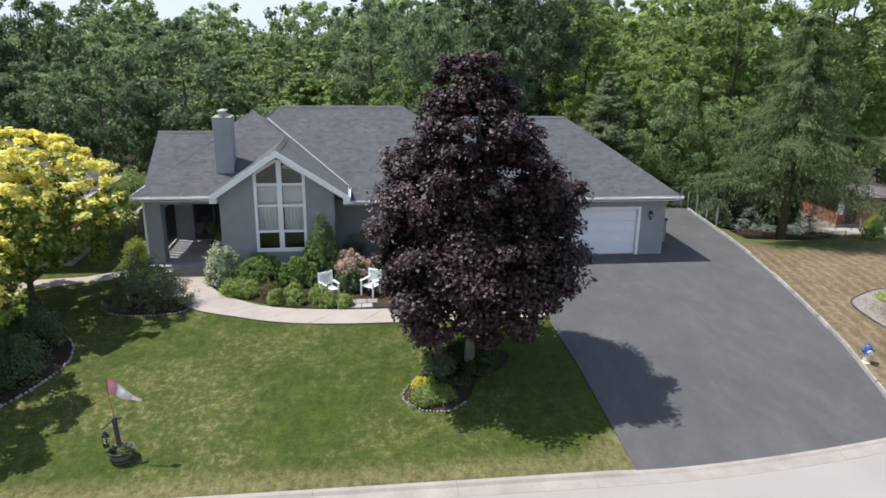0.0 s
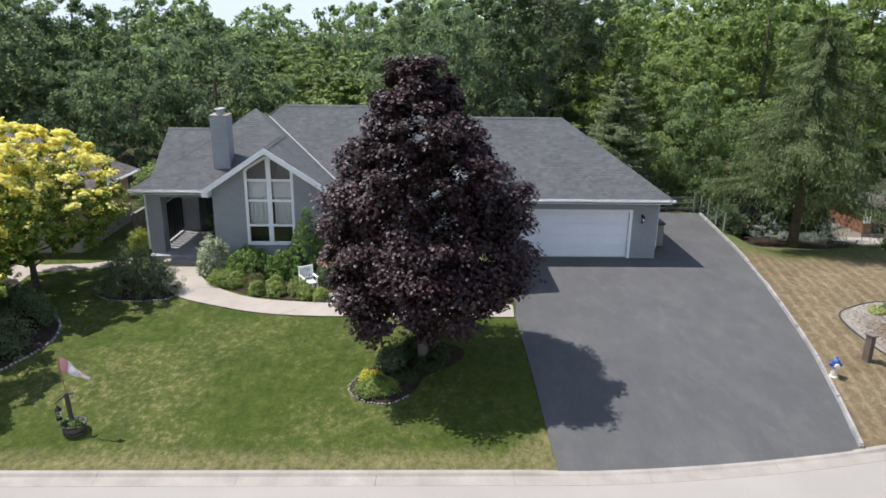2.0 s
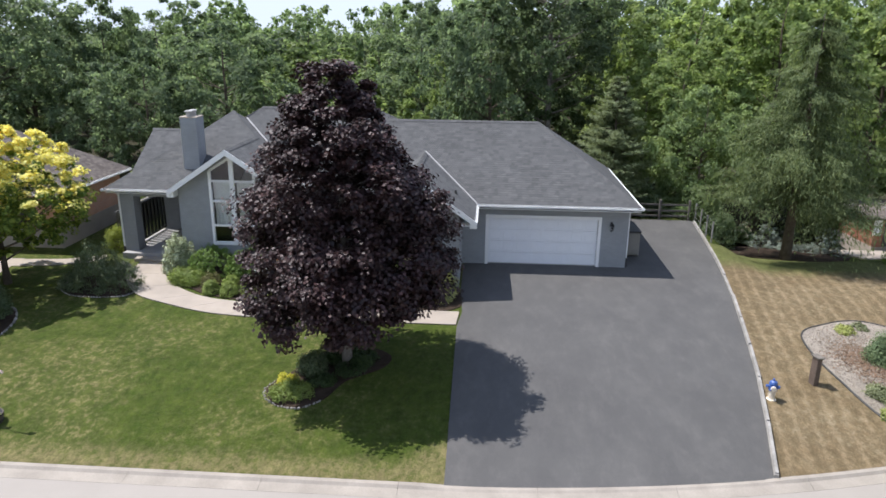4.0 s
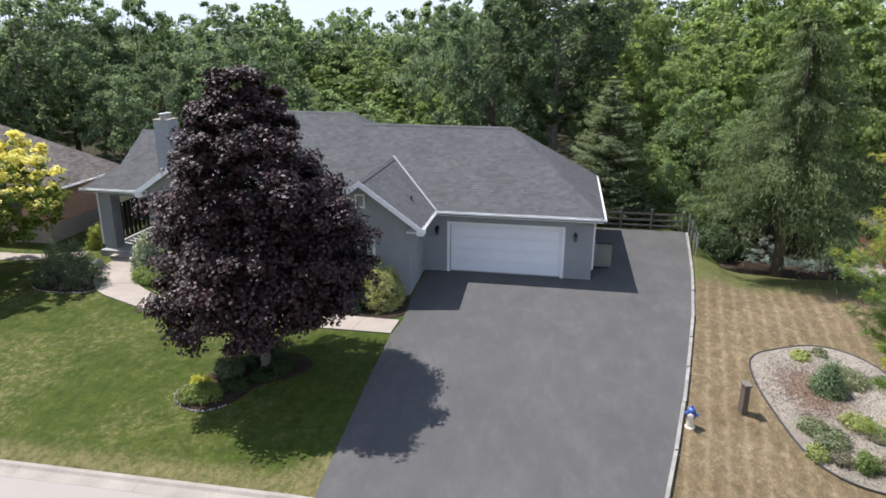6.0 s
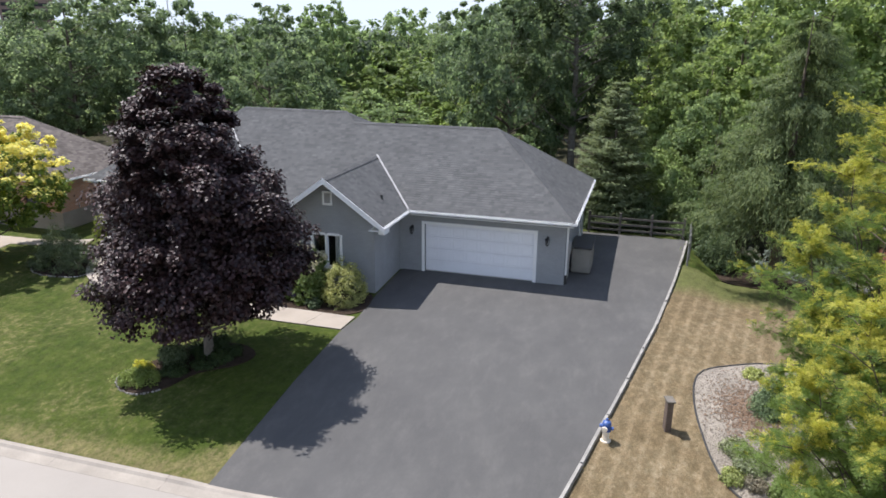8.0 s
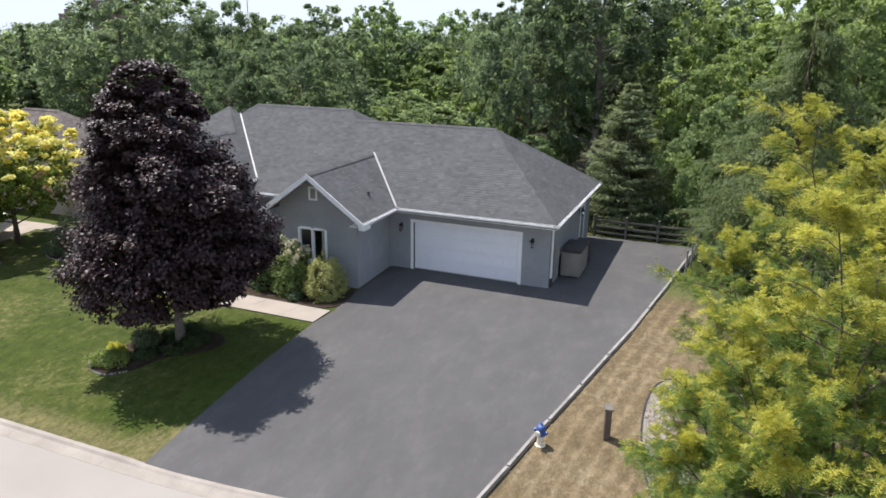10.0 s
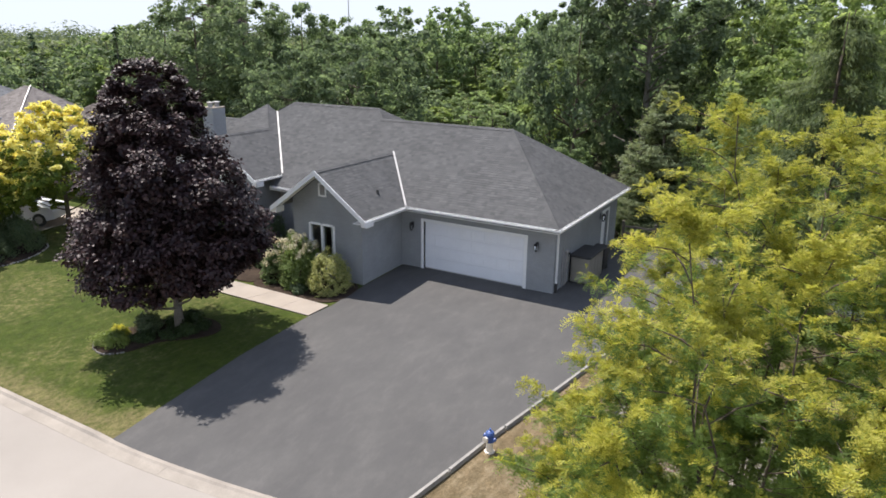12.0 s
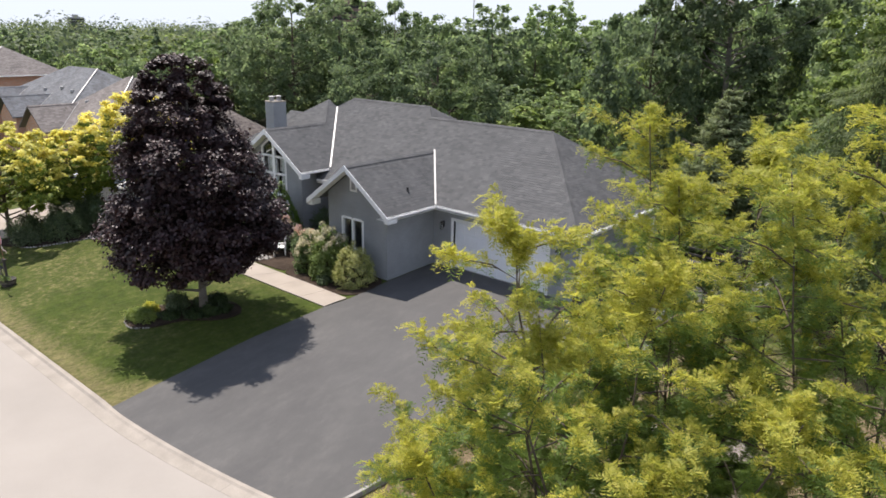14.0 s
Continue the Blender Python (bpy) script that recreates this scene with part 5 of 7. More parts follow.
# ---- trees ----
def leafy_tree(name, loc, label, table, mat, bark, seed, boughs, tufts_each, per, leaf_len, leaf_wid, size, tr, category="tree", group="", tips=None, tip_share=0.4,
               lean=0.0, skirt=0.0, deep=1.0, back=0.0, inner=0.28, limbs=40, rough=0.14, jitter=0.28, flat=0.72, reach=(0.84, 1.12), bare=0.0, fluff=0.56, rise=0.65):
    """A broadleaved tree: boughs spread round an outline of (height, radius) pairs, each bough a dome of leafy tufts, with shade between them."""
    rng = np.random.default_rng(seed)
    t = thing(name, loc, label, category, group)
    hs, rs = [p[0] for p in table], [p[1] for p in table]
    u = np.linspace(0, 1, 300)
    zz = hs[0] + u * (hs[-1] - hs[0])
    rr = np.interp(zz, hs, rs)
    w = np.cumsum(rr ** 1.15 + 0.3)
    n = boughs
    pick = np.interp((np.arange(n) + rng.uniform(0, 1, n)) / n, w / w[-1], u)
    ang = np.arange(n) * 2.39996 + rng.normal(0, 0.35, n)
    rad = np.interp(pick, u, rr)
    wob = 1 + rough * np.sin(ang * 2 + pick * 7 + seed) + rough * 0.8 * np.sin(ang * 5 - pick * 15 + seed * 2)
    out_share = np.where(rng.uniform(0, 1, n) < inner, rng.uniform(0.35, 0.72, n), rng.uniform(reach[0], reach[1], n))
    s = size * rng.uniform(0.65, 1.3, n) * np.clip(rad / max(rs), 0.55, 1) ** 0.6
    rad = np.maximum(0.05, rad * wob * out_share - s * 0.65)
    c = np.c_[rad * np.cos(ang), rad * np.sin(ang), np.interp(pick, u, zz) + rng.normal(0, 0.12, n)]
    c[:, 0] += lean * (1 - 1.5 * pick)
    c[:, 2] += skirt * (0.9 * c[:, 0] + 0.5 * c[:, 1]) * np.clip(1 - pick * 2.2, 0, 1)
    c[:, 1] = c[:, 1] * deep + back
    c[:, 2] = np.clip(c[:, 2], hs[0] - 0.6, hs[-1] - 0.35 * s)
    if bare:
        keep = ~((c[:, 2] < bare) & (np.sin(ang) < -0.1))
        c, s, ang, pick = c[keep], s[keep], ang[keep], pick[keep]
        n = len(c)
    out = np.c_[np.cos(ang), np.sin(ang), (pick - 0.35) * 1.6]
    k = n * tufts_each
    way = unit(out.repeat(tufts_each, 0) * 0.8 + np.array([0, 0, 0.5]) + rng.normal(0, 0.75, (k, 3)))
    ts = s.repeat(tufts_each)[:, None]
    tc = c.repeat(tufts_each, 0) + way * ts * np.array([1, 1, flat]) * rng.uniform(0.65, 1.1, (k, 1))
    m = k * per
    pts = tc.repeat(per, 0) + unit(rng.normal(0, 1, (m, 3))) * rng.uniform(0.05, 1, (m, 1)) ** 0.5 * ts.repeat(per, 0) * fluff * np.array([1, 1, 0.65])
    ways = unit(way.repeat(per, 0) * 0.75 + np.array([0, 0, rise]))
    put_trunk(t, rng, hs[-1], tr, c[rng.choice(n, min(limbs, n), replace=False)], bark)
    if tips:
        # tip colour goes to high, outer, upward tufts, painting the crown's sunlit side
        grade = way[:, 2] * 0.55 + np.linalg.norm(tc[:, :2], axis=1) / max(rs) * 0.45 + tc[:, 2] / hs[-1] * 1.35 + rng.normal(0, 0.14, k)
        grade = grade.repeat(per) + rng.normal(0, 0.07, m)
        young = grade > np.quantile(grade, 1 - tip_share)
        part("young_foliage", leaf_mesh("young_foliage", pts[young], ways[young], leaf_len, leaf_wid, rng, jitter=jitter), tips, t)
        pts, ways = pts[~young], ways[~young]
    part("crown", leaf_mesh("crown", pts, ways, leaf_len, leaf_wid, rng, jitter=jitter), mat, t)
    return t


def frond_mesh(name, base, axis, length, rng, pairs=5, leaflet=0.068, width=0.036, droop=0.35):
    """Many feathery compound leaves in one mesh: along each drooping midrib, pairs of small pointed leaflets."""
    n = len(base)
    axis = unit(axis)
    side = unit(np.cross(axis, np.array([0, 0, 1.0])) + rng.normal(0, 0.28, (n, 3)))
    side = unit(side - axis * np.sum(side * axis, 1)[:, None])
    up = np.cross(side, axis)
    ln = (length * rng.uniform(0.7, 1.2, n))[:, None]
    rows = []
    for i in range(pairs):
        q = (i + 0.6) / pairs
        p = base + axis * ln * q
        p[:, 2] -= droop * ln[:, 0] * q * q
        big = leaflet * (1.1 - 0.55 * abs(q - 0.45))
        for sg in (-1, 1):
            tip = p + side * sg * big + axis * big * 0.45 + up * big * rng.uniform(-0.25, 0.3, (n, 1))
            rows += [p - axis * width * 0.5, p + axis * width * 0.5 + side * sg * big * 0.3, tip]
    co = np.stack(rows, 1).reshape(-1, 3)
    nf = n * pairs * 2
    me = bpy.data.meshes.new(name)
    me.vertices.add(nf * 3)
    me.vertices.foreach_set("co", co.astype(np.float32).ravel())
    me.loops.add(nf * 3)
    me.loops.foreach_set("vertex_index", np.arange(nf * 3, dtype=np.int32))
    me.polygons.add(nf)
    me.polygons.foreach_set("loop_start", np.arange(nf, dtype=np.int32) * 3)
    me.update(calc_edges=True)
    return me


def feathery_tree(name, loc, label, leaders, seed, mat, tips, bark, tr=0.075, gap=0.31, reach=1.6, fronds=46, tip_share=0.36, group=""):
    """An airy tree: several slender stems, each with rising boughs whose twigs carry plumes of feathery leaves, yellow where they are young."""
    rng = np.random.default_rng(seed)
    t = thing(name, loc, label, "tree", group)
    trunk = part("trunk", mesh_of(bm_tube(bmesh.new(), [(0, 0, -0.3), (0.02, 0, 0.5), (0, 0.02, 1.3)], [tr * 1.5, tr * 1.15, tr], 9), "trunk", True), bark, t)
    bm = bmesh.new()
    starts, ends, tops = [], [], []
    for lx, ly, lz in leaders:
        a, e = Vector((0, 0, rng.uniform(0.8, 1.25))), Vector((lx, ly, lz))
        line = []
        for i in range(9):
            s = i / 8
            p = a.lerp(e, s)
            bow = math.sin(s * math.pi) * 0.18
            line.append(Vector((p.x * (1 + bow) + rng.normal(0, 0.1) * s, p.y * (1 + bow) + rng.normal(0, 0.1) * s, p.z)))
        part("stem", mesh_of(bm_tube(bmesh.new(), line, [tr * 0.36 * (1 - s / 9) + 0.006 for s in range(9)], 6), "stem", True), bark, trunk)
        ang = rng.uniform(0, 6.28)
        z = 2.2
        while z < lz - 0.1:
            s = (z - a.z) / (lz - a.z)
            k = min(7, max(0, int(s * 8)))
            p = line[k].lerp(line[k + 1], s * 8 - k)
            ang += 2.4 + rng.normal(0, 0.4)
            ln = (reach * 0.78 * (1 - s ** 3) + 0.45) * rng.uniform(0.6, 1.25)
            d = Vector((math.cos(ang), math.sin(ang), 0))
            away = Vector((lx, ly, 0))
            if away.length > 0.3:
                d = (d + away.normalized() * 0.45).normalized()
            rise = rng.uniform(0.15, 0.5)
            bough = [p, p + d * ln * 0.5 + Vector((0, 0, ln * rise * 0.75)), p + d * ln + Vector((0, 0, ln * rise))]
            bm_tube(bm, bough, [0.022 * (1.15 - s), 0.015, 0.006], 4, False)
            flip = 1
            for q in np.arange(0.36, 1.01, 0.36 / max(ln, 0.5)):
                base = bough[0].lerp(bough[1], q * 2) if q < 0.5 else bough[1].lerp(bough[2], min(1, q * 2 - 1))
                flip = -flip
                side = Vector((-d.y, d.x, 0)) * flip * rng.uniform(0.3, 1.0) * (1.15 - q)
                way = (d * 0.6 + side + Vector((0, 0, rng.uniform(0.05, 0.5)))).normalized()
                tip = base + way * rng.uniform(0.38, 0.72)
                bm_tube(bm, [base, base.lerp(tip, 0.6), tip], [0.007, 0.005, 0.003], 3, False)
                starts.append(tuple(base))
                ends.append(tuple(tip))
                tops.append(0.5 * s + 0.35 * q + 0.11 * base.z)
            z += gap * rng.uniform(0.7, 1.3)
        top = Vector((lx, ly, lz))
        for k in range(8):
            base = top - Vector((0, 0, rng.uniform(0.0, 0.75)))
            tip = base + Vector((rng.normal(0, 0.3), rng.normal(0, 0.3), rng.uniform(0.1, 0.45)))
            starts.append(tuple(base))
            ends.append(tuple(tip))
            tops.append(0.9 + 0.11 * lz)
    part("branchwork", mesh_of(bm, "branchwork", True), bark, t)["kind"] = "stuff"
    starts, ends, tops = np.array(starts), np.array(ends), np.array(tops)
    n = len(starts)
    m = n * fronds
    q = rng.uniform(0.1, 1.05, (m, 1))
    base = starts.repeat(fronds, 0) * (1 - q) + ends.repeat(fronds, 0) * q + rng.normal(0, 0.045, (m, 3))
    along = unit(ends - starts).repeat(fronds, 0)
    axis = unit(unit(rng.normal(0, 1, (m, 3))) + along * 0.55 + np.array([0, 0, 0.12]))
    score = tops.repeat(fronds) + 0.5 * (q[:, 0] - 0.5) + axis[:, 2] * 0.28 + rng.normal(0, 0.12, m)
    young = score > np.quantile(score, 1 - tip_share)
    part("crown", frond_mesh("crown", base[~young], axis[~young], 0.2, rng), mat, t)
    part("young_foliage", frond_mesh("young_foliage", base[young], axis[young], 0.17, rng, leaflet=0.06, width=0.034), tips, t)
    return t


leafy_tree("purple_maple", (-4.35, -9.65, ground_z(0, -9.65)), "dark purple leaved maple on the front lawn",
           [(1.6, 1.2), (1.95, 2.5), (2.5, 3.45), (3.3, 3.7), (4.2, 3.5), (5.3, 3.2), (6.4, 2.85), (7.4, 2.35), (8.2, 1.8), (8.9, 1.2), (9.3, 0.5)],
           L_MAPLE, BARK_GREY, 11, 420, 6, 42, 0.125, 0.105, 0.47, 0.15, lean=0.38, skirt=0.16, deep=0.95, back=-0.1, rough=0.06, limbs=60, jitter=0.36, inner=0.36, reach=(0.66, 0.88), fluff=0.9)
GOLD = [(1.7, 1.6), (2.2, 2.8), (2.9, 3.5), (3.9, 3.55), (4.9, 3.2), (5.5, 2.55), (6.0, 1.6), (6.4, 0.6)]
gold = leafy_tree("golden_maple", (-19.7, -4.1, ground_z(0, -4.1)), "bright golden yellow maple tree", GOLD, L_GOLD_SHADED, BARK, 12, 260, 5, 30, 0.15, 0.125, 0.46, 0.14,
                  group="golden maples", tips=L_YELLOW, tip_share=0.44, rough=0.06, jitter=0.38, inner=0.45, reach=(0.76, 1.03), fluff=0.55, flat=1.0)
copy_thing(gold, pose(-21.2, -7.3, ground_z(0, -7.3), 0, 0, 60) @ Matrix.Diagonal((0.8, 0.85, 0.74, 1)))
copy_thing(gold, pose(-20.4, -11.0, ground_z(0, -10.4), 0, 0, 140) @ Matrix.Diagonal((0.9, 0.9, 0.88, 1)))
LOCUSTS = "honey locusts"
feathery_tree("honey_locust", (15.0, -15.4, ground_z(0, -15)), "airy yellow-green honey locust with slender dark stems",
              [(-0.85, -0.4, 8.75), (0.6, 0.4, 8.2), (-1.9, 0.3, 6.5), (-1.3, -1.6, 5.9), (1.5, -1.3, 6.8), (2.3, 0.3, 7.1), (-0.9, 1.9, 6.7), (0.3, -2.2, 5.4), (-1.9, -0.8, 5.0), (-2.6, -0.1, 4.4), (-2.6, 0.9, 5.0), (-1.9, 1.9, 5.3), (-0.4, -0.6, 7.8)], 13, L_LOCUST, L_LOCUST_TIP, BARK, fronds=50, tip_share=0.33, group=LOCUSTS)
feathery_tree("honey_locust", (14.9, -11.4, ground_z(0, -11.4)), "honey locust with yellow young foliage",
              [(-1.0, -0.3, 9.3), (0.6, 0.5, 9.2), (-2.1, 0.3, 6.4), (0.2, -1.8, 7.5), (1.6, -0.7, 8.0), (-0.5, 1.7, 7.5), (-2.0, -1.4, 5.3), (-1.2, 1.3, 7.9), (-0.2, -0.9, 8.5)], 14, L_LOCUST, L_LOCUST_TIP, BARK, group=LOCUSTS, tip_share=0.3)
feathery_tree("honey_locust", (18.2, -12.4, ground_z(0, -12.4)), "tall honey locust standing behind its neighbours",
              [(-0.6, 0.3, 10.0), (0.9, -0.4, 10.2), (-1.7, -0.8, 9.2), (1.9, 0.9, 9.7), (0.3, -2.0, 7.9), (-1.3, 1.5, 8.7), (2.4, -1.2, 8.3)], 15, L_LOCUST, L_LOCUST_TIP, BARK, group=LOCUSTS, tip_share=0.34)
conifer("spruce", (14.95, 4.2, ground_z(14.95, 4.2)), "tall green Norway spruce with drooping boughs", 11.8, 4.4, L_SPRUCE, BARK, 21, whorls=22, arms=12, sprays=370, leaf_len=0.23, leaf_wid=0.045, droop=0.32, base=3.5, hang=0.38, taper=0.56, spread=0.12, uneven=(0.58, 1.15), tr=0.22)
conifer("spruce", (21.5, 14.5, ground_z(21.5, 14.5)), "green spruce behind the brick outbuilding", 10.5, 3.4, L_SPRUCE, BARK, 24, whorls=26, arms=12, sprays=90, leaf_len=0.26, leaf_wid=0.075, droop=0.32, base=1.0, hang=0.36)
conifer("pine", (7.4, 11.7, -0.4), "young grey-green pine tree", 8.1, 2.8, L_PINE, BARK, 22, whorls=34, arms=16, sprays=110, leaf_len=0.28, leaf_wid=0.055, droop=-0.12, taper=0.62, uneven=(0.62, 1.15), spread=0.24)

for x, y, h in ((-66.0, 22.0, 11.4), (-56.5, 26.0, 12.2)):
    conifer("spruce", (x, y, ground_z(x, y)), "dark green spruce standing behind the neighbouring houses", h, 2.9, L_TEAL, BARK, int(h * 10), whorls=20, arms=10, sprays=26, leaf_len=0.5, leaf_wid=0.2, droop=0.3, base=0.8)

# the wood behind: a few trees of each kind, copied with turns and sizes
WOOD = "trees of the wood"
rng = np.random.default_rng(5)
BROAD = [(1.6, 2.0), (3.0, 3.8), (5.0, 4.9), (7.0, 5.0), (8.6, 4.1), (9.7, 2.7), (10.4, 0.9)]
TALL = [(2.0, 1.6), (3.5, 3.0), (6.0, 3.9), (8.5, 4.1), (10.5, 3.4), (12.0, 2.2), (13.0, 0.8)]
SLIM = [(0.8, 1.2), (2.5, 2.3), (4.5, 2.7), (6.5, 2.4), (8.0, 1.6), (9.0, 0.5)]
KINDS = {
    "broad": (BROAD, L_GREEN, "round leafy green deciduous tree at the edge of the wood"),
    "broad_dark": (BROAD, L_DARK, "round dark green deciduous tree in the wood"),
    "tall_dark": (TALL, L_DARK, "tall dark green deciduous tree in the wood"),
    "tall": (TALL, L_GREEN, "tall leafy green tree in the wood"),
    "tall_light": (TALL, L_LIGHT, "tall light green tree in the wood"),
    "slim_light": (SLIM, L_LIGHT, "slim light green sapling at the edge of the wood"),
    "slim": (SLIM, L_GREEN, "slim green sapling at the edge of the wood"),
}
protos = {}


def at_ground(x, y):
    return (x, y, ground_z(x, y) - 0.15)


def wood_tree(kind, near, x, y, wide, high, turn):
    """A tree of the wood, wide metres in radius and high metres tall."""
    table, mat, text = KINDS[kind]
    m = pose(*at_ground(x, y), 0, 0, turn) @ Matrix.Diagonal((wide / max(r for _, r in table),) * 2 + (high / table[-1][0], 1))
    key = (kind, near)
    if key not in protos:
        seed = 40 + len(protos)
        if near:
            t = leafy_tree("tree", (0, 0, 0), text, table, mat, BARK, seed, 100 if table is not SLIM else 60, 6, 25, 0.24, 0.2, 0.95 if table is not SLIM else 0.7, 0.2, group=WOOD, limbs=30, rise=0.2, jitter=0.5)
        else:
            t = leafy_tree("tree", (0, 0, 0), text, table, mat, BARK, seed, 64, 4, 13, 0.46, 0.38, 1.2 if table is not SLIM else 0.9, 0.2, group=WOOD, limbs=14, rise=0.2, jitter=0.5)
        t.matrix_basis = m
        protos[key] = t
    else:
        copy_thing(protos[key], Matrix()).matrix_basis = m


for kind, x, y, wide, high in (
        ("tall_dark", -38.0, 21.0, 5.0, 15.5), ("tall_dark", -38.6, 27.5, 5.0, 15.6), ("broad_dark", -33.8, 31.0, 4.4, 14.0), ("tall_dark", -44.5, 23.0, 4.6, 13.0), ("broad", -30.5, 34.0, 4.5, 12.8),
        ("broad_dark", -19.6, 21.5, 5.4, 11.5), ("broad_dark", -24.3, 18.6, 3.8, 9.6), ("slim", -15.8, 18.6, 2.4, 7.6), ("broad_dark", -29.5, 21.5, 3.6, 8.6),
        ("tall_dark", -6.3, 35.5, 4.3, 14.6), ("slim_light", -4.4, 25.6, 2.1, 9.3), ("tall_dark", -0.8, 29.5, 4.0, 14.2),
        ("broad_dark", 0.0, 18.8, 4.4, 13.3), ("slim", 1.8, 13.2, 1.8, 5.2),
        ("tall_light", 10.4, 25.5, 3.9, 13.4), ("tall_dark", 8.6, 32.5, 4.8, 16.4), ("tall_light", 14.6, 22.6, 4.8, 15.0), ("tall_light", 12.2, 15.6, 3.3, 11.0), ("broad", 12.6, 12.0, 2.9, 9.0), ("slim_light", 10.4, 17.6, 2.3, 7.6),
        ("tall_light", 18.4, 17.5, 4.4, 16.4), ("tall_light", 24.4, 16.0, 4.6, 17.2), ("tall_light", 30.0, 13.5, 5.2, 16.4), ("tall_light", 21.0, 25.0, 5.0, 18.0), ("tall", 28.5, 20.0, 5.2, 18.0)):
    wood_tree(kind, True, x, y, wide, high, float(rng.uniform(0, 360)))
leafy_tree("tree", at_ground(4.1, 20.2), "very tall dark green tree with a bare forked trunk", [(3.0, 2.6), (5.5, 4.0), (9.0, 4.6), (12.5, 4.8), (15.3, 4.2), (17.4, 2.6), (18.6, 0.9)], L_DEEP, BARK_GREY, 39, 170, 6, 30, 0.24, 0.2, 0.92, 0.3, group=WOOD, limbs=60, bare=9.0, rise=0.2, jitter=0.5)
# the light green trees seen through the gap, and the rows behind
for kind, x, y, wide, high in (
        ("slim_light", -24.2, 59.0, 3.8, 10.2), ("tall_light", -18.0, 54.0, 4.8, 9.8), ("slim_light", -13.4, 47.0, 3.2, 7.4), ("slim_light", -27.5, 48.0, 3.2, 6.6), ("broad", -21.5, 44.0, 3.4, 5.6), ("slim_light", -9.0, 42.0, 3.2, 7.4),
        ("broad", -15.5, 38.0, 3.6, 5.0), ("broad_dark", -25.0, 38.0, 4.0, 6.4), ("slim_light", -20.0, 35.0, 2.6, 4.6),
        ("broad", -61.0, 28.0, 5.6, 10.9), ("tall_light", -71.0, 26.0, 5.8, 10.2), ("broad", -55.0, 31.0, 5.0, 10.6), ("broad_dark", -50.0, 28.5, 5.0, 10.8), ("broad_dark", -82.0, 24.0, 6.0, 10.4), ("tall_dark", -66.0, 38.0, 5.0, 11.6),
        ("broad", -92.0, 14.0, 6.0, 9.6), ("broad_dark", -76.0, 10.0, 5.0, 9.4), ("broad", -84.0, -4.0, 5.5, 9.0), ("broad", -66.0, 15.0, 4.6, 8.6), ("broad", -102.0, 2.0, 6.0, 9.6), ("broad_dark", -58.0, 18.0, 4.4, 8.4)):
    wood_tree(kind, False, x, y, wide, high, float(rng.uniform(0, 360)))
for gy, step in ((46, 10.0), (56, 10.0), (66, 7.5), (78, 11.0)):
    for gx in np.arange(-92, 60, step):
        x, y = gx + rng.uniform(-2, 2), gy + rng.uniform(-3, 3)
        if x > 8 + gy * 0.7 or (gy < 60 and -31 < x < -6):
            continue
        kind = str(rng.choice(["broad", "tall", "tall_dark", "broad_dark", "tall", "broad"]))
        wood_tree(kind, False, float(x), float(y), float(rng.uniform(4.4, 6.2)), float(rng.uniform(11.2, 16.0)) * (0.78 if x < -40 else 1.18 if x > 6 else 1.2 if gy > 60 else 1.06), float(rng.uniform(0, 360)))

bare = thing("bare_tree", at_ground(-15.2, 45.5), "small leafless pale grey tree", "tree")
put_trunk(bare, rng, 5.2, 0.16, [(math.cos(k * 2.4) * (0.6 + 0.12 * (k % 5)), math.sin(k * 2.4) * (0.6 + 0.12 * (k % 5)), 2.4 + k * 0.22) for k in range(14)], BARK_GREY)


def far_woods():
    """The canopy of the woods out to the horizon: mounds of leaves, thinning with distance."""
    r = np.random.default_rng(77)
    pts, ways, size, tone = [], [], [], []
    for lo, hi, n, leafs in ((84, 150, 300, 96), (150, 330, 460, 50), (330, 1000, 700, 26)):
        a = r.uniform(radians(84), radians(178), n)
        d = np.sqrt(r.uniform(lo ** 2, hi ** 2, n))
        c = np.c_[10 + d * np.cos(a), -20 + d * np.sin(a), r.uniform(3.0, 7.6, n) - 0.001 * d]
        rad = r.uniform(1.0, 2.0, n) * r.uniform(1.6, 3.0, n) * (1 + d / 700)
        dd = unit(r.normal(0, 1, (n * leafs, 3)))
        dd[:, 2] = np.abs(dd[:, 2])
        p = c.repeat(leafs, 0) + dd * rad.repeat(leafs)[:, None] * np.array([1, 1, 0.9]) * r.uniform(0.8, 1.0, (n * leafs, 1))
        pts.append(p)
        ways.append(dd)
        tone.append(r.integers(0, 3, n).repeat(leafs))
        size.append(np.full(n * leafs, 0.34 + lo / 340))
    pts, ways, size = np.concatenate(pts), np.concatenate(ways), np.concatenate(size)
    tone = np.concatenate(tone)
    return [leaf_mesh("far_woods", pts[tone == k], ways[tone == k], size[tone == k], 0.8 * size[tone == k], r, jitter=0.2) for k in range(3)]


for me, mat, text in zip(far_woods(), (L_FAR, L_FAR_DEEP, L_FAR_PALE), ("hazy green", "deep green", "pale green")):
    tagged(part("far_woods", me, mat), text + " canopy of the distant woods", "woods", kind="stuff")

# ---- shrubs and flowers ----
def at(x, y):
    return (x, y, ground_z(x, y))


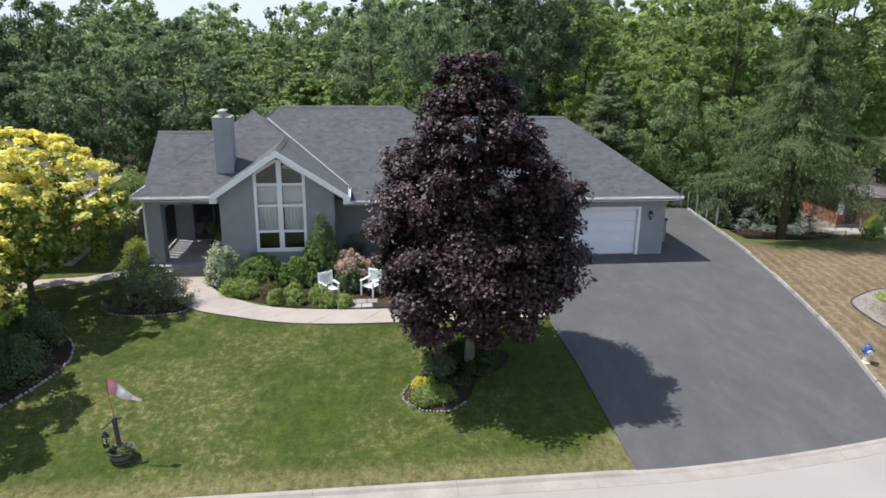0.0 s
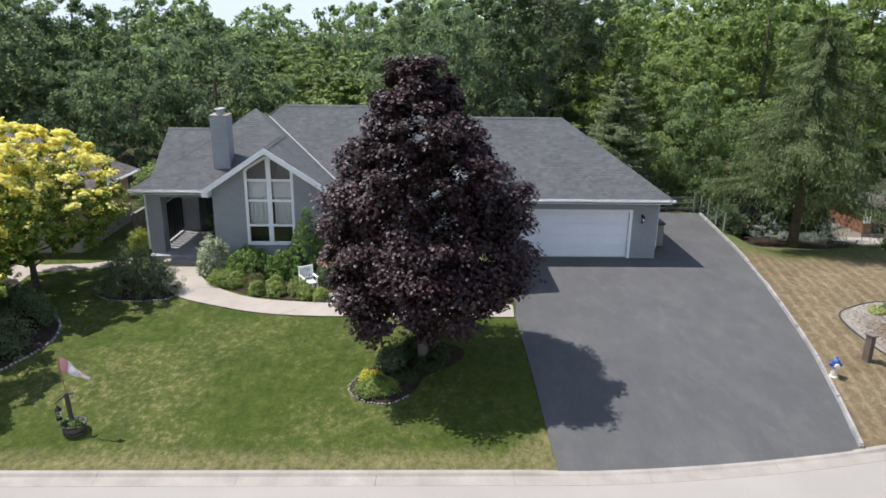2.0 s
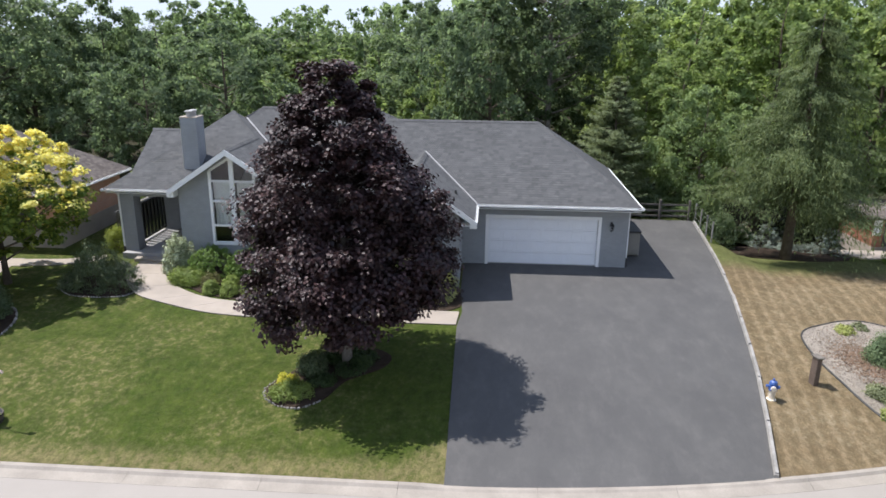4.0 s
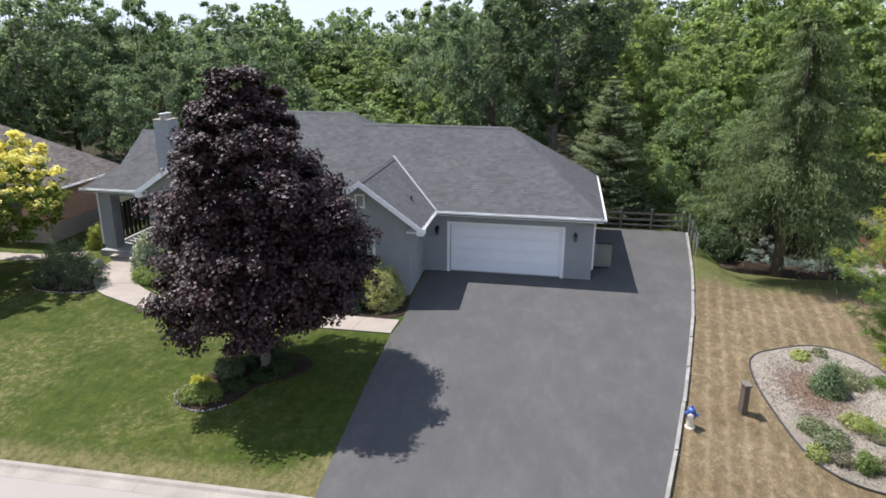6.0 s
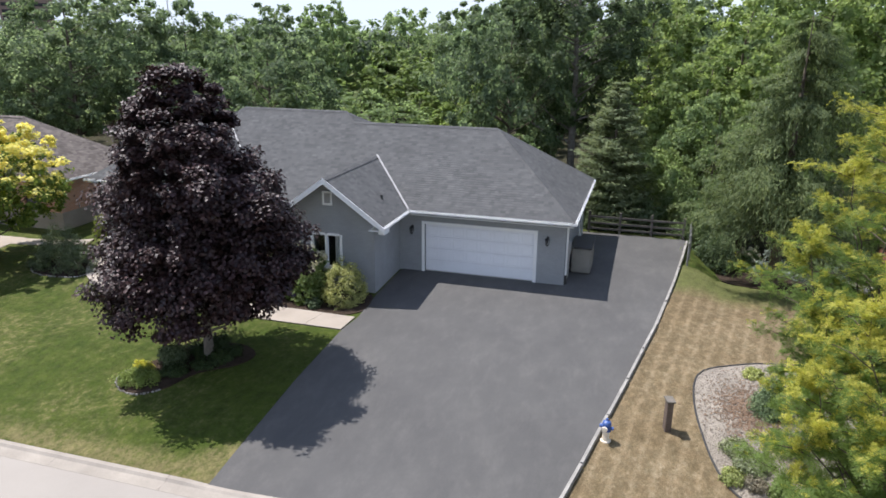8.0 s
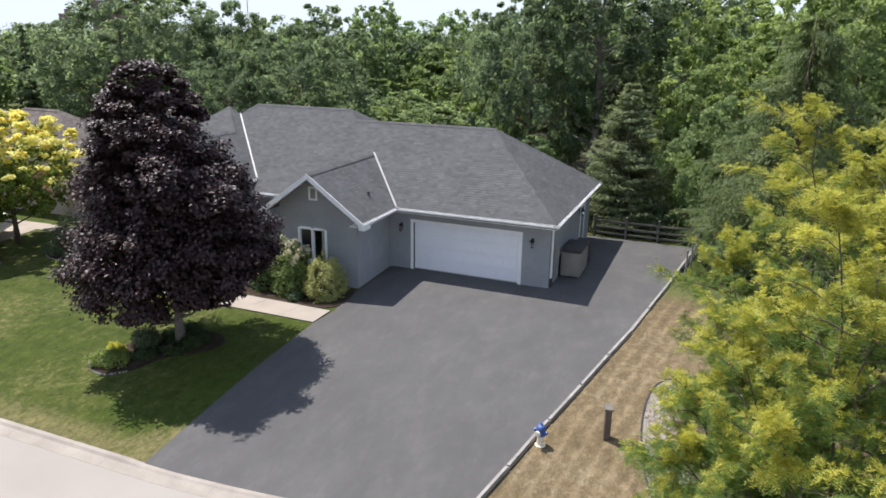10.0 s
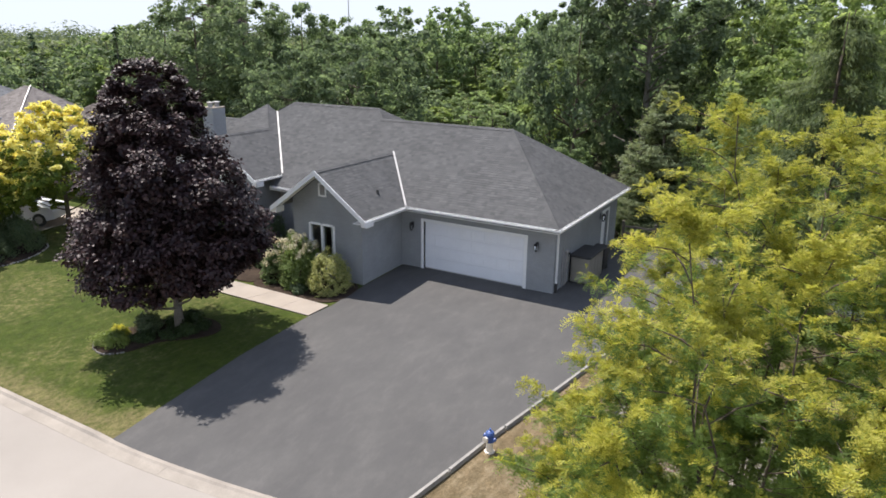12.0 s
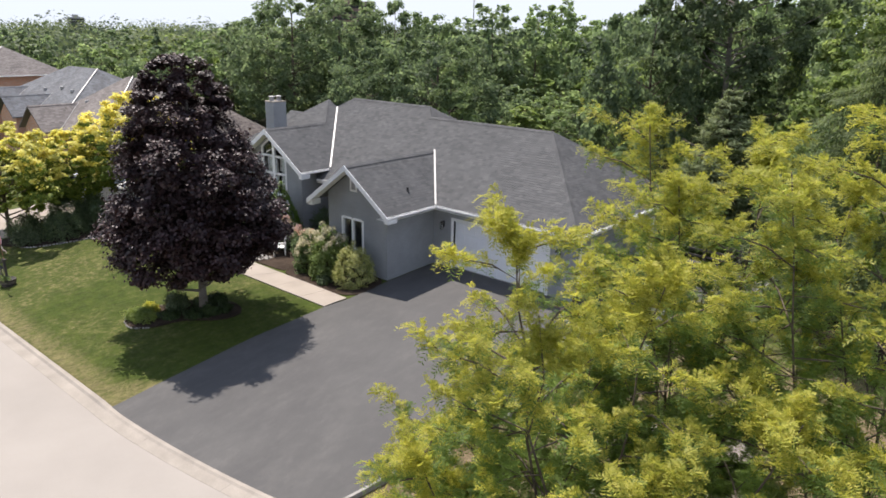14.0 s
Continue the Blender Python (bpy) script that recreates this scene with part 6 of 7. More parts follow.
shrub("variegated_dogwood", at(-13.35, -1.95), "white variegated dogwood shrub by the porch step", 0.78, 1.55, L_VARI, 1, 6400, 0.10, 0.06, 0.18)
shrub("boxwood", at(-11.75, -2.15), "large rounded dark green boxwood", 1.05, 1.3, L_BOX, 2, 15000, 0.05, 0.036, 0.1, wide=1.12, tight=True)
shrub("evergreen_shrub", at(-10.3, -2.5), "broad green leaved evergreen shrub", 0.72, 1.2, L_BOX, 3, 5200, 0.08, 0.05, 0.17)
shrub("dwarf_spruce", at(-9.25, -2.2), "dense conical green dwarf spruce", 1.2, 3.05, L_BOX, 4, 20000, 0.06, 0.042, 0.11, cone=True, category="conifer")
shrub("daylily_clump", at(-12.35, -3.35), "clump of arching green daylily leaves", 0.68, 0.55, L_SPIREA, 5, 3600, 0.32, 0.03, 0.26, wide=1.25)
shrub("barberry", at(-11.2, -3.75), "low brownish green barberry mound", 0.5, 0.62, leaf("olive_leaf", (0.07, 0.07, 0.025), (0.12, 0.12, 0.045), (0.18, 0.17, 0.07), 0.25, 0.5, 1.2), 6, 2200, 0.05, 0.035, 0.14)
for i, (x, y, r) in enumerate(((-10.95, -4.35, 0.42), (-10.15, -4.5, 0.42), (-10.3, -3.85, 0.45), (-9.25, -4.35, 0.55), (-8.95, -4.75, 0.42), (-8.35, -4.9, 0.38))):
    shrub("lime_spirea", at(x, y), "small rounded lime green spirea", r * 0.95, r * 1.4, L_SPIREA, 20 + i, 3000, 0.055, 0.038, 0.10, tight=True, group="spirea mounds along the walk")
shrub("pink_hydrangea", at(-8.05, -2.85), "hydrangea with pink and cream flower heads", 0.95, 1.35, L_DARK, 7, 4200, 0.13, 0.09, 0.22, blooms=L_PINK, bloom_count=58, bloom_size=0.14)
shrub("yew", at(-8.0, -0.6), "dark green yew against the house wall", 0.75, 1.5, L_DARK, 8, 4200, 0.09, 0.03, 0.2)
shrub("yew", at(-6.6, -0.9), "dark green yew against the house wall", 0.8, 1.2, L_DARK, 9, 3600, 0.09, 0.03, 0.2)
shrub("hydrangea", at(-6.4, -3.0), "leafy hydrangea with a few pink heads", 0.8, 1.1, L_DARK, 10, 3400, 0.13, 0.09, 0.22, blooms=L_PINK, bloom_count=10, bloom_size=0.11)
# bed under the bay window
shrub("panicle_hydrangea", at(-3.5, -4.05), "tall hydrangea with cream flower plumes", 1.05, 2.1, L_LIGHT, 30, 6800, 0.12, 0.08, 0.24, blooms=L_CREAM, bloom_count=60, bloom_size=0.13)
shrub("panicle_hydrangea", at(-4.75, -4.1), "hydrangea with pinkish cream flower plumes", 0.8, 1.75, L_GREEN, 31, 4200, 0.12, 0.08, 0.24, blooms=L_CREAM, bloom_count=60, bloom_size=0.13)
shrub("golden_privet", at(-1.95, -4.05), "rounded yellow-green privet by the driveway", 1.0, 1.75, L_PRIVET, 32, 9500, 0.075, 0.04, 0.16, tight=True)
shrub("hosta", at(-2.9, -4.9), "low dark green groundcover", 0.4, 0.35, L_DARK, 33, 900, 0.14, 0.07, 0.14)
# maple bed
shrub("golden_spirea", at(-5.75, -11.4), "low mound of green and golden spirea", 0.68, 0.44, L_SPIREA, 40, 5200, 0.06, 0.035, 0.15, wide=1.1)
shrub("euonymus", at(-5.35, -10.2), "upright grey-green shrub under the maple", 0.52, 0.7, L_GREYGREEN, 41, 4200, 0.08, 0.05, 0.2)
shrub("euonymus", at(-3.9, -9.6), "low dark green shrub under the maple", 0.45, 0.36, L_DARKBED, 42, 2800, 0.08, 0.05, 0.18)
shrub("euonymus", at(-4.5, -9.0), "low dark green shrub under the maple", 0.5, 0.5, L_DARKBED, 43, 2600, 0.08, 0.05, 0.18)
for i, (x, y, r) in enumerate(((-4.95, -10.75, 0.5), (-4.25, -10.05, 0.55), (-3.75, -9.2, 0.4), (-4.9, -9.4, 0.45))):
    shrub("euonymus", at(x, y), "low dark green groundcover under the maple", r, 0.26, L_DARKBED, 45 + i, 1800, 0.07, 0.045, 0.14)
shrub("golden_spirea", at(-5.95, -11.0), "small yellow-leaved tuft among the spirea", 0.38, 0.46, L_GOLDEN, 44, 2200, 0.06, 0.035, 0.12)
# west bed beside the walk
shrub("juniper", at(-15.9, -4.0), "dark grey-green spreading juniper", 1.15, 2.0, L_GREYGREEN, 50, 8000, 0.08, 0.04, 0.24)
shrub("juniper", at(-14.8, -4.25), "dark grey-green spreading juniper", 0.95, 1.45, L_GREYGREEN, 51, 4200, 0.08, 0.035, 0.2)
shrub("potentilla", at(-16.8, -4.35), "loose grey-green flowering shrub in the bed", 0.6, 0.75, L_GREYGREEN, 52, 2200, 0.07, 0.04, 0.2)
shrub("golden_cedar", at(-17.35, 0.35), "bright yellow-green globe cedar by the porch", 0.62, 1.25, L_LIME, 53, 4800, 0.07, 0.035, 0.17)
# shrub bed at the lot line
for i, (x, y, r, h, m) in enumerate(((-18.4, -7.4, 1.15, 1.7, L_DARK), (-18.3, -9.2, 1.2, 1.5, L_DARK), (-18.8, -10.6, 0.9, 1.1, L_GREYGREEN), (-19.7, -8.4, 1.2, 2.0, L_DARK), (-20.0, -6.9, 1.0, 1.8, L_DARK), (-19.8, -10.4, 1.0, 1.3, L_DARK))):
    shrub("dark_shrub", at(x, y), "dense dark green shrub at the lot line", r, h, m, 60 + i, 5200, 0.09, 0.055, 0.26, group="shrubs at the lot line")
# gravel bed
shrub("young_spruce", at(13.15, -8.1), "small rounded blue-green spruce in the gravel bed", 0.55, 1.08, L_TEAL, 70, 6000, 0.09, 0.032, 0.3, cone=True, category="conifer")
shrub("juniper", at(14.05, -7.3), "low spreading pale green juniper in gravel", 0.75, 0.38, L_SAGE, 71, 3200, 0.09, 0.03, 0.16)
shrub("sedum", at(13.0, -5.95), "low lime green sedum clump", 0.4, 0.26, L_PALE, 72, 1600, 0.06, 0.04, 0.1)
shrub("sedum", at(13.7, -5.6), "low pale green sedum clump", 0.36, 0.16, L_SAGE, 73, 900, 0.06, 0.04, 0.1)
shrub("catmint", at(12.1, -10.1), "sprawling pale variegated perennial clump", 0.46, 0.32, L_SAGE, 74, 2400, 0.07, 0.04, 0.15)
shrub("catmint", at(12.45, -10.6), "sprawling pale variegated perennial clump", 0.6, 0.34, L_SAGE, 75, 3200, 0.07, 0.04, 0.16)
shrub("catmint", at(11.95, -11.2), "sprawling yellowish green perennial clump", 0.45, 0.24, L_PALE, 76, 1600, 0.07, 0.035, 0.13)
shrub("catmint", at(13.4, -9.75), "loose yellowish green perennial clump", 0.55, 0.3, L_PALE, 80, 1700, 0.07, 0.035, 0.18)
shrub("boxwood", at(13.05, -11.5), "small round bright green boxwood", 0.36, 0.55, L_LIGHT, 77, 2600, 0.05, 0.035, 0.12)
shrub("lavender", at(12.45, -11.3), "dry greyish brown perennial clump", 0.36, 0.3, L_DUN, 79, 1200, 0.08, 0.025, 0.12)
shrub("lavender", at(13.9, -11.35), "dry greyish brown perennial clump", 0.5, 0.34, L_DUN, 78, 1700, 0.08, 0.025, 0.14)
shrub("lavender", at(13.75, -10.2), "dry greyish brown perennial clump", 0.34, 0.22, L_DUN, 81, 900, 0.08, 0.025, 0.12)
# under the spruce
conifer("dwarf_blue_spruce", at(15.6, 8.2), "small silvery blue spruce", 1.6, 1.0, L_BLUE, BARK, 90, whorls=9, arms=9, sprays=20, leaf_len=0.16, leaf_wid=0.05, droop=0.0, base=0.1, tr=0.04, group="blue spruces")
conifer("dwarf_blue_spruce", at(17.9, 6.1), "small silvery blue spruce", 1.6, 1.2, L_BLUE, BARK, 91, whorls=9, arms=9, sprays=20, leaf_len=0.16, leaf_wid=0.05, droop=0.0, base=0.1, tr=0.04, group="blue spruces")
shrub("blue_juniper", at(16.4, 7.6), "low silvery blue juniper", 0.7, 0.45, L_BLUE, 92, 2200, 0.09, 0.03, 0.14)
shrub("blue_juniper", at(17.2, 6.9), "low silvery blue juniper", 0.75, 0.45, L_BLUE, 93, 2000, 0.09, 0.03, 0.14)
shrub("white_hydrangea", at(14.7, 10.0), "hydrangea covered in white flower heads", 0.85, 1.5, L_GREEN, 94, 2800, 0.11, 0.08, 0.2, blooms=L_CREAM, bloom_count=30, bloom_size=0.1)
shrub("boxwood", at(19.9, 3.6), "rounded green shrub by the patio", 0.65, 0.95, L_BOX, 95, 2400, 0.07, 0.045, 0.17)
shrub("golden_privet", at(22.4, 6.6), "yellow-green shrub by the patio", 0.7, 1.1, L_LIME, 96, 2400, 0.08, 0.05, 0.2)
for i, (x, y, r, h, m) in enumerate(((7.0, 10.2, 1.0, 1.6, L_DARK), (9.2, 10.4, 1.2, 1.9, L_DARK), (11.9, 9.4, 1.2, 2.4, L_GREEN), (12.8, 7.6, 1.1, 2.2, L_DARK), (11.0, 11.5, 1.4, 3.0, L_GREEN), (-18.3, 9.5, 1.4, 2.6, L_GREEN), (-20.5, 11, 1.5, 2.8, L_LIGHT), (5.0, 11.5, 1.2, 2.4, L_DARK))):
    shrub("undergrowth_bush", at(x, y), "leafy undergrowth bush at the edge of the wood", r, h, m, 110 + i, 4200, 0.13, 0.085, 0.34, group="undergrowth bushes")

# ---- loose things ----
def garden_chair(name, loc, turn):
    """A white resin armchair with a ladder back."""
    t = thing(name, loc, "white painted wooden garden armchair in the bed", "chair", "garden chairs", turn=turn)
    part("seat", box((-0.26, -0.26, 0.38), (0.26, 0.24, 0.42), 0.01), WHITE, t)
    for x in (-0.27, 0.27):
        part("leg", box((x - 0.03, -0.28, 0.0), (x + 0.03, -0.22, 0.62), 0.006), WHITE, t)
        part("leg", prism([(x - 0.03, 0.22, 0), (x + 0.03, 0.22, 0), (x + 0.03, 0.30, 0.98), (x - 0.03, 0.30, 0.98)], (0, 0.055, 0)), WHITE, t)
        part("armrest", box((x - 0.05, -0.31, 0.62), (x + 0.05, 0.27, 0.65), 0.008), WHITE, t)
    part("top_rail", box((-0.24, 0.285, 0.88), (0.24, 0.325, 0.98), 0.008), WHITE, t)
    part("lower_rail", box((-0.24, 0.255, 0.46), (0.24, 0.295, 0.53), 0.008), WHITE, t)
    for k in range(6):
        x = -0.19 + k * 0.076
        part("back_slat", prism([(x - 0.022, 0.265, 0.53), (x + 0.022, 0.265, 0.53), (x + 0.022, 0.30, 0.88), (x - 0.022, 0.30, 0.88)], (0, 0.018, 0)), WHITE, t)
    return t


garden_chair("garden_chair", at(-8.95, -4.05), 28)
garden_chair("garden_chair", at(-7.35, -3.85), -35)

# fire hydrant
HY_BLUE = paint("hydrant_blue", (0.045, 0.10, 0.30), 0.45, 0.12, 4, 30, 0.1)
HY_WHITE = paint("hydrant_cream", (0.72, 0.63, 0.50), 0.55, 0.1, 4, 30, 0.1)
hy = thing("fire_hydrant", at(8.75, -10.55), "cream fire hydrant with a blue top", "hydrant", turn=-15)
hy.matrix_basis = hy.matrix_basis @ Matrix.Diagonal((0.86, 0.86, 0.86, 1))
part("base_flange", lathe([(0.17, -0.05), (0.17, 0.03), (0.12, 0.05)], 16), HY_WHITE, hy)
part("barrel", lathe([(0.115, 0.03), (0.11, 0.36), (0.12, 0.38)], 16), HY_WHITE, hy)
part("collar", lathe([(0.15, 0.38), (0.15, 0.42), (0.13, 0.43), (0.13, 0.58), (0.145, 0.6), (0.145, 0.62)], 16), HY_BLUE, hy)
part("bonnet", lathe([(0.145, 0.62), (0.12, 0.69), (0.06, 0.73), (0.035, 0.74), (0.035, 0.8)], 16), HY_BLUE, hy)
for a, r, l in ((90, 0.055, 0.2), (-90, 0.055, 0.2), (0, 0.085, 0.21)):
    noz = part("nozzle", lathe([(r * 0.9, 0.08), (r * 0.9, l - 0.03)], 12), HY_BLUE, hy, at=pose(0, 0, 0.5, 0, 0, a) @ pose(0, 0, 0, 90, 0, 0))
    part("nozzle_cap", lathe([(r * 1.15, l - 0.03), (r * 1.15, l + 0.02), (r * 0.5, l + 0.03)], 8), HY_WHITE if a == 0 else HY_BLUE, noz)

# timber marker post
tp = thing("timber_post", at(10.35, -9.65), "weathered square brown timber marker post", "post", turn=15)
part("post", box((-0.085, -0.13, -0.1), (0.085, 0.13, 0.92), 0.012), paint("brown_timber", (0.12, 0.088, 0.068), 0.9, 0.3, 2, 22, 0.5), tp)
part("cap", box((-0.12, -0.18, 0.92), (0.12, 0.18, 0.97), 0.01), FENCE_WOOD, tp)

# barrel planter with post, lantern and flag
pl = thing("barrel_planter", at(-13.85, -13.35), "half barrel planter with post, lantern and small pink and white flag", "planter")
part("tub", lathe([(0.27, 0.0), (0.31, 0.16), (0.325, 0.3), (0.295, 0.3), (0.28, 0.25)], 22), paint("old_barrel_wood", (0.10, 0.083, 0.07), 0.9, 0.3, 2, 22, 0.5), pl)
for z, r in ((0.06, 0.292), (0.24, 0.32)):
    part("hoop", lathe([(r, z), (r + 0.008, z), (r + 0.01, z + 0.035), (r, z + 0.035)], 22), DARK_METAL, pl)
part("soil", lathe([(0.28, 0.23), (0.275, 0.25), (0.08, 0.27)], 18), SOIL, pl)
DARK_WOOD = paint("dark_wood", (0.06, 0.05, 0.045), 0.85, 0.3, 3, 25, 0.4)
part("post", box((-0.055, -0.055, 0.2), (0.04, 0.04, 1.2), 0.01), DARK_WOOD, pl, at=pose(0, 0, 0, 0, -3, 0))
part("arm", tube([(-0.08, -0.02, 1.14), (-0.36, -0.1, 0.92)], 0.024, 6), DARK_WOOD, pl)
part("cross_piece", box((-0.11, -0.035, 1.14), (0.1, 0.035, 1.19), 0.008), DARK_WOOD, pl, at=pose(0, 0, 0, 0, 0, 25))
lan = part("lantern", lathe([(0.1, 0.42), (0.1, 0.45), (0.085, 0.46)], 6), DARK_METAL, pl, at=pose(-0.3, -0.1, 0.1) @ Matrix.Diagonal((0.8, 0.8, 0.8, 1)))
part("glass", lathe([(0.085, 0.46), (0.1, 0.78)], 6), GLASS, lan)
part("roof", lathe([(0.13, 0.78), (0.08, 0.86), (0.03, 0.93), (0.01, 0.97)], 6), DARK_METAL, lan)
bars = bmesh.new()
for k in range(6):
    a = k * math.pi / 3
    bm_tube(bars, [(0.088 * math.cos(a), 0.088 * math.sin(a), 0.45), (0.103 * math.cos(a), 0.103 * math.sin(a), 0.79)], 0.008, 4)
part("cage", bars, DARK_METAL, lan)
rgp = np.random.default_rng(8)
for k in range(2):
    n = 420
    p = rgp.normal(0, 1, (n, 3)) * np.array([0.08, 0.08, 0.05]) + np.array([0.13 - 0.24 * k, -0.1 + 0.02 * k, 0.31])
    part("flowers", leaf_mesh("flowers", p, np.tile([0, 0, 1.0], (n, 1)), 0.07, 0.05, rgp), L_LIGHT if k == 0 else L_GREYGREEN, pl)["kind"] = "stuff"
part("flag_pole", tube([(-0.06, 0, 1.15), (-0.15, -0.02, 2.28)], 0.011, 6), paint("red_brown_pole", (0.25, 0.09, 0.05), 0.5), pl)
FLAG_RED = paint("faded_red_cloth", (0.70, 0.38, 0.40), 0.85, 0.08, 3, 30, 0.1)
FLAG_PALE = paint("pale_pink_cloth", (0.76, 0.66, 0.67), 0.85, 0.06, 3, 30, 0.1)
FLAG_WHITE = paint("white_cloth", (0.80, 0.77, 0.76), 0.85, 0.05, 3, 30, 0.1)


def flag_piece(u0, u1):
    bm = bmesh.new()
    rows = []
    for i in range(9):
        u = u0 + (u1 - u0) * i / 8
        row = []
        for j in range(7):
            v = j / 6
            drop = 0.42 * u + 0.16 * u * u
            hgt = 0.44 * (1 - 0.78 * u)
            row.append(bm.verts.new((-0.15 + 0.02 * (1 - v) * 3 + 0.78 * u, 0.06 * math.sin(u * 7 + v * 1.5) * (0.2 + u) - 0.12 * u, 2.27 - drop - v * hgt)))
        rows.append(row)
    for r, q in zip(rows, rows[1:]):
        for k in range(6):
            bm.faces.new((r[k], r[k + 1], q[k + 1], q[k]))
    f = bmesh.ops.solidify(bm, geom=bm.faces[:], thickness=0.004)
    return bm


fl = part("flag", flag_piece(0, 0.28), FLAG_RED, pl, "faded red and white cloth flag", smooth=True)
part("flag_middle", flag_piece(0.28, 0.72), FLAG_WHITE, fl, smooth=True)
part("flag_end", flag_piece(0.72, 1.0), FLAG_PALE, fl, smooth=True)

# storage box and bin against the garage side
sb = thing("storage_box", (6.76, 2.55, 0.0), "tan outdoor storage box with a dark lid beside the garage", "storage box")
part("body", box((-0.42, -0.85, 0.02), (0.42, 0.85, 1.12), 0.03), TAN_PLASTIC, sb)
part("lid", box((-0.46, -0.9, 1.12), (0.46, 0.9, 1.22), 0.03), DARK_PLASTIC, sb)
for y in (-0.6, -0.2, 0.2, 0.6):
    part("rib", box((0.42, y - 0.03, 0.05), (0.435, y + 0.03, 1.1), 0.005), TAN_PLASTIC, sb)
part("door_panel", box((-0.37, -0.872, 0.08), (0.37, -0.85, 1.06), 0.008), TAN_PLASTIC, sb)
bn = thing("wheeled_bin", (6.85, 4.1, 0.0), "dark wheeled rubbish bin beside the garage", "bin")
part("body", prism([(-0.24, -0.26, 0.05), (0.24, -0.26, 0.05), (0.29, -0.32, 0.98), (-0.29, -0.32, 0.98)], (0, 0.58, 0)), DARK_PLASTIC, bn)
part("lid", box((-0.31, -0.36, 0.98), (0.31, 0.32, 1.06), 0.02), DARK_PLASTIC, bn)
for x in (-0.26, 0.26):
    part("wheel", lathe([(0.1, -0.02), (0.1, 0.02)], 14), DARK_PLASTIC, bn, at=pose(x, 0.24, 0.1, 0, 90, 0))

# potted topiaries on the porch
for i, (x, y, h) in enumerate(((-14.2, 1.3, 0.95), (-13.7, 0.5, 0.7))):
    pt = thing("potted_topiary", (x, y, 0.2), "dark clipped topiary in a black urn on the porch", "potted plant", "porch pots")
    part("urn", lathe([(0.14, 0), (0.1, 0.06), (0.16, 0.22), (0.22, 0.42), (0.2, 0.42), (0.17, 0.36)], 16), DARK_PLASTIC, pt)
    part("stem", tube([(0, 0, 0.36), (0, 0, h)], 0.02, 6), BARK, pt)
    r_ = np.random.default_rng(200 + i)
    d_ = unit(r_.normal(0, 1, (1600, 3)))
    part("foliage", leaf_mesh("foliage", d_ * r_.uniform(0.75, 1, (1600, 1)) * 0.3 + np.array([0, 0, h + 0.12]), d_, 0.07, 0.04, r_), L_DARK, pt)
rk = thing("boulder", at(-15.6, -2.35), "pale rounded limestone boulder by the walk", "boulder")
bm = bmesh.new()
bmesh.ops.create_icosphere(bm, subdivisions=3, radius=0.3)
for v in bm.verts:
    v.co *= 1 + 0.22 * noise.noise(v.co * 3.1)
    v.co.z = v.co.z * 0.85 + 0.18
part("rock", bm, STONE, rk, smooth=True)

# paving stones in front of the chairs
ps_ = tagged(new("stone_landing"), "landing of square pale paving stones", "paving", kind="structure")
for i in range(3):
    for j in range(2):
        x, y = -8.35 + i * 0.42 + (0.2 if j else 0), -4.98 + j * 0.42
        part("paving_stone", box((x - 0.2, y - 0.2, ground_z(x, y) - 0.02), (x + 0.2, y + 0.2, ground_z(x, y) + 0.065), 0.012), STONE, ps_)

# fences
fence = thing("rail_fence", (0, 0, 0), "weathered post and rail fence behind the driveway, shade put in its colour", "fence")
posts = [(6.5, 8.75), (8.1, 8.75), (9.7, 8.72), (11.3, 8.65)]
for x, y in posts:
    part("post", box((x - 0.06, y - 0.06, -0.2), (x + 0.06, y + 0.06, 1.15), 0.01), FENCE_WOOD, fence)
for (x0, y0), (x1, y1) in zip(posts, posts[1:]):
    for z, h in ((0.16, 0.1), (0.46, 0.1), (0.8, 0.1)):
        part("rail", box((x0 + 0.06, y0 + 0.03, z), (x1 - 0.06, y0 + 0.06, z + h), 0.006), FENCE_WOOD, fence)
wf = thing("wire_fence", (0, 0, 0), "grey steel posts with wire along the driveway end", "fence")
wp = [(11.62, 8.5), (11.58, 7.3), (11.5, 5.95), (11.36, 4.55)]
for x, y in wp:
    part("post", tube([(x, y, -0.3), (x, y, 1.02)], 0.045, 8), TIMBER, wf)
for (x0, y0), (x1, y1) in zip(wp, wp[1:]):
    for z in (0.25, 0.5, 0.75, 0.97):
        part("wire", tube([(x0, y0, z), (x1, y1, z)], 0.003, 4), FLASHING, wf)
bf = thing("board_fence", (0, 0, 0), "brown wooden board fence beside the house", "fence")
for k in range(34):
    x, y = -18.66 + 0.008 * math.sin(k * 2.1), 3.0 + k * 0.15
    part("board", box((x - 0.012, y - 0.07, -0.7), (x + 0.012, y + 0.07, 1.08), 0.004), FENCE_WOOD, bf)
for z in (-0.1, 0.85):
    part("rail", box((-18.70, 2.93, z), (-18.675, 8.05, z + 0.09), 0.004), FENCE_WOOD, bf)
part("top_board", box((-18.74, 2.9, 1.08), (-18.58, 8.06, 1.12), 0.006), TIMBER, bf)
for y in (2.95, 4.65, 6.35, 8.05):
    part("post", box((-18.63, y - 0.05, -0.7), (-18.53, y + 0.05, 1.2), 0.008), FENCE_WOOD, bf)


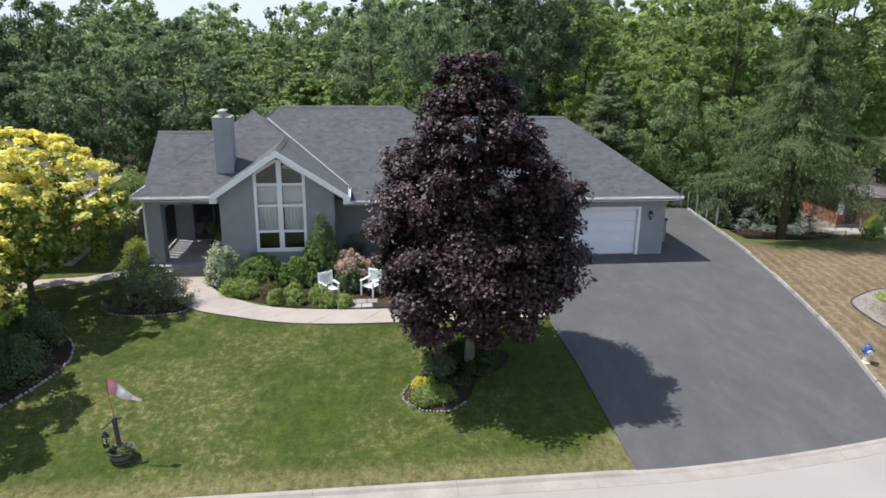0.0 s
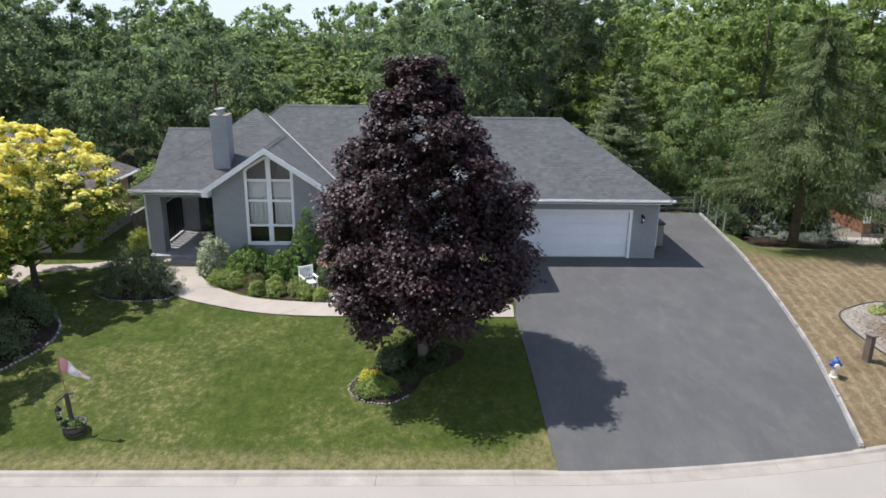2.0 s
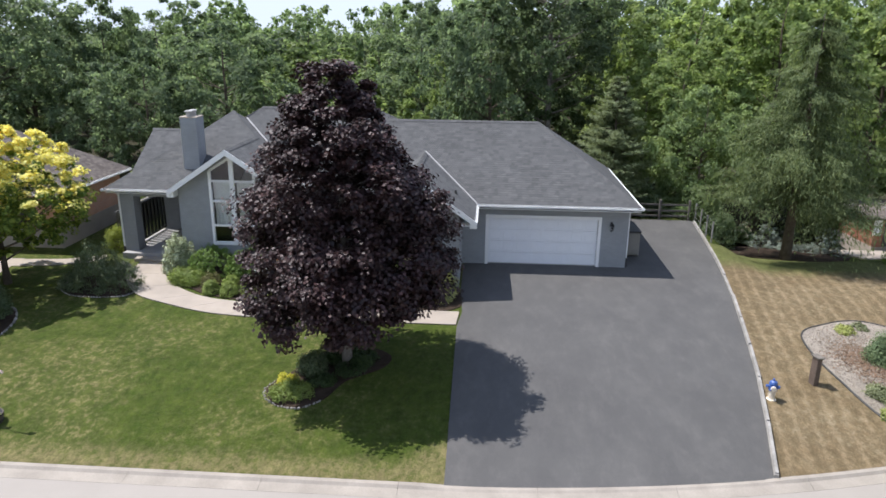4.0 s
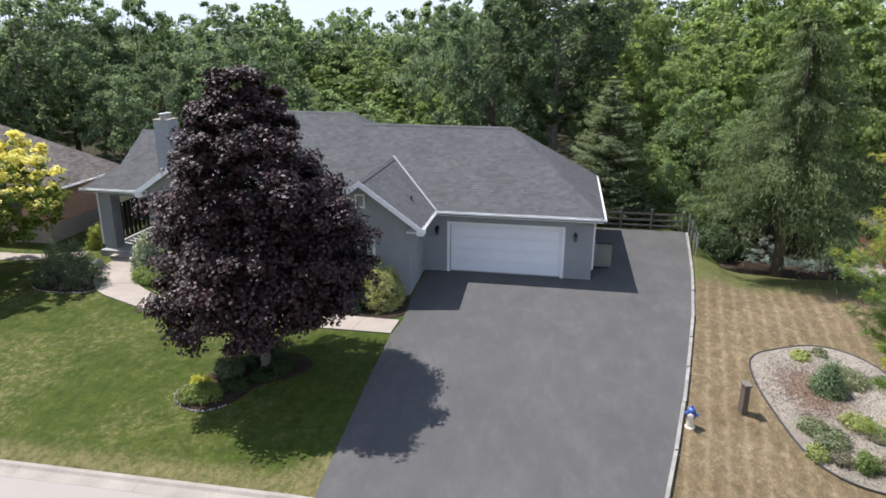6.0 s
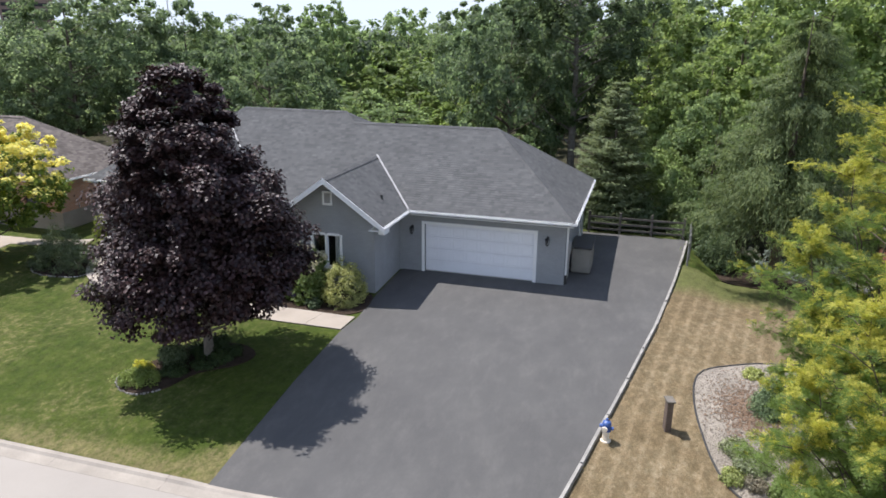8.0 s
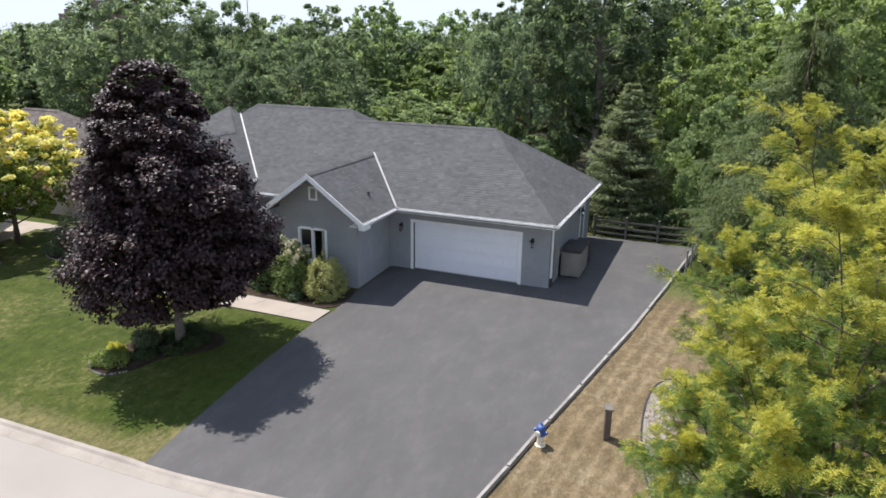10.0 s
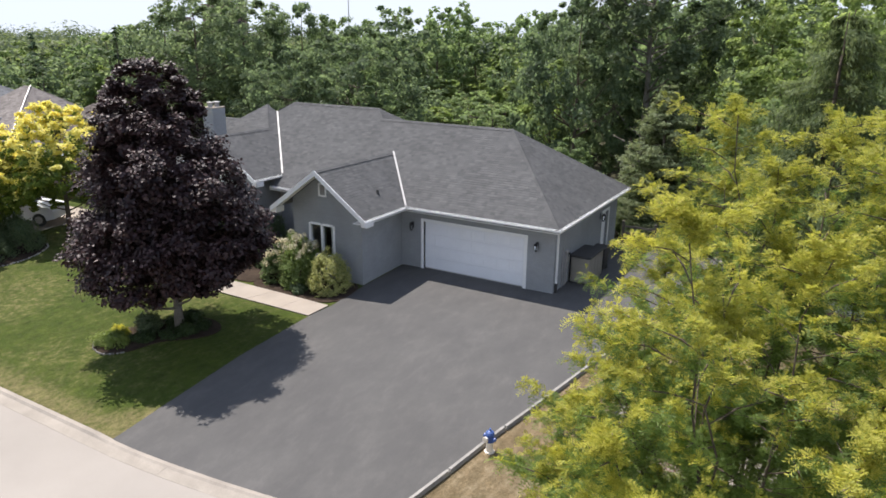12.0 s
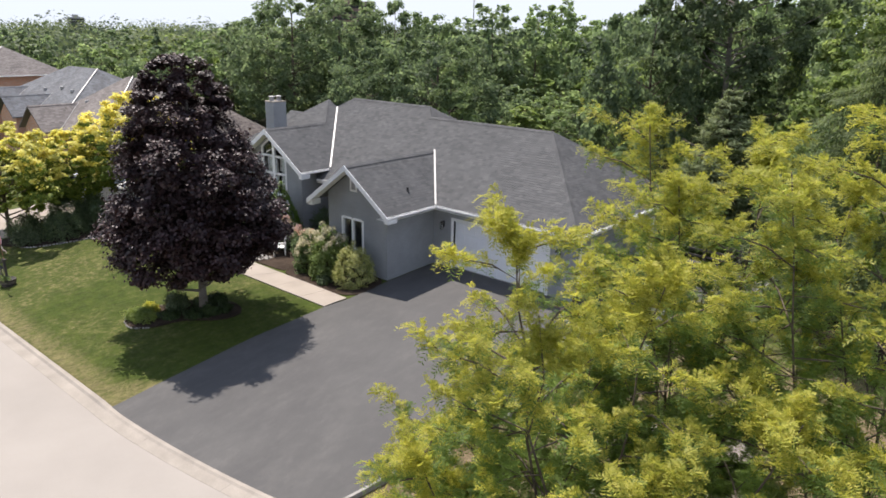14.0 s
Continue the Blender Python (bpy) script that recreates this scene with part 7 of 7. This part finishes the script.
# ---- the neighbours' houses ----
def hip_house(name, loc, turn, w, d, eave, slope, roof, wall, label, gables=(), doors=(), run=None, footing=0.25):
    """A bungalow with a hipped roof over a brick box. gables: (x, width, out) of small front gables. doors: (x, width, height) of dark openings on the front."""
    t = thing(name, loc, label, "house", turn=turn)
    x0, x1, y0, y1 = -w, 0, 0, d
    wall_slab(t, (x0, y0), (x1, y0), -0.5, eave, 0.25, [(x, x + ww, 0.0, hh) for x, ww, hh in doors], None, wall)
    wall_slab(t, (x1, y0 + 0.25), (x1, y1 - 0.25), -0.5, eave, 0.25, (), None, wall)
    wall_slab(t, (x1, y1), (x0, y1), -0.5, eave, 0.25, (), None, wall)
    wall_slab(t, (x0, y1 - 0.25), (x0, y0 + 0.25), -0.5, eave, 0.25, (), None, wall)
    part("foundation", box((x0 - 0.02, y0 - 0.02, -0.6), (x1 + 0.02, y1 + 0.02, footing)), CONCRETE, t)
    for x, ww, hh in doors:
        part("door", box((x0 + x, 0.12, -0.05), (x0 + x + ww, 0.2, hh)), DARK_PLASTIC, t)
    o = 0.45
    A, B, C, D = (x0 - o, y0 - o, eave), (x1 + o, y0 - o, eave), (x1 + o, y1 + o, eave), (x0 - o, y1 + o, eave)
    hd = (d + 2 * o) / 2
    run = run or min(hd, (w + 2 * o) / 2 - 0.2)
    zt = eave + hd * slope
    E, F = (x0 - o + run, y0 - o + hd, zt), (x1 + o - run, y0 - o + hd, zt)
    roof_planes(t, [[A, B, F, E], [B, C, F], [C, D, E, F], [D, A, E]], [(A, E), (B, F), (C, F), (D, E), (E, F)], roof, 300 + int(abs(loc[0])))
    for a, b, out in ((A, B, (0, -1)), (B, C, (1, 0)), (C, D, (0, 1)), (D, A, (-1, 0))):
        if name != "garden_house":
            gutter(t, a, b, out)
    for gx_, gw, go in gables:
        zr = eave + gw / 2 * 0.75
        yb = y0 - o + (zr - eave) / slope
        c = x0 + gx_
        roof_planes(t, [[(c + gw / 2, -go, eave), (c + gw / 2, -o, eave), (c, yb, zr), (c, -go, zr)], [(c - gw / 2, -o, eave), (c - gw / 2, -go, eave), (c, -go, zr), (c, yb, zr)]], [((c, -go, zr), (c, yb, zr))], roof, 400 + int(gx_))
        hw = gw / 2 - 0.35
        wall_slab(t, (c - hw, -go + 0.35), (c + hw, -go + 0.35), -0.5, eave, 0.25, [(hw - 0.45, hw + 0.45, 0.9, 2.3)], [[(0, eave), (2 * hw, eave), (hw, eave + hw * 0.75)]], wall)
        wall_slab(t, (c + hw, -go + 0.6), (c + hw, -0.0), -0.5, eave, 0.25, (), None, wall)
        wall_slab(t, (c - hw, -0.0), (c - hw, -go + 0.6), -0.5, eave, 0.25, (), None, wall)
        wn_ = part("window", box((c - 0.5, -go + 0.4, 0.84), (c + 0.5, -go + 0.44, 0.92)), WHITE, t)
        part("pane", box((c - 0.45, -go + 0.45, 0.92), (c + 0.45, -go + 0.47, 2.3)), DARK_METAL, wn_)
        for x in (c - 0.45, c, c + 0.45):
            part("mullion", box((x - 0.03, -go + 0.42, 0.92), (x + 0.03, -go + 0.45, 2.3)), WHITE, wn_)
        part("valley_flashing", prism([(c + gw / 2 - 0.06, -o, eave + 0.05), (c + gw / 2 + 0.06, -o, eave + 0.05), (c + 0.06, yb, zr + 0.05), (c - 0.06, yb, zr + 0.05)], (0, 0, -0.03)), FLASHING, t)
    if gables:
        part("hip_flashing", tube([tuple(Vector(B) + Vector((0, 0, 0.05))), tuple(Vector(F) + Vector((0, 0, 0.06)))], 0.05, 5), FLASHING, t)
    return t


hip_house("neighbour_house", (-20.0, 0.4, -0.1), 0, 12, 5.7, 2.78, 0.83, SHINGLE_BROWN, RED_BRICK, "orange brick bungalow with a brown shingle hip roof", doors=((2.6, 4.6, 2.2), (9.6, 1.0, 2.15)), run=5.0, footing=1.0)
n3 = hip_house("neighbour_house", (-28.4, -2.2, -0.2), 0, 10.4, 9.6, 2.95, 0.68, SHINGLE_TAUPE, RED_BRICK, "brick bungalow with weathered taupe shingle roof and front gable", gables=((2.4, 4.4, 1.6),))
n2 = hip_house("neighbour_house", (-38.3, -0.8, -0.2), 0, 17, 11.2, 3.1, 0.57, SHINGLE_SLATE, RED_BRICK, "brick bungalow with slate grey shingle roof", gables=((4.0, 4.6, 2.0), (10.0, 4.0, 1.8)))
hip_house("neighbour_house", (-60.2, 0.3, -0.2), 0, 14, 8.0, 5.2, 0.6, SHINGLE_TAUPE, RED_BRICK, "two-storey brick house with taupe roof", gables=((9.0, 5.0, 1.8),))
for h, spots in ((n3, ((-4, 2.0), (-7, 2.2))), (n2, ((-4, 2.6), (-6.5, 2.8), (-9, 2.4)))):
    for x, y in spots:
        z = 3.25 + (y + 0.45) * 0.535
        vt = part("roof_vent", box((x - 0.13, y - 0.13, z - 0.05), (x + 0.13, y + 0.13, z + 0.2), 0.03), FLASHING, h)
n3b = hip_house("garden_house", (26.2, 8.7, -1.45), 2, 4.8, 3.6, 2.0, 0.14, SHINGLE_BROWN, DARK_BRICK, "dark red brick outbuilding behind the spruce", doors=((0.5, 0.8, 1.95), (2.9, 0.9, 1.9)))
part("window", box((-4.9, -0.05, 0.9), (-4.45, 0.0, 1.9), 0.01), WHITE, n3b)
tagged(part("patio", ribbon(resample([(18.6, 8.0), (21, 8.2), (25, 8.3)], 8), resample([(19.2, 5.0), (21, 5.2), (25, 5.4)], 8), 0.06, 0.08, 3), CONCRETE), "pale patio paving by the brick outbuilding", "patio", kind="structure")
pg = thing("patio_shade", (21.3, 6.3, ground_z(21.3, 6.3) + 0.05), "brown timber post with a slanting shade roof", "shade post")
part("post", box((-0.06, -0.06, -0.05), (0.06, 0.06, 2.3), 0.01), FENCE_WOOD, pg)
part("roof_beam", prism([(-0.9, -0.2, 2.55), (1.3, -0.2, 2.0), (1.3, 0.3, 2.0), (-0.9, 0.3, 2.55)], (0, 0, 0.06)), TIMBER, pg)

# white car on the neighbour's drive
CAR_WHITE = paint("car_white", (0.74, 0.75, 0.77), 0.22, 0.02, 1, 10, 0.0)
car = thing("car", (-23.2, -4.7, ground_z(0, -4.7) + 0.03), "white family SUV parked on the neighbouring drive", "car", turn=32)
bm = bmesh.new()
prof = [(-2.25, 0.35), (-2.3, 0.75), (-2.2, 1.1), (-1.9, 1.62), (-1.5, 1.72), (0.2, 1.68), (0.95, 1.15), (2.0, 1.0), (2.25, 0.8), (2.3, 0.4), (1.9, 0.3), (-1.9, 0.3)]
secs = []
for y, k in ((-0.9, 0.0), (-0.86, 1.0), (0.86, 1.0), (0.9, 0.0)):
    secs.append([bm.verts.new((x * (0.985 if abs(y) > 0.88 else 1), y * (0.82 if z > 1.3 else 1), z)) for x, z in prof])
n = len(prof)
for a, b in zip(secs, secs[1:]):
    for k in range(n):
        bm.faces.new((a[k], a[(k + 1) % n], b[(k + 1) % n], b[k]))
bm.faces.new(secs[0][::-1])
bm.faces.new(secs[-1])
bmesh.ops.recalc_face_normals(bm, faces=bm.faces)
body = part("body", bm, CAR_WHITE, car)
for sgn in (-1, 1):
    part("side_window", prism([(-1.7, sgn * 0.80, 1.2), (0.55, sgn * 0.80, 1.2), (0.1, sgn * 0.74, 1.6), (-1.55, sgn * 0.74, 1.6)], (0, sgn * 0.05, 0)), DARK_GLASS, body)
    for x in (-1.4, 1.45):
        wh = part("wheel", lathe([(0.34, -0.1), (0.36, -0.06), (0.36, 0.06), (0.34, 0.1)], 20), DARK_PLASTIC, car, at=pose(x, sgn * 0.84, 0.34, 90, 0, 0))
        part("rim", lathe([(0.21, -0.108), (0.21, 0.108)], 14), FLASHING, wh)
    part("tail_light", box((-2.3, sgn * 0.6 - 0.14, 0.85), (-2.24, sgn * 0.6 + 0.14, 1.12), 0.01), paint("red_lens", (0.35, 0.02, 0.02), 0.3), body)
part("rear_window", prism([(-2.19, -0.6, 1.2), (-2.19, 0.6, 1.2), (-1.98, 0.55, 1.55), (-1.98, -0.55, 1.55)], (-0.04, 0, 0.01)), DARK_GLASS, body)
part("windscreen", prism([(0.90, -0.68, 1.2), (0.90, 0.68, 1.2), (0.3, 0.6, 1.62), (0.3, -0.6, 1.62)], (0.03, 0, 0.03)), DARK_GLASS, body)

# far tower block and mast on the skyline
FAR = paint("far_concrete", (0.36, 0.35, 0.36), 0.9, 0.08, 0.05, 0.5, 0.0)
def tower(loc, turn, w, d, h, floors, mat, label):
    tw = thing("tower_block", loc, label, "tower", "towers on the skyline", turn=turn)
    part("wall", box((-w / 2, -d / 2, -2), (w / 2, d / 2, h)), mat, tw)
    part("roof", box((-w / 5, -d / 4, h), (w / 6, d / 4, h + 2.2)), mat, tw)
    for k in range(floors):
        z = 2.5 + k * (h - 3) / floors
        part("window_band", box((-w * 0.45, -d / 2 - 0.15, z), (w * 0.45, -d / 2, z + 1.4)), DARK_METAL, tw)


FAR_BRICK = paint("far_brick", (0.22, 0.15, 0.13), 0.9, 0.08, 0.05, 0.5, 0.0)
tower((-627, 247, 0), 70, 13, 9, 15.0, 6, FAR, "distant grey apartment tower above the woods")
tower((-278, 248, 0), 45, 22, 12, 24, 7, FAR_BRICK, "distant brown brick apartment block above the woods")
tower((-293, 233, 0), 45, 8, 10, 17.5, 5, FAR_BRICK, "lower wing of the distant brick apartment block")
ms = thing("radio_mast", (-330, 420, 0), "slender distant radio mast", "mast")
part("mast", tube([(0, 0, -2), (0, 0, 48)], [0.5, 0.3], 5), FLASHING, ms)

# ---- kerbs and edgings: many alike pieces ----
kerb_ob = tagged(new("kerb"), "pale concrete kerb and gutter with joints", "kerb", kind="structure")
x = -58.0
while x < 24:
    ln = 3.5
    n = 6
    bm = bmesh.new()
    prof = [(0.0, -0.25), (0.0, 0.0), (-0.13, 0.0), (-0.2, -0.06), (-0.52, -0.10), (-0.52, -0.25)]
    rows = []
    for k in range(n + 1):
        xx = x + 0.003 + (ln - 0.006) * k / n
        rows.append([])
        for o, h in prof:
            low = -0.025 if (-0.9 < xx < 7.7 and h > -0.03) else 0.0
            rows[-1].append(bm.verts.new((xx, kerb_y(xx) + o, -0.945 + h + low)))
    for r, q in zip(rows, rows[1:]):
        for k in range(len(prof)):
            bm.faces.new((r[k], q[k], q[(k + 1) % len(prof)], r[(k + 1) % len(prof)]))
    bm.faces.new(rows[0])
    bm.faces.new(rows[-1][::-1])
    bmesh.ops.recalc_face_normals(bm, faces=bm.faces)
    part("kerb_stone", bm, KERB, kerb_ob)
    x += ln

# timber edging along the driveway: long weathered beams, two high
edging = tagged(new("timber_edging"), "weathered grey timber edging along the driveway", "edging", kind="structure")
line = resample(DRIVE_R, 11)
rg = np.random.default_rng(3)
for (x0, y0), (x1, y1) in zip(line, line[1:]):
    a, b = Vector((x0, y0, 0)), Vector((x1, y1, 0))
    d = (b - a).normalized()
    s = Vector((d.y, -d.x, 0))
    j = float(rg.uniform(-0.012, 0.012))
    za_, zb_ = ground_z(x0, y0), ground_z(x1, y1)
    p = a + d * 0.012 + s * (0.01 + j)
    q = b - d * 0.012 + s * (0.01 + j)
    part("beam", prism([p + Vector((0, 0, za_ - 0.1)), q + Vector((0, 0, zb_ - 0.1)), q + Vector((0, 0, zb_ + 0.10)), p + Vector((0, 0, za_ + 0.10))], s * 0.11), TIMBER, edging)
    if rg.uniform() < 0.8:
        p, q = p + d * float(rg.uniform(0.0, 0.04)) + s * 0.02, q - d * float(rg.uniform(0.0, 0.06)) + s * 0.02
        part("beam", prism([p + Vector((0, 0, za_ + 0.10)), q + Vector((0, 0, zb_ + 0.10)), q + Vector((0, 0, zb_ + 0.15)), p + Vector((0, 0, za_ + 0.15))], s * 0.085), TIMBER, edging)

# small white stones round the beds
proto = None


def stones(name, outline, label, keep, size=0.095):
    global proto
    holder = tagged(new(name), label, "edging", kind="structure")
    pts = resample(list(outline) + [outline[0]], int(sum(math.dist(a, b) for a, b in zip(outline, list(outline[1:]) + [outline[0]])) / (size * 1.15)))
    if proto is None:
        bm = bmesh.new()
        bmesh.ops.create_icosphere(bm, subdivisions=1, radius=1)
        for v in bm.verts:
            v.co *= 1 + 0.2 * noise.noise(v.co * 2.3)
        proto = mesh_of(bm, "stone")
        proto.materials.append(STONE)
    for (px, py), (qx, qy) in zip(pts, pts[1:]):
        if keep(px, py):
            o = new("stone", proto)
            s = size * 0.5 * float(rg.uniform(0.7, 1.35))
            o.matrix_basis = pose(px + float(rg.uniform(-0.02, 0.02)), py + float(rg.uniform(-0.02, 0.02)), ground_z(px, py) + 0.015, 0, 0, math.degrees(math.atan2(qy - py, qx - px)) + float(rg.uniform(-12, 12))) @ Matrix.Diagonal((s, s * 0.75, s * 0.8, 1))
            o.parent = holder


stones("stone_edging", MAPLE_BED, "ring of small white stones round the maple bed", lambda x, y: x < -4.75 and y < -10.4)
stones("stone_edging", WEST_BED, "row of small pale stones edging the shrub bed", lambda x, y: y < -3.3)
stones("stone_edging", CORNER_BED, "row of small pale stones edging the lot line bed", lambda x, y: x > -18.6, 0.13)
rim = tagged(new("bed_rim"), "thin dark plastic rim round the gravel bed", "edging", kind="structure")
bp = resample(list(BED) + [BED[0]], 90)
bm = bmesh.new()
bm_tube(bm, [(px, py, ground_z(px, py) + 0.05) for px, py in bp], 0.03, 6, False)
part("rim", bm, DARK_PLASTIC, rim)

# short grass standing up from the lawns
def tufts(name, n, x0, x1, y0, y1, mat, label, seed, inside, size, lift):
    r = np.random.default_rng(seed)
    x, y = r.uniform(x0, x1, n), r.uniform(y0, y1, n)
    keep = np.array([inside(a, b) for a, b in zip(x, y)])
    x, y = x[keep], y[keep]
    z = np.array([ground_z(a, b) for a, b in zip(x, y)]) + lift
    w = np.c_[r.normal(0, 1, (len(x), 2)), r.normal(2.0, 0.3, len(x))]
    return tagged(part(name, leaf_mesh(name, np.c_[x, y, z], unit(w), size, size * 0.3, r), mat), label, "grass", kind="stuff")


def on_lawn(x, y):
    if x > -15.4 and y > np.interp(x, [p[0] for p in WALK_OUT], [p[1] for p in WALK_OUT]) - 0.05:
        return False
    if -17.4 < x < -14.2 and y > -5.2:
        return False
    return x < -0.95 and y > kerb_y(x) + 0.02 and not (-6.7 < x < -2.9 and -12.1 < y < -8.4)


def on_dry(x, y):
    return x > np.interp(y, [p[1] for p in DRIVE_R], [p[0] for p in DRIVE_R]) + 0.2 and y > kerb_y(x) + 0.05 and not (11.2 < x < 15.4 and -12 < y < -5.2)


tufts("grass", 16000, -17.5, -0.9, -14.5, -3.5, L_LAWN, "short mown lawn grass with straw blades", 301, on_lawn, 0.05, 0.004)
tufts("dry_grass", 9000, 7.6, 17.5, -14.2, 3.2, DRY_GRASS, "short straw-coloured dry grass", 302, on_dry, 0.055, 0.026)


# loose gravel and bark chips in the island bed
def in_loop(loop, x, y):
    hit = False
    for (ax, ay), (bx, by) in zip(loop, list(loop[1:]) + [loop[0]]):
        if (ay > y) != (by > y) and x < ax + (bx - ax) * (y - ay) / (by - ay):
            hit = not hit
    return hit


def pebbles(n, seed):
    r = np.random.default_rng(seed)
    verts, faces = [], []
    while n:
        x, y = float(r.uniform(11.1, 15.7)), float(r.uniform(-12.4, -4.9))
        if not in_loop(BED, x, y):
            continue
        n -= 1
        s = float(r.uniform(0.015, 0.036))
        k, z, a = len(verts), ground_z(x, y) + 0.05, float(r.uniform(0, 3))
        ca, sa = math.cos(a), math.sin(a)
        verts += [(x + s * ca, y + s * sa, z), (x - s * 0.7 * sa, y + s * 0.7 * ca, z), (x - s * ca, y - s * sa, z), (x + s * 0.7 * sa, y - s * 0.7 * ca, z), (x + s * 0.2, y, z + s * 0.7)]
        faces += [(k + i, k + (i + 1) % 4, k + 4) for i in range(4)]
    me = bpy.data.meshes.new("gravel")
    me.from_pydata(verts, [], faces)
    return me


tagged(part("gravel", pebbles(7000, 401), island_paint("gravel_stones", [(0.0, (0.20, 0.165, 0.13)), (0.3, (0.26, 0.225, 0.182)), (0.8, (0.315, 0.278, 0.23)), (1.0, (0.39, 0.35, 0.30))], 0.95, 30, 0.4, 0.01)), "loose pale gravel in the island bed", "gravel", kind="stuff")
rm = np.random.default_rng(402)
cx = rm.normal(0, 1, (2600, 2)) * np.array([0.5, 0.75]) + np.array([12.7, -8.1])
tagged(part("bark_chips", leaf_mesh("bark_chips", np.c_[cx, [ground_z(a, b) + 0.065 for a, b in cx]], np.tile([0.0, 0.0, 1.0], (2600, 1)), 0.11, 0.035, rm, jitter=0.25),
            island_paint("bark_chip", [(0.0, (0.13, 0.085, 0.055)), (0.5, (0.20, 0.13, 0.085)), (1.0, (0.27, 0.19, 0.13))], 0.95, 30, 0.4, 0.01)), "scattered brown bark chips by the young spruce", "mulch", kind="stuff")
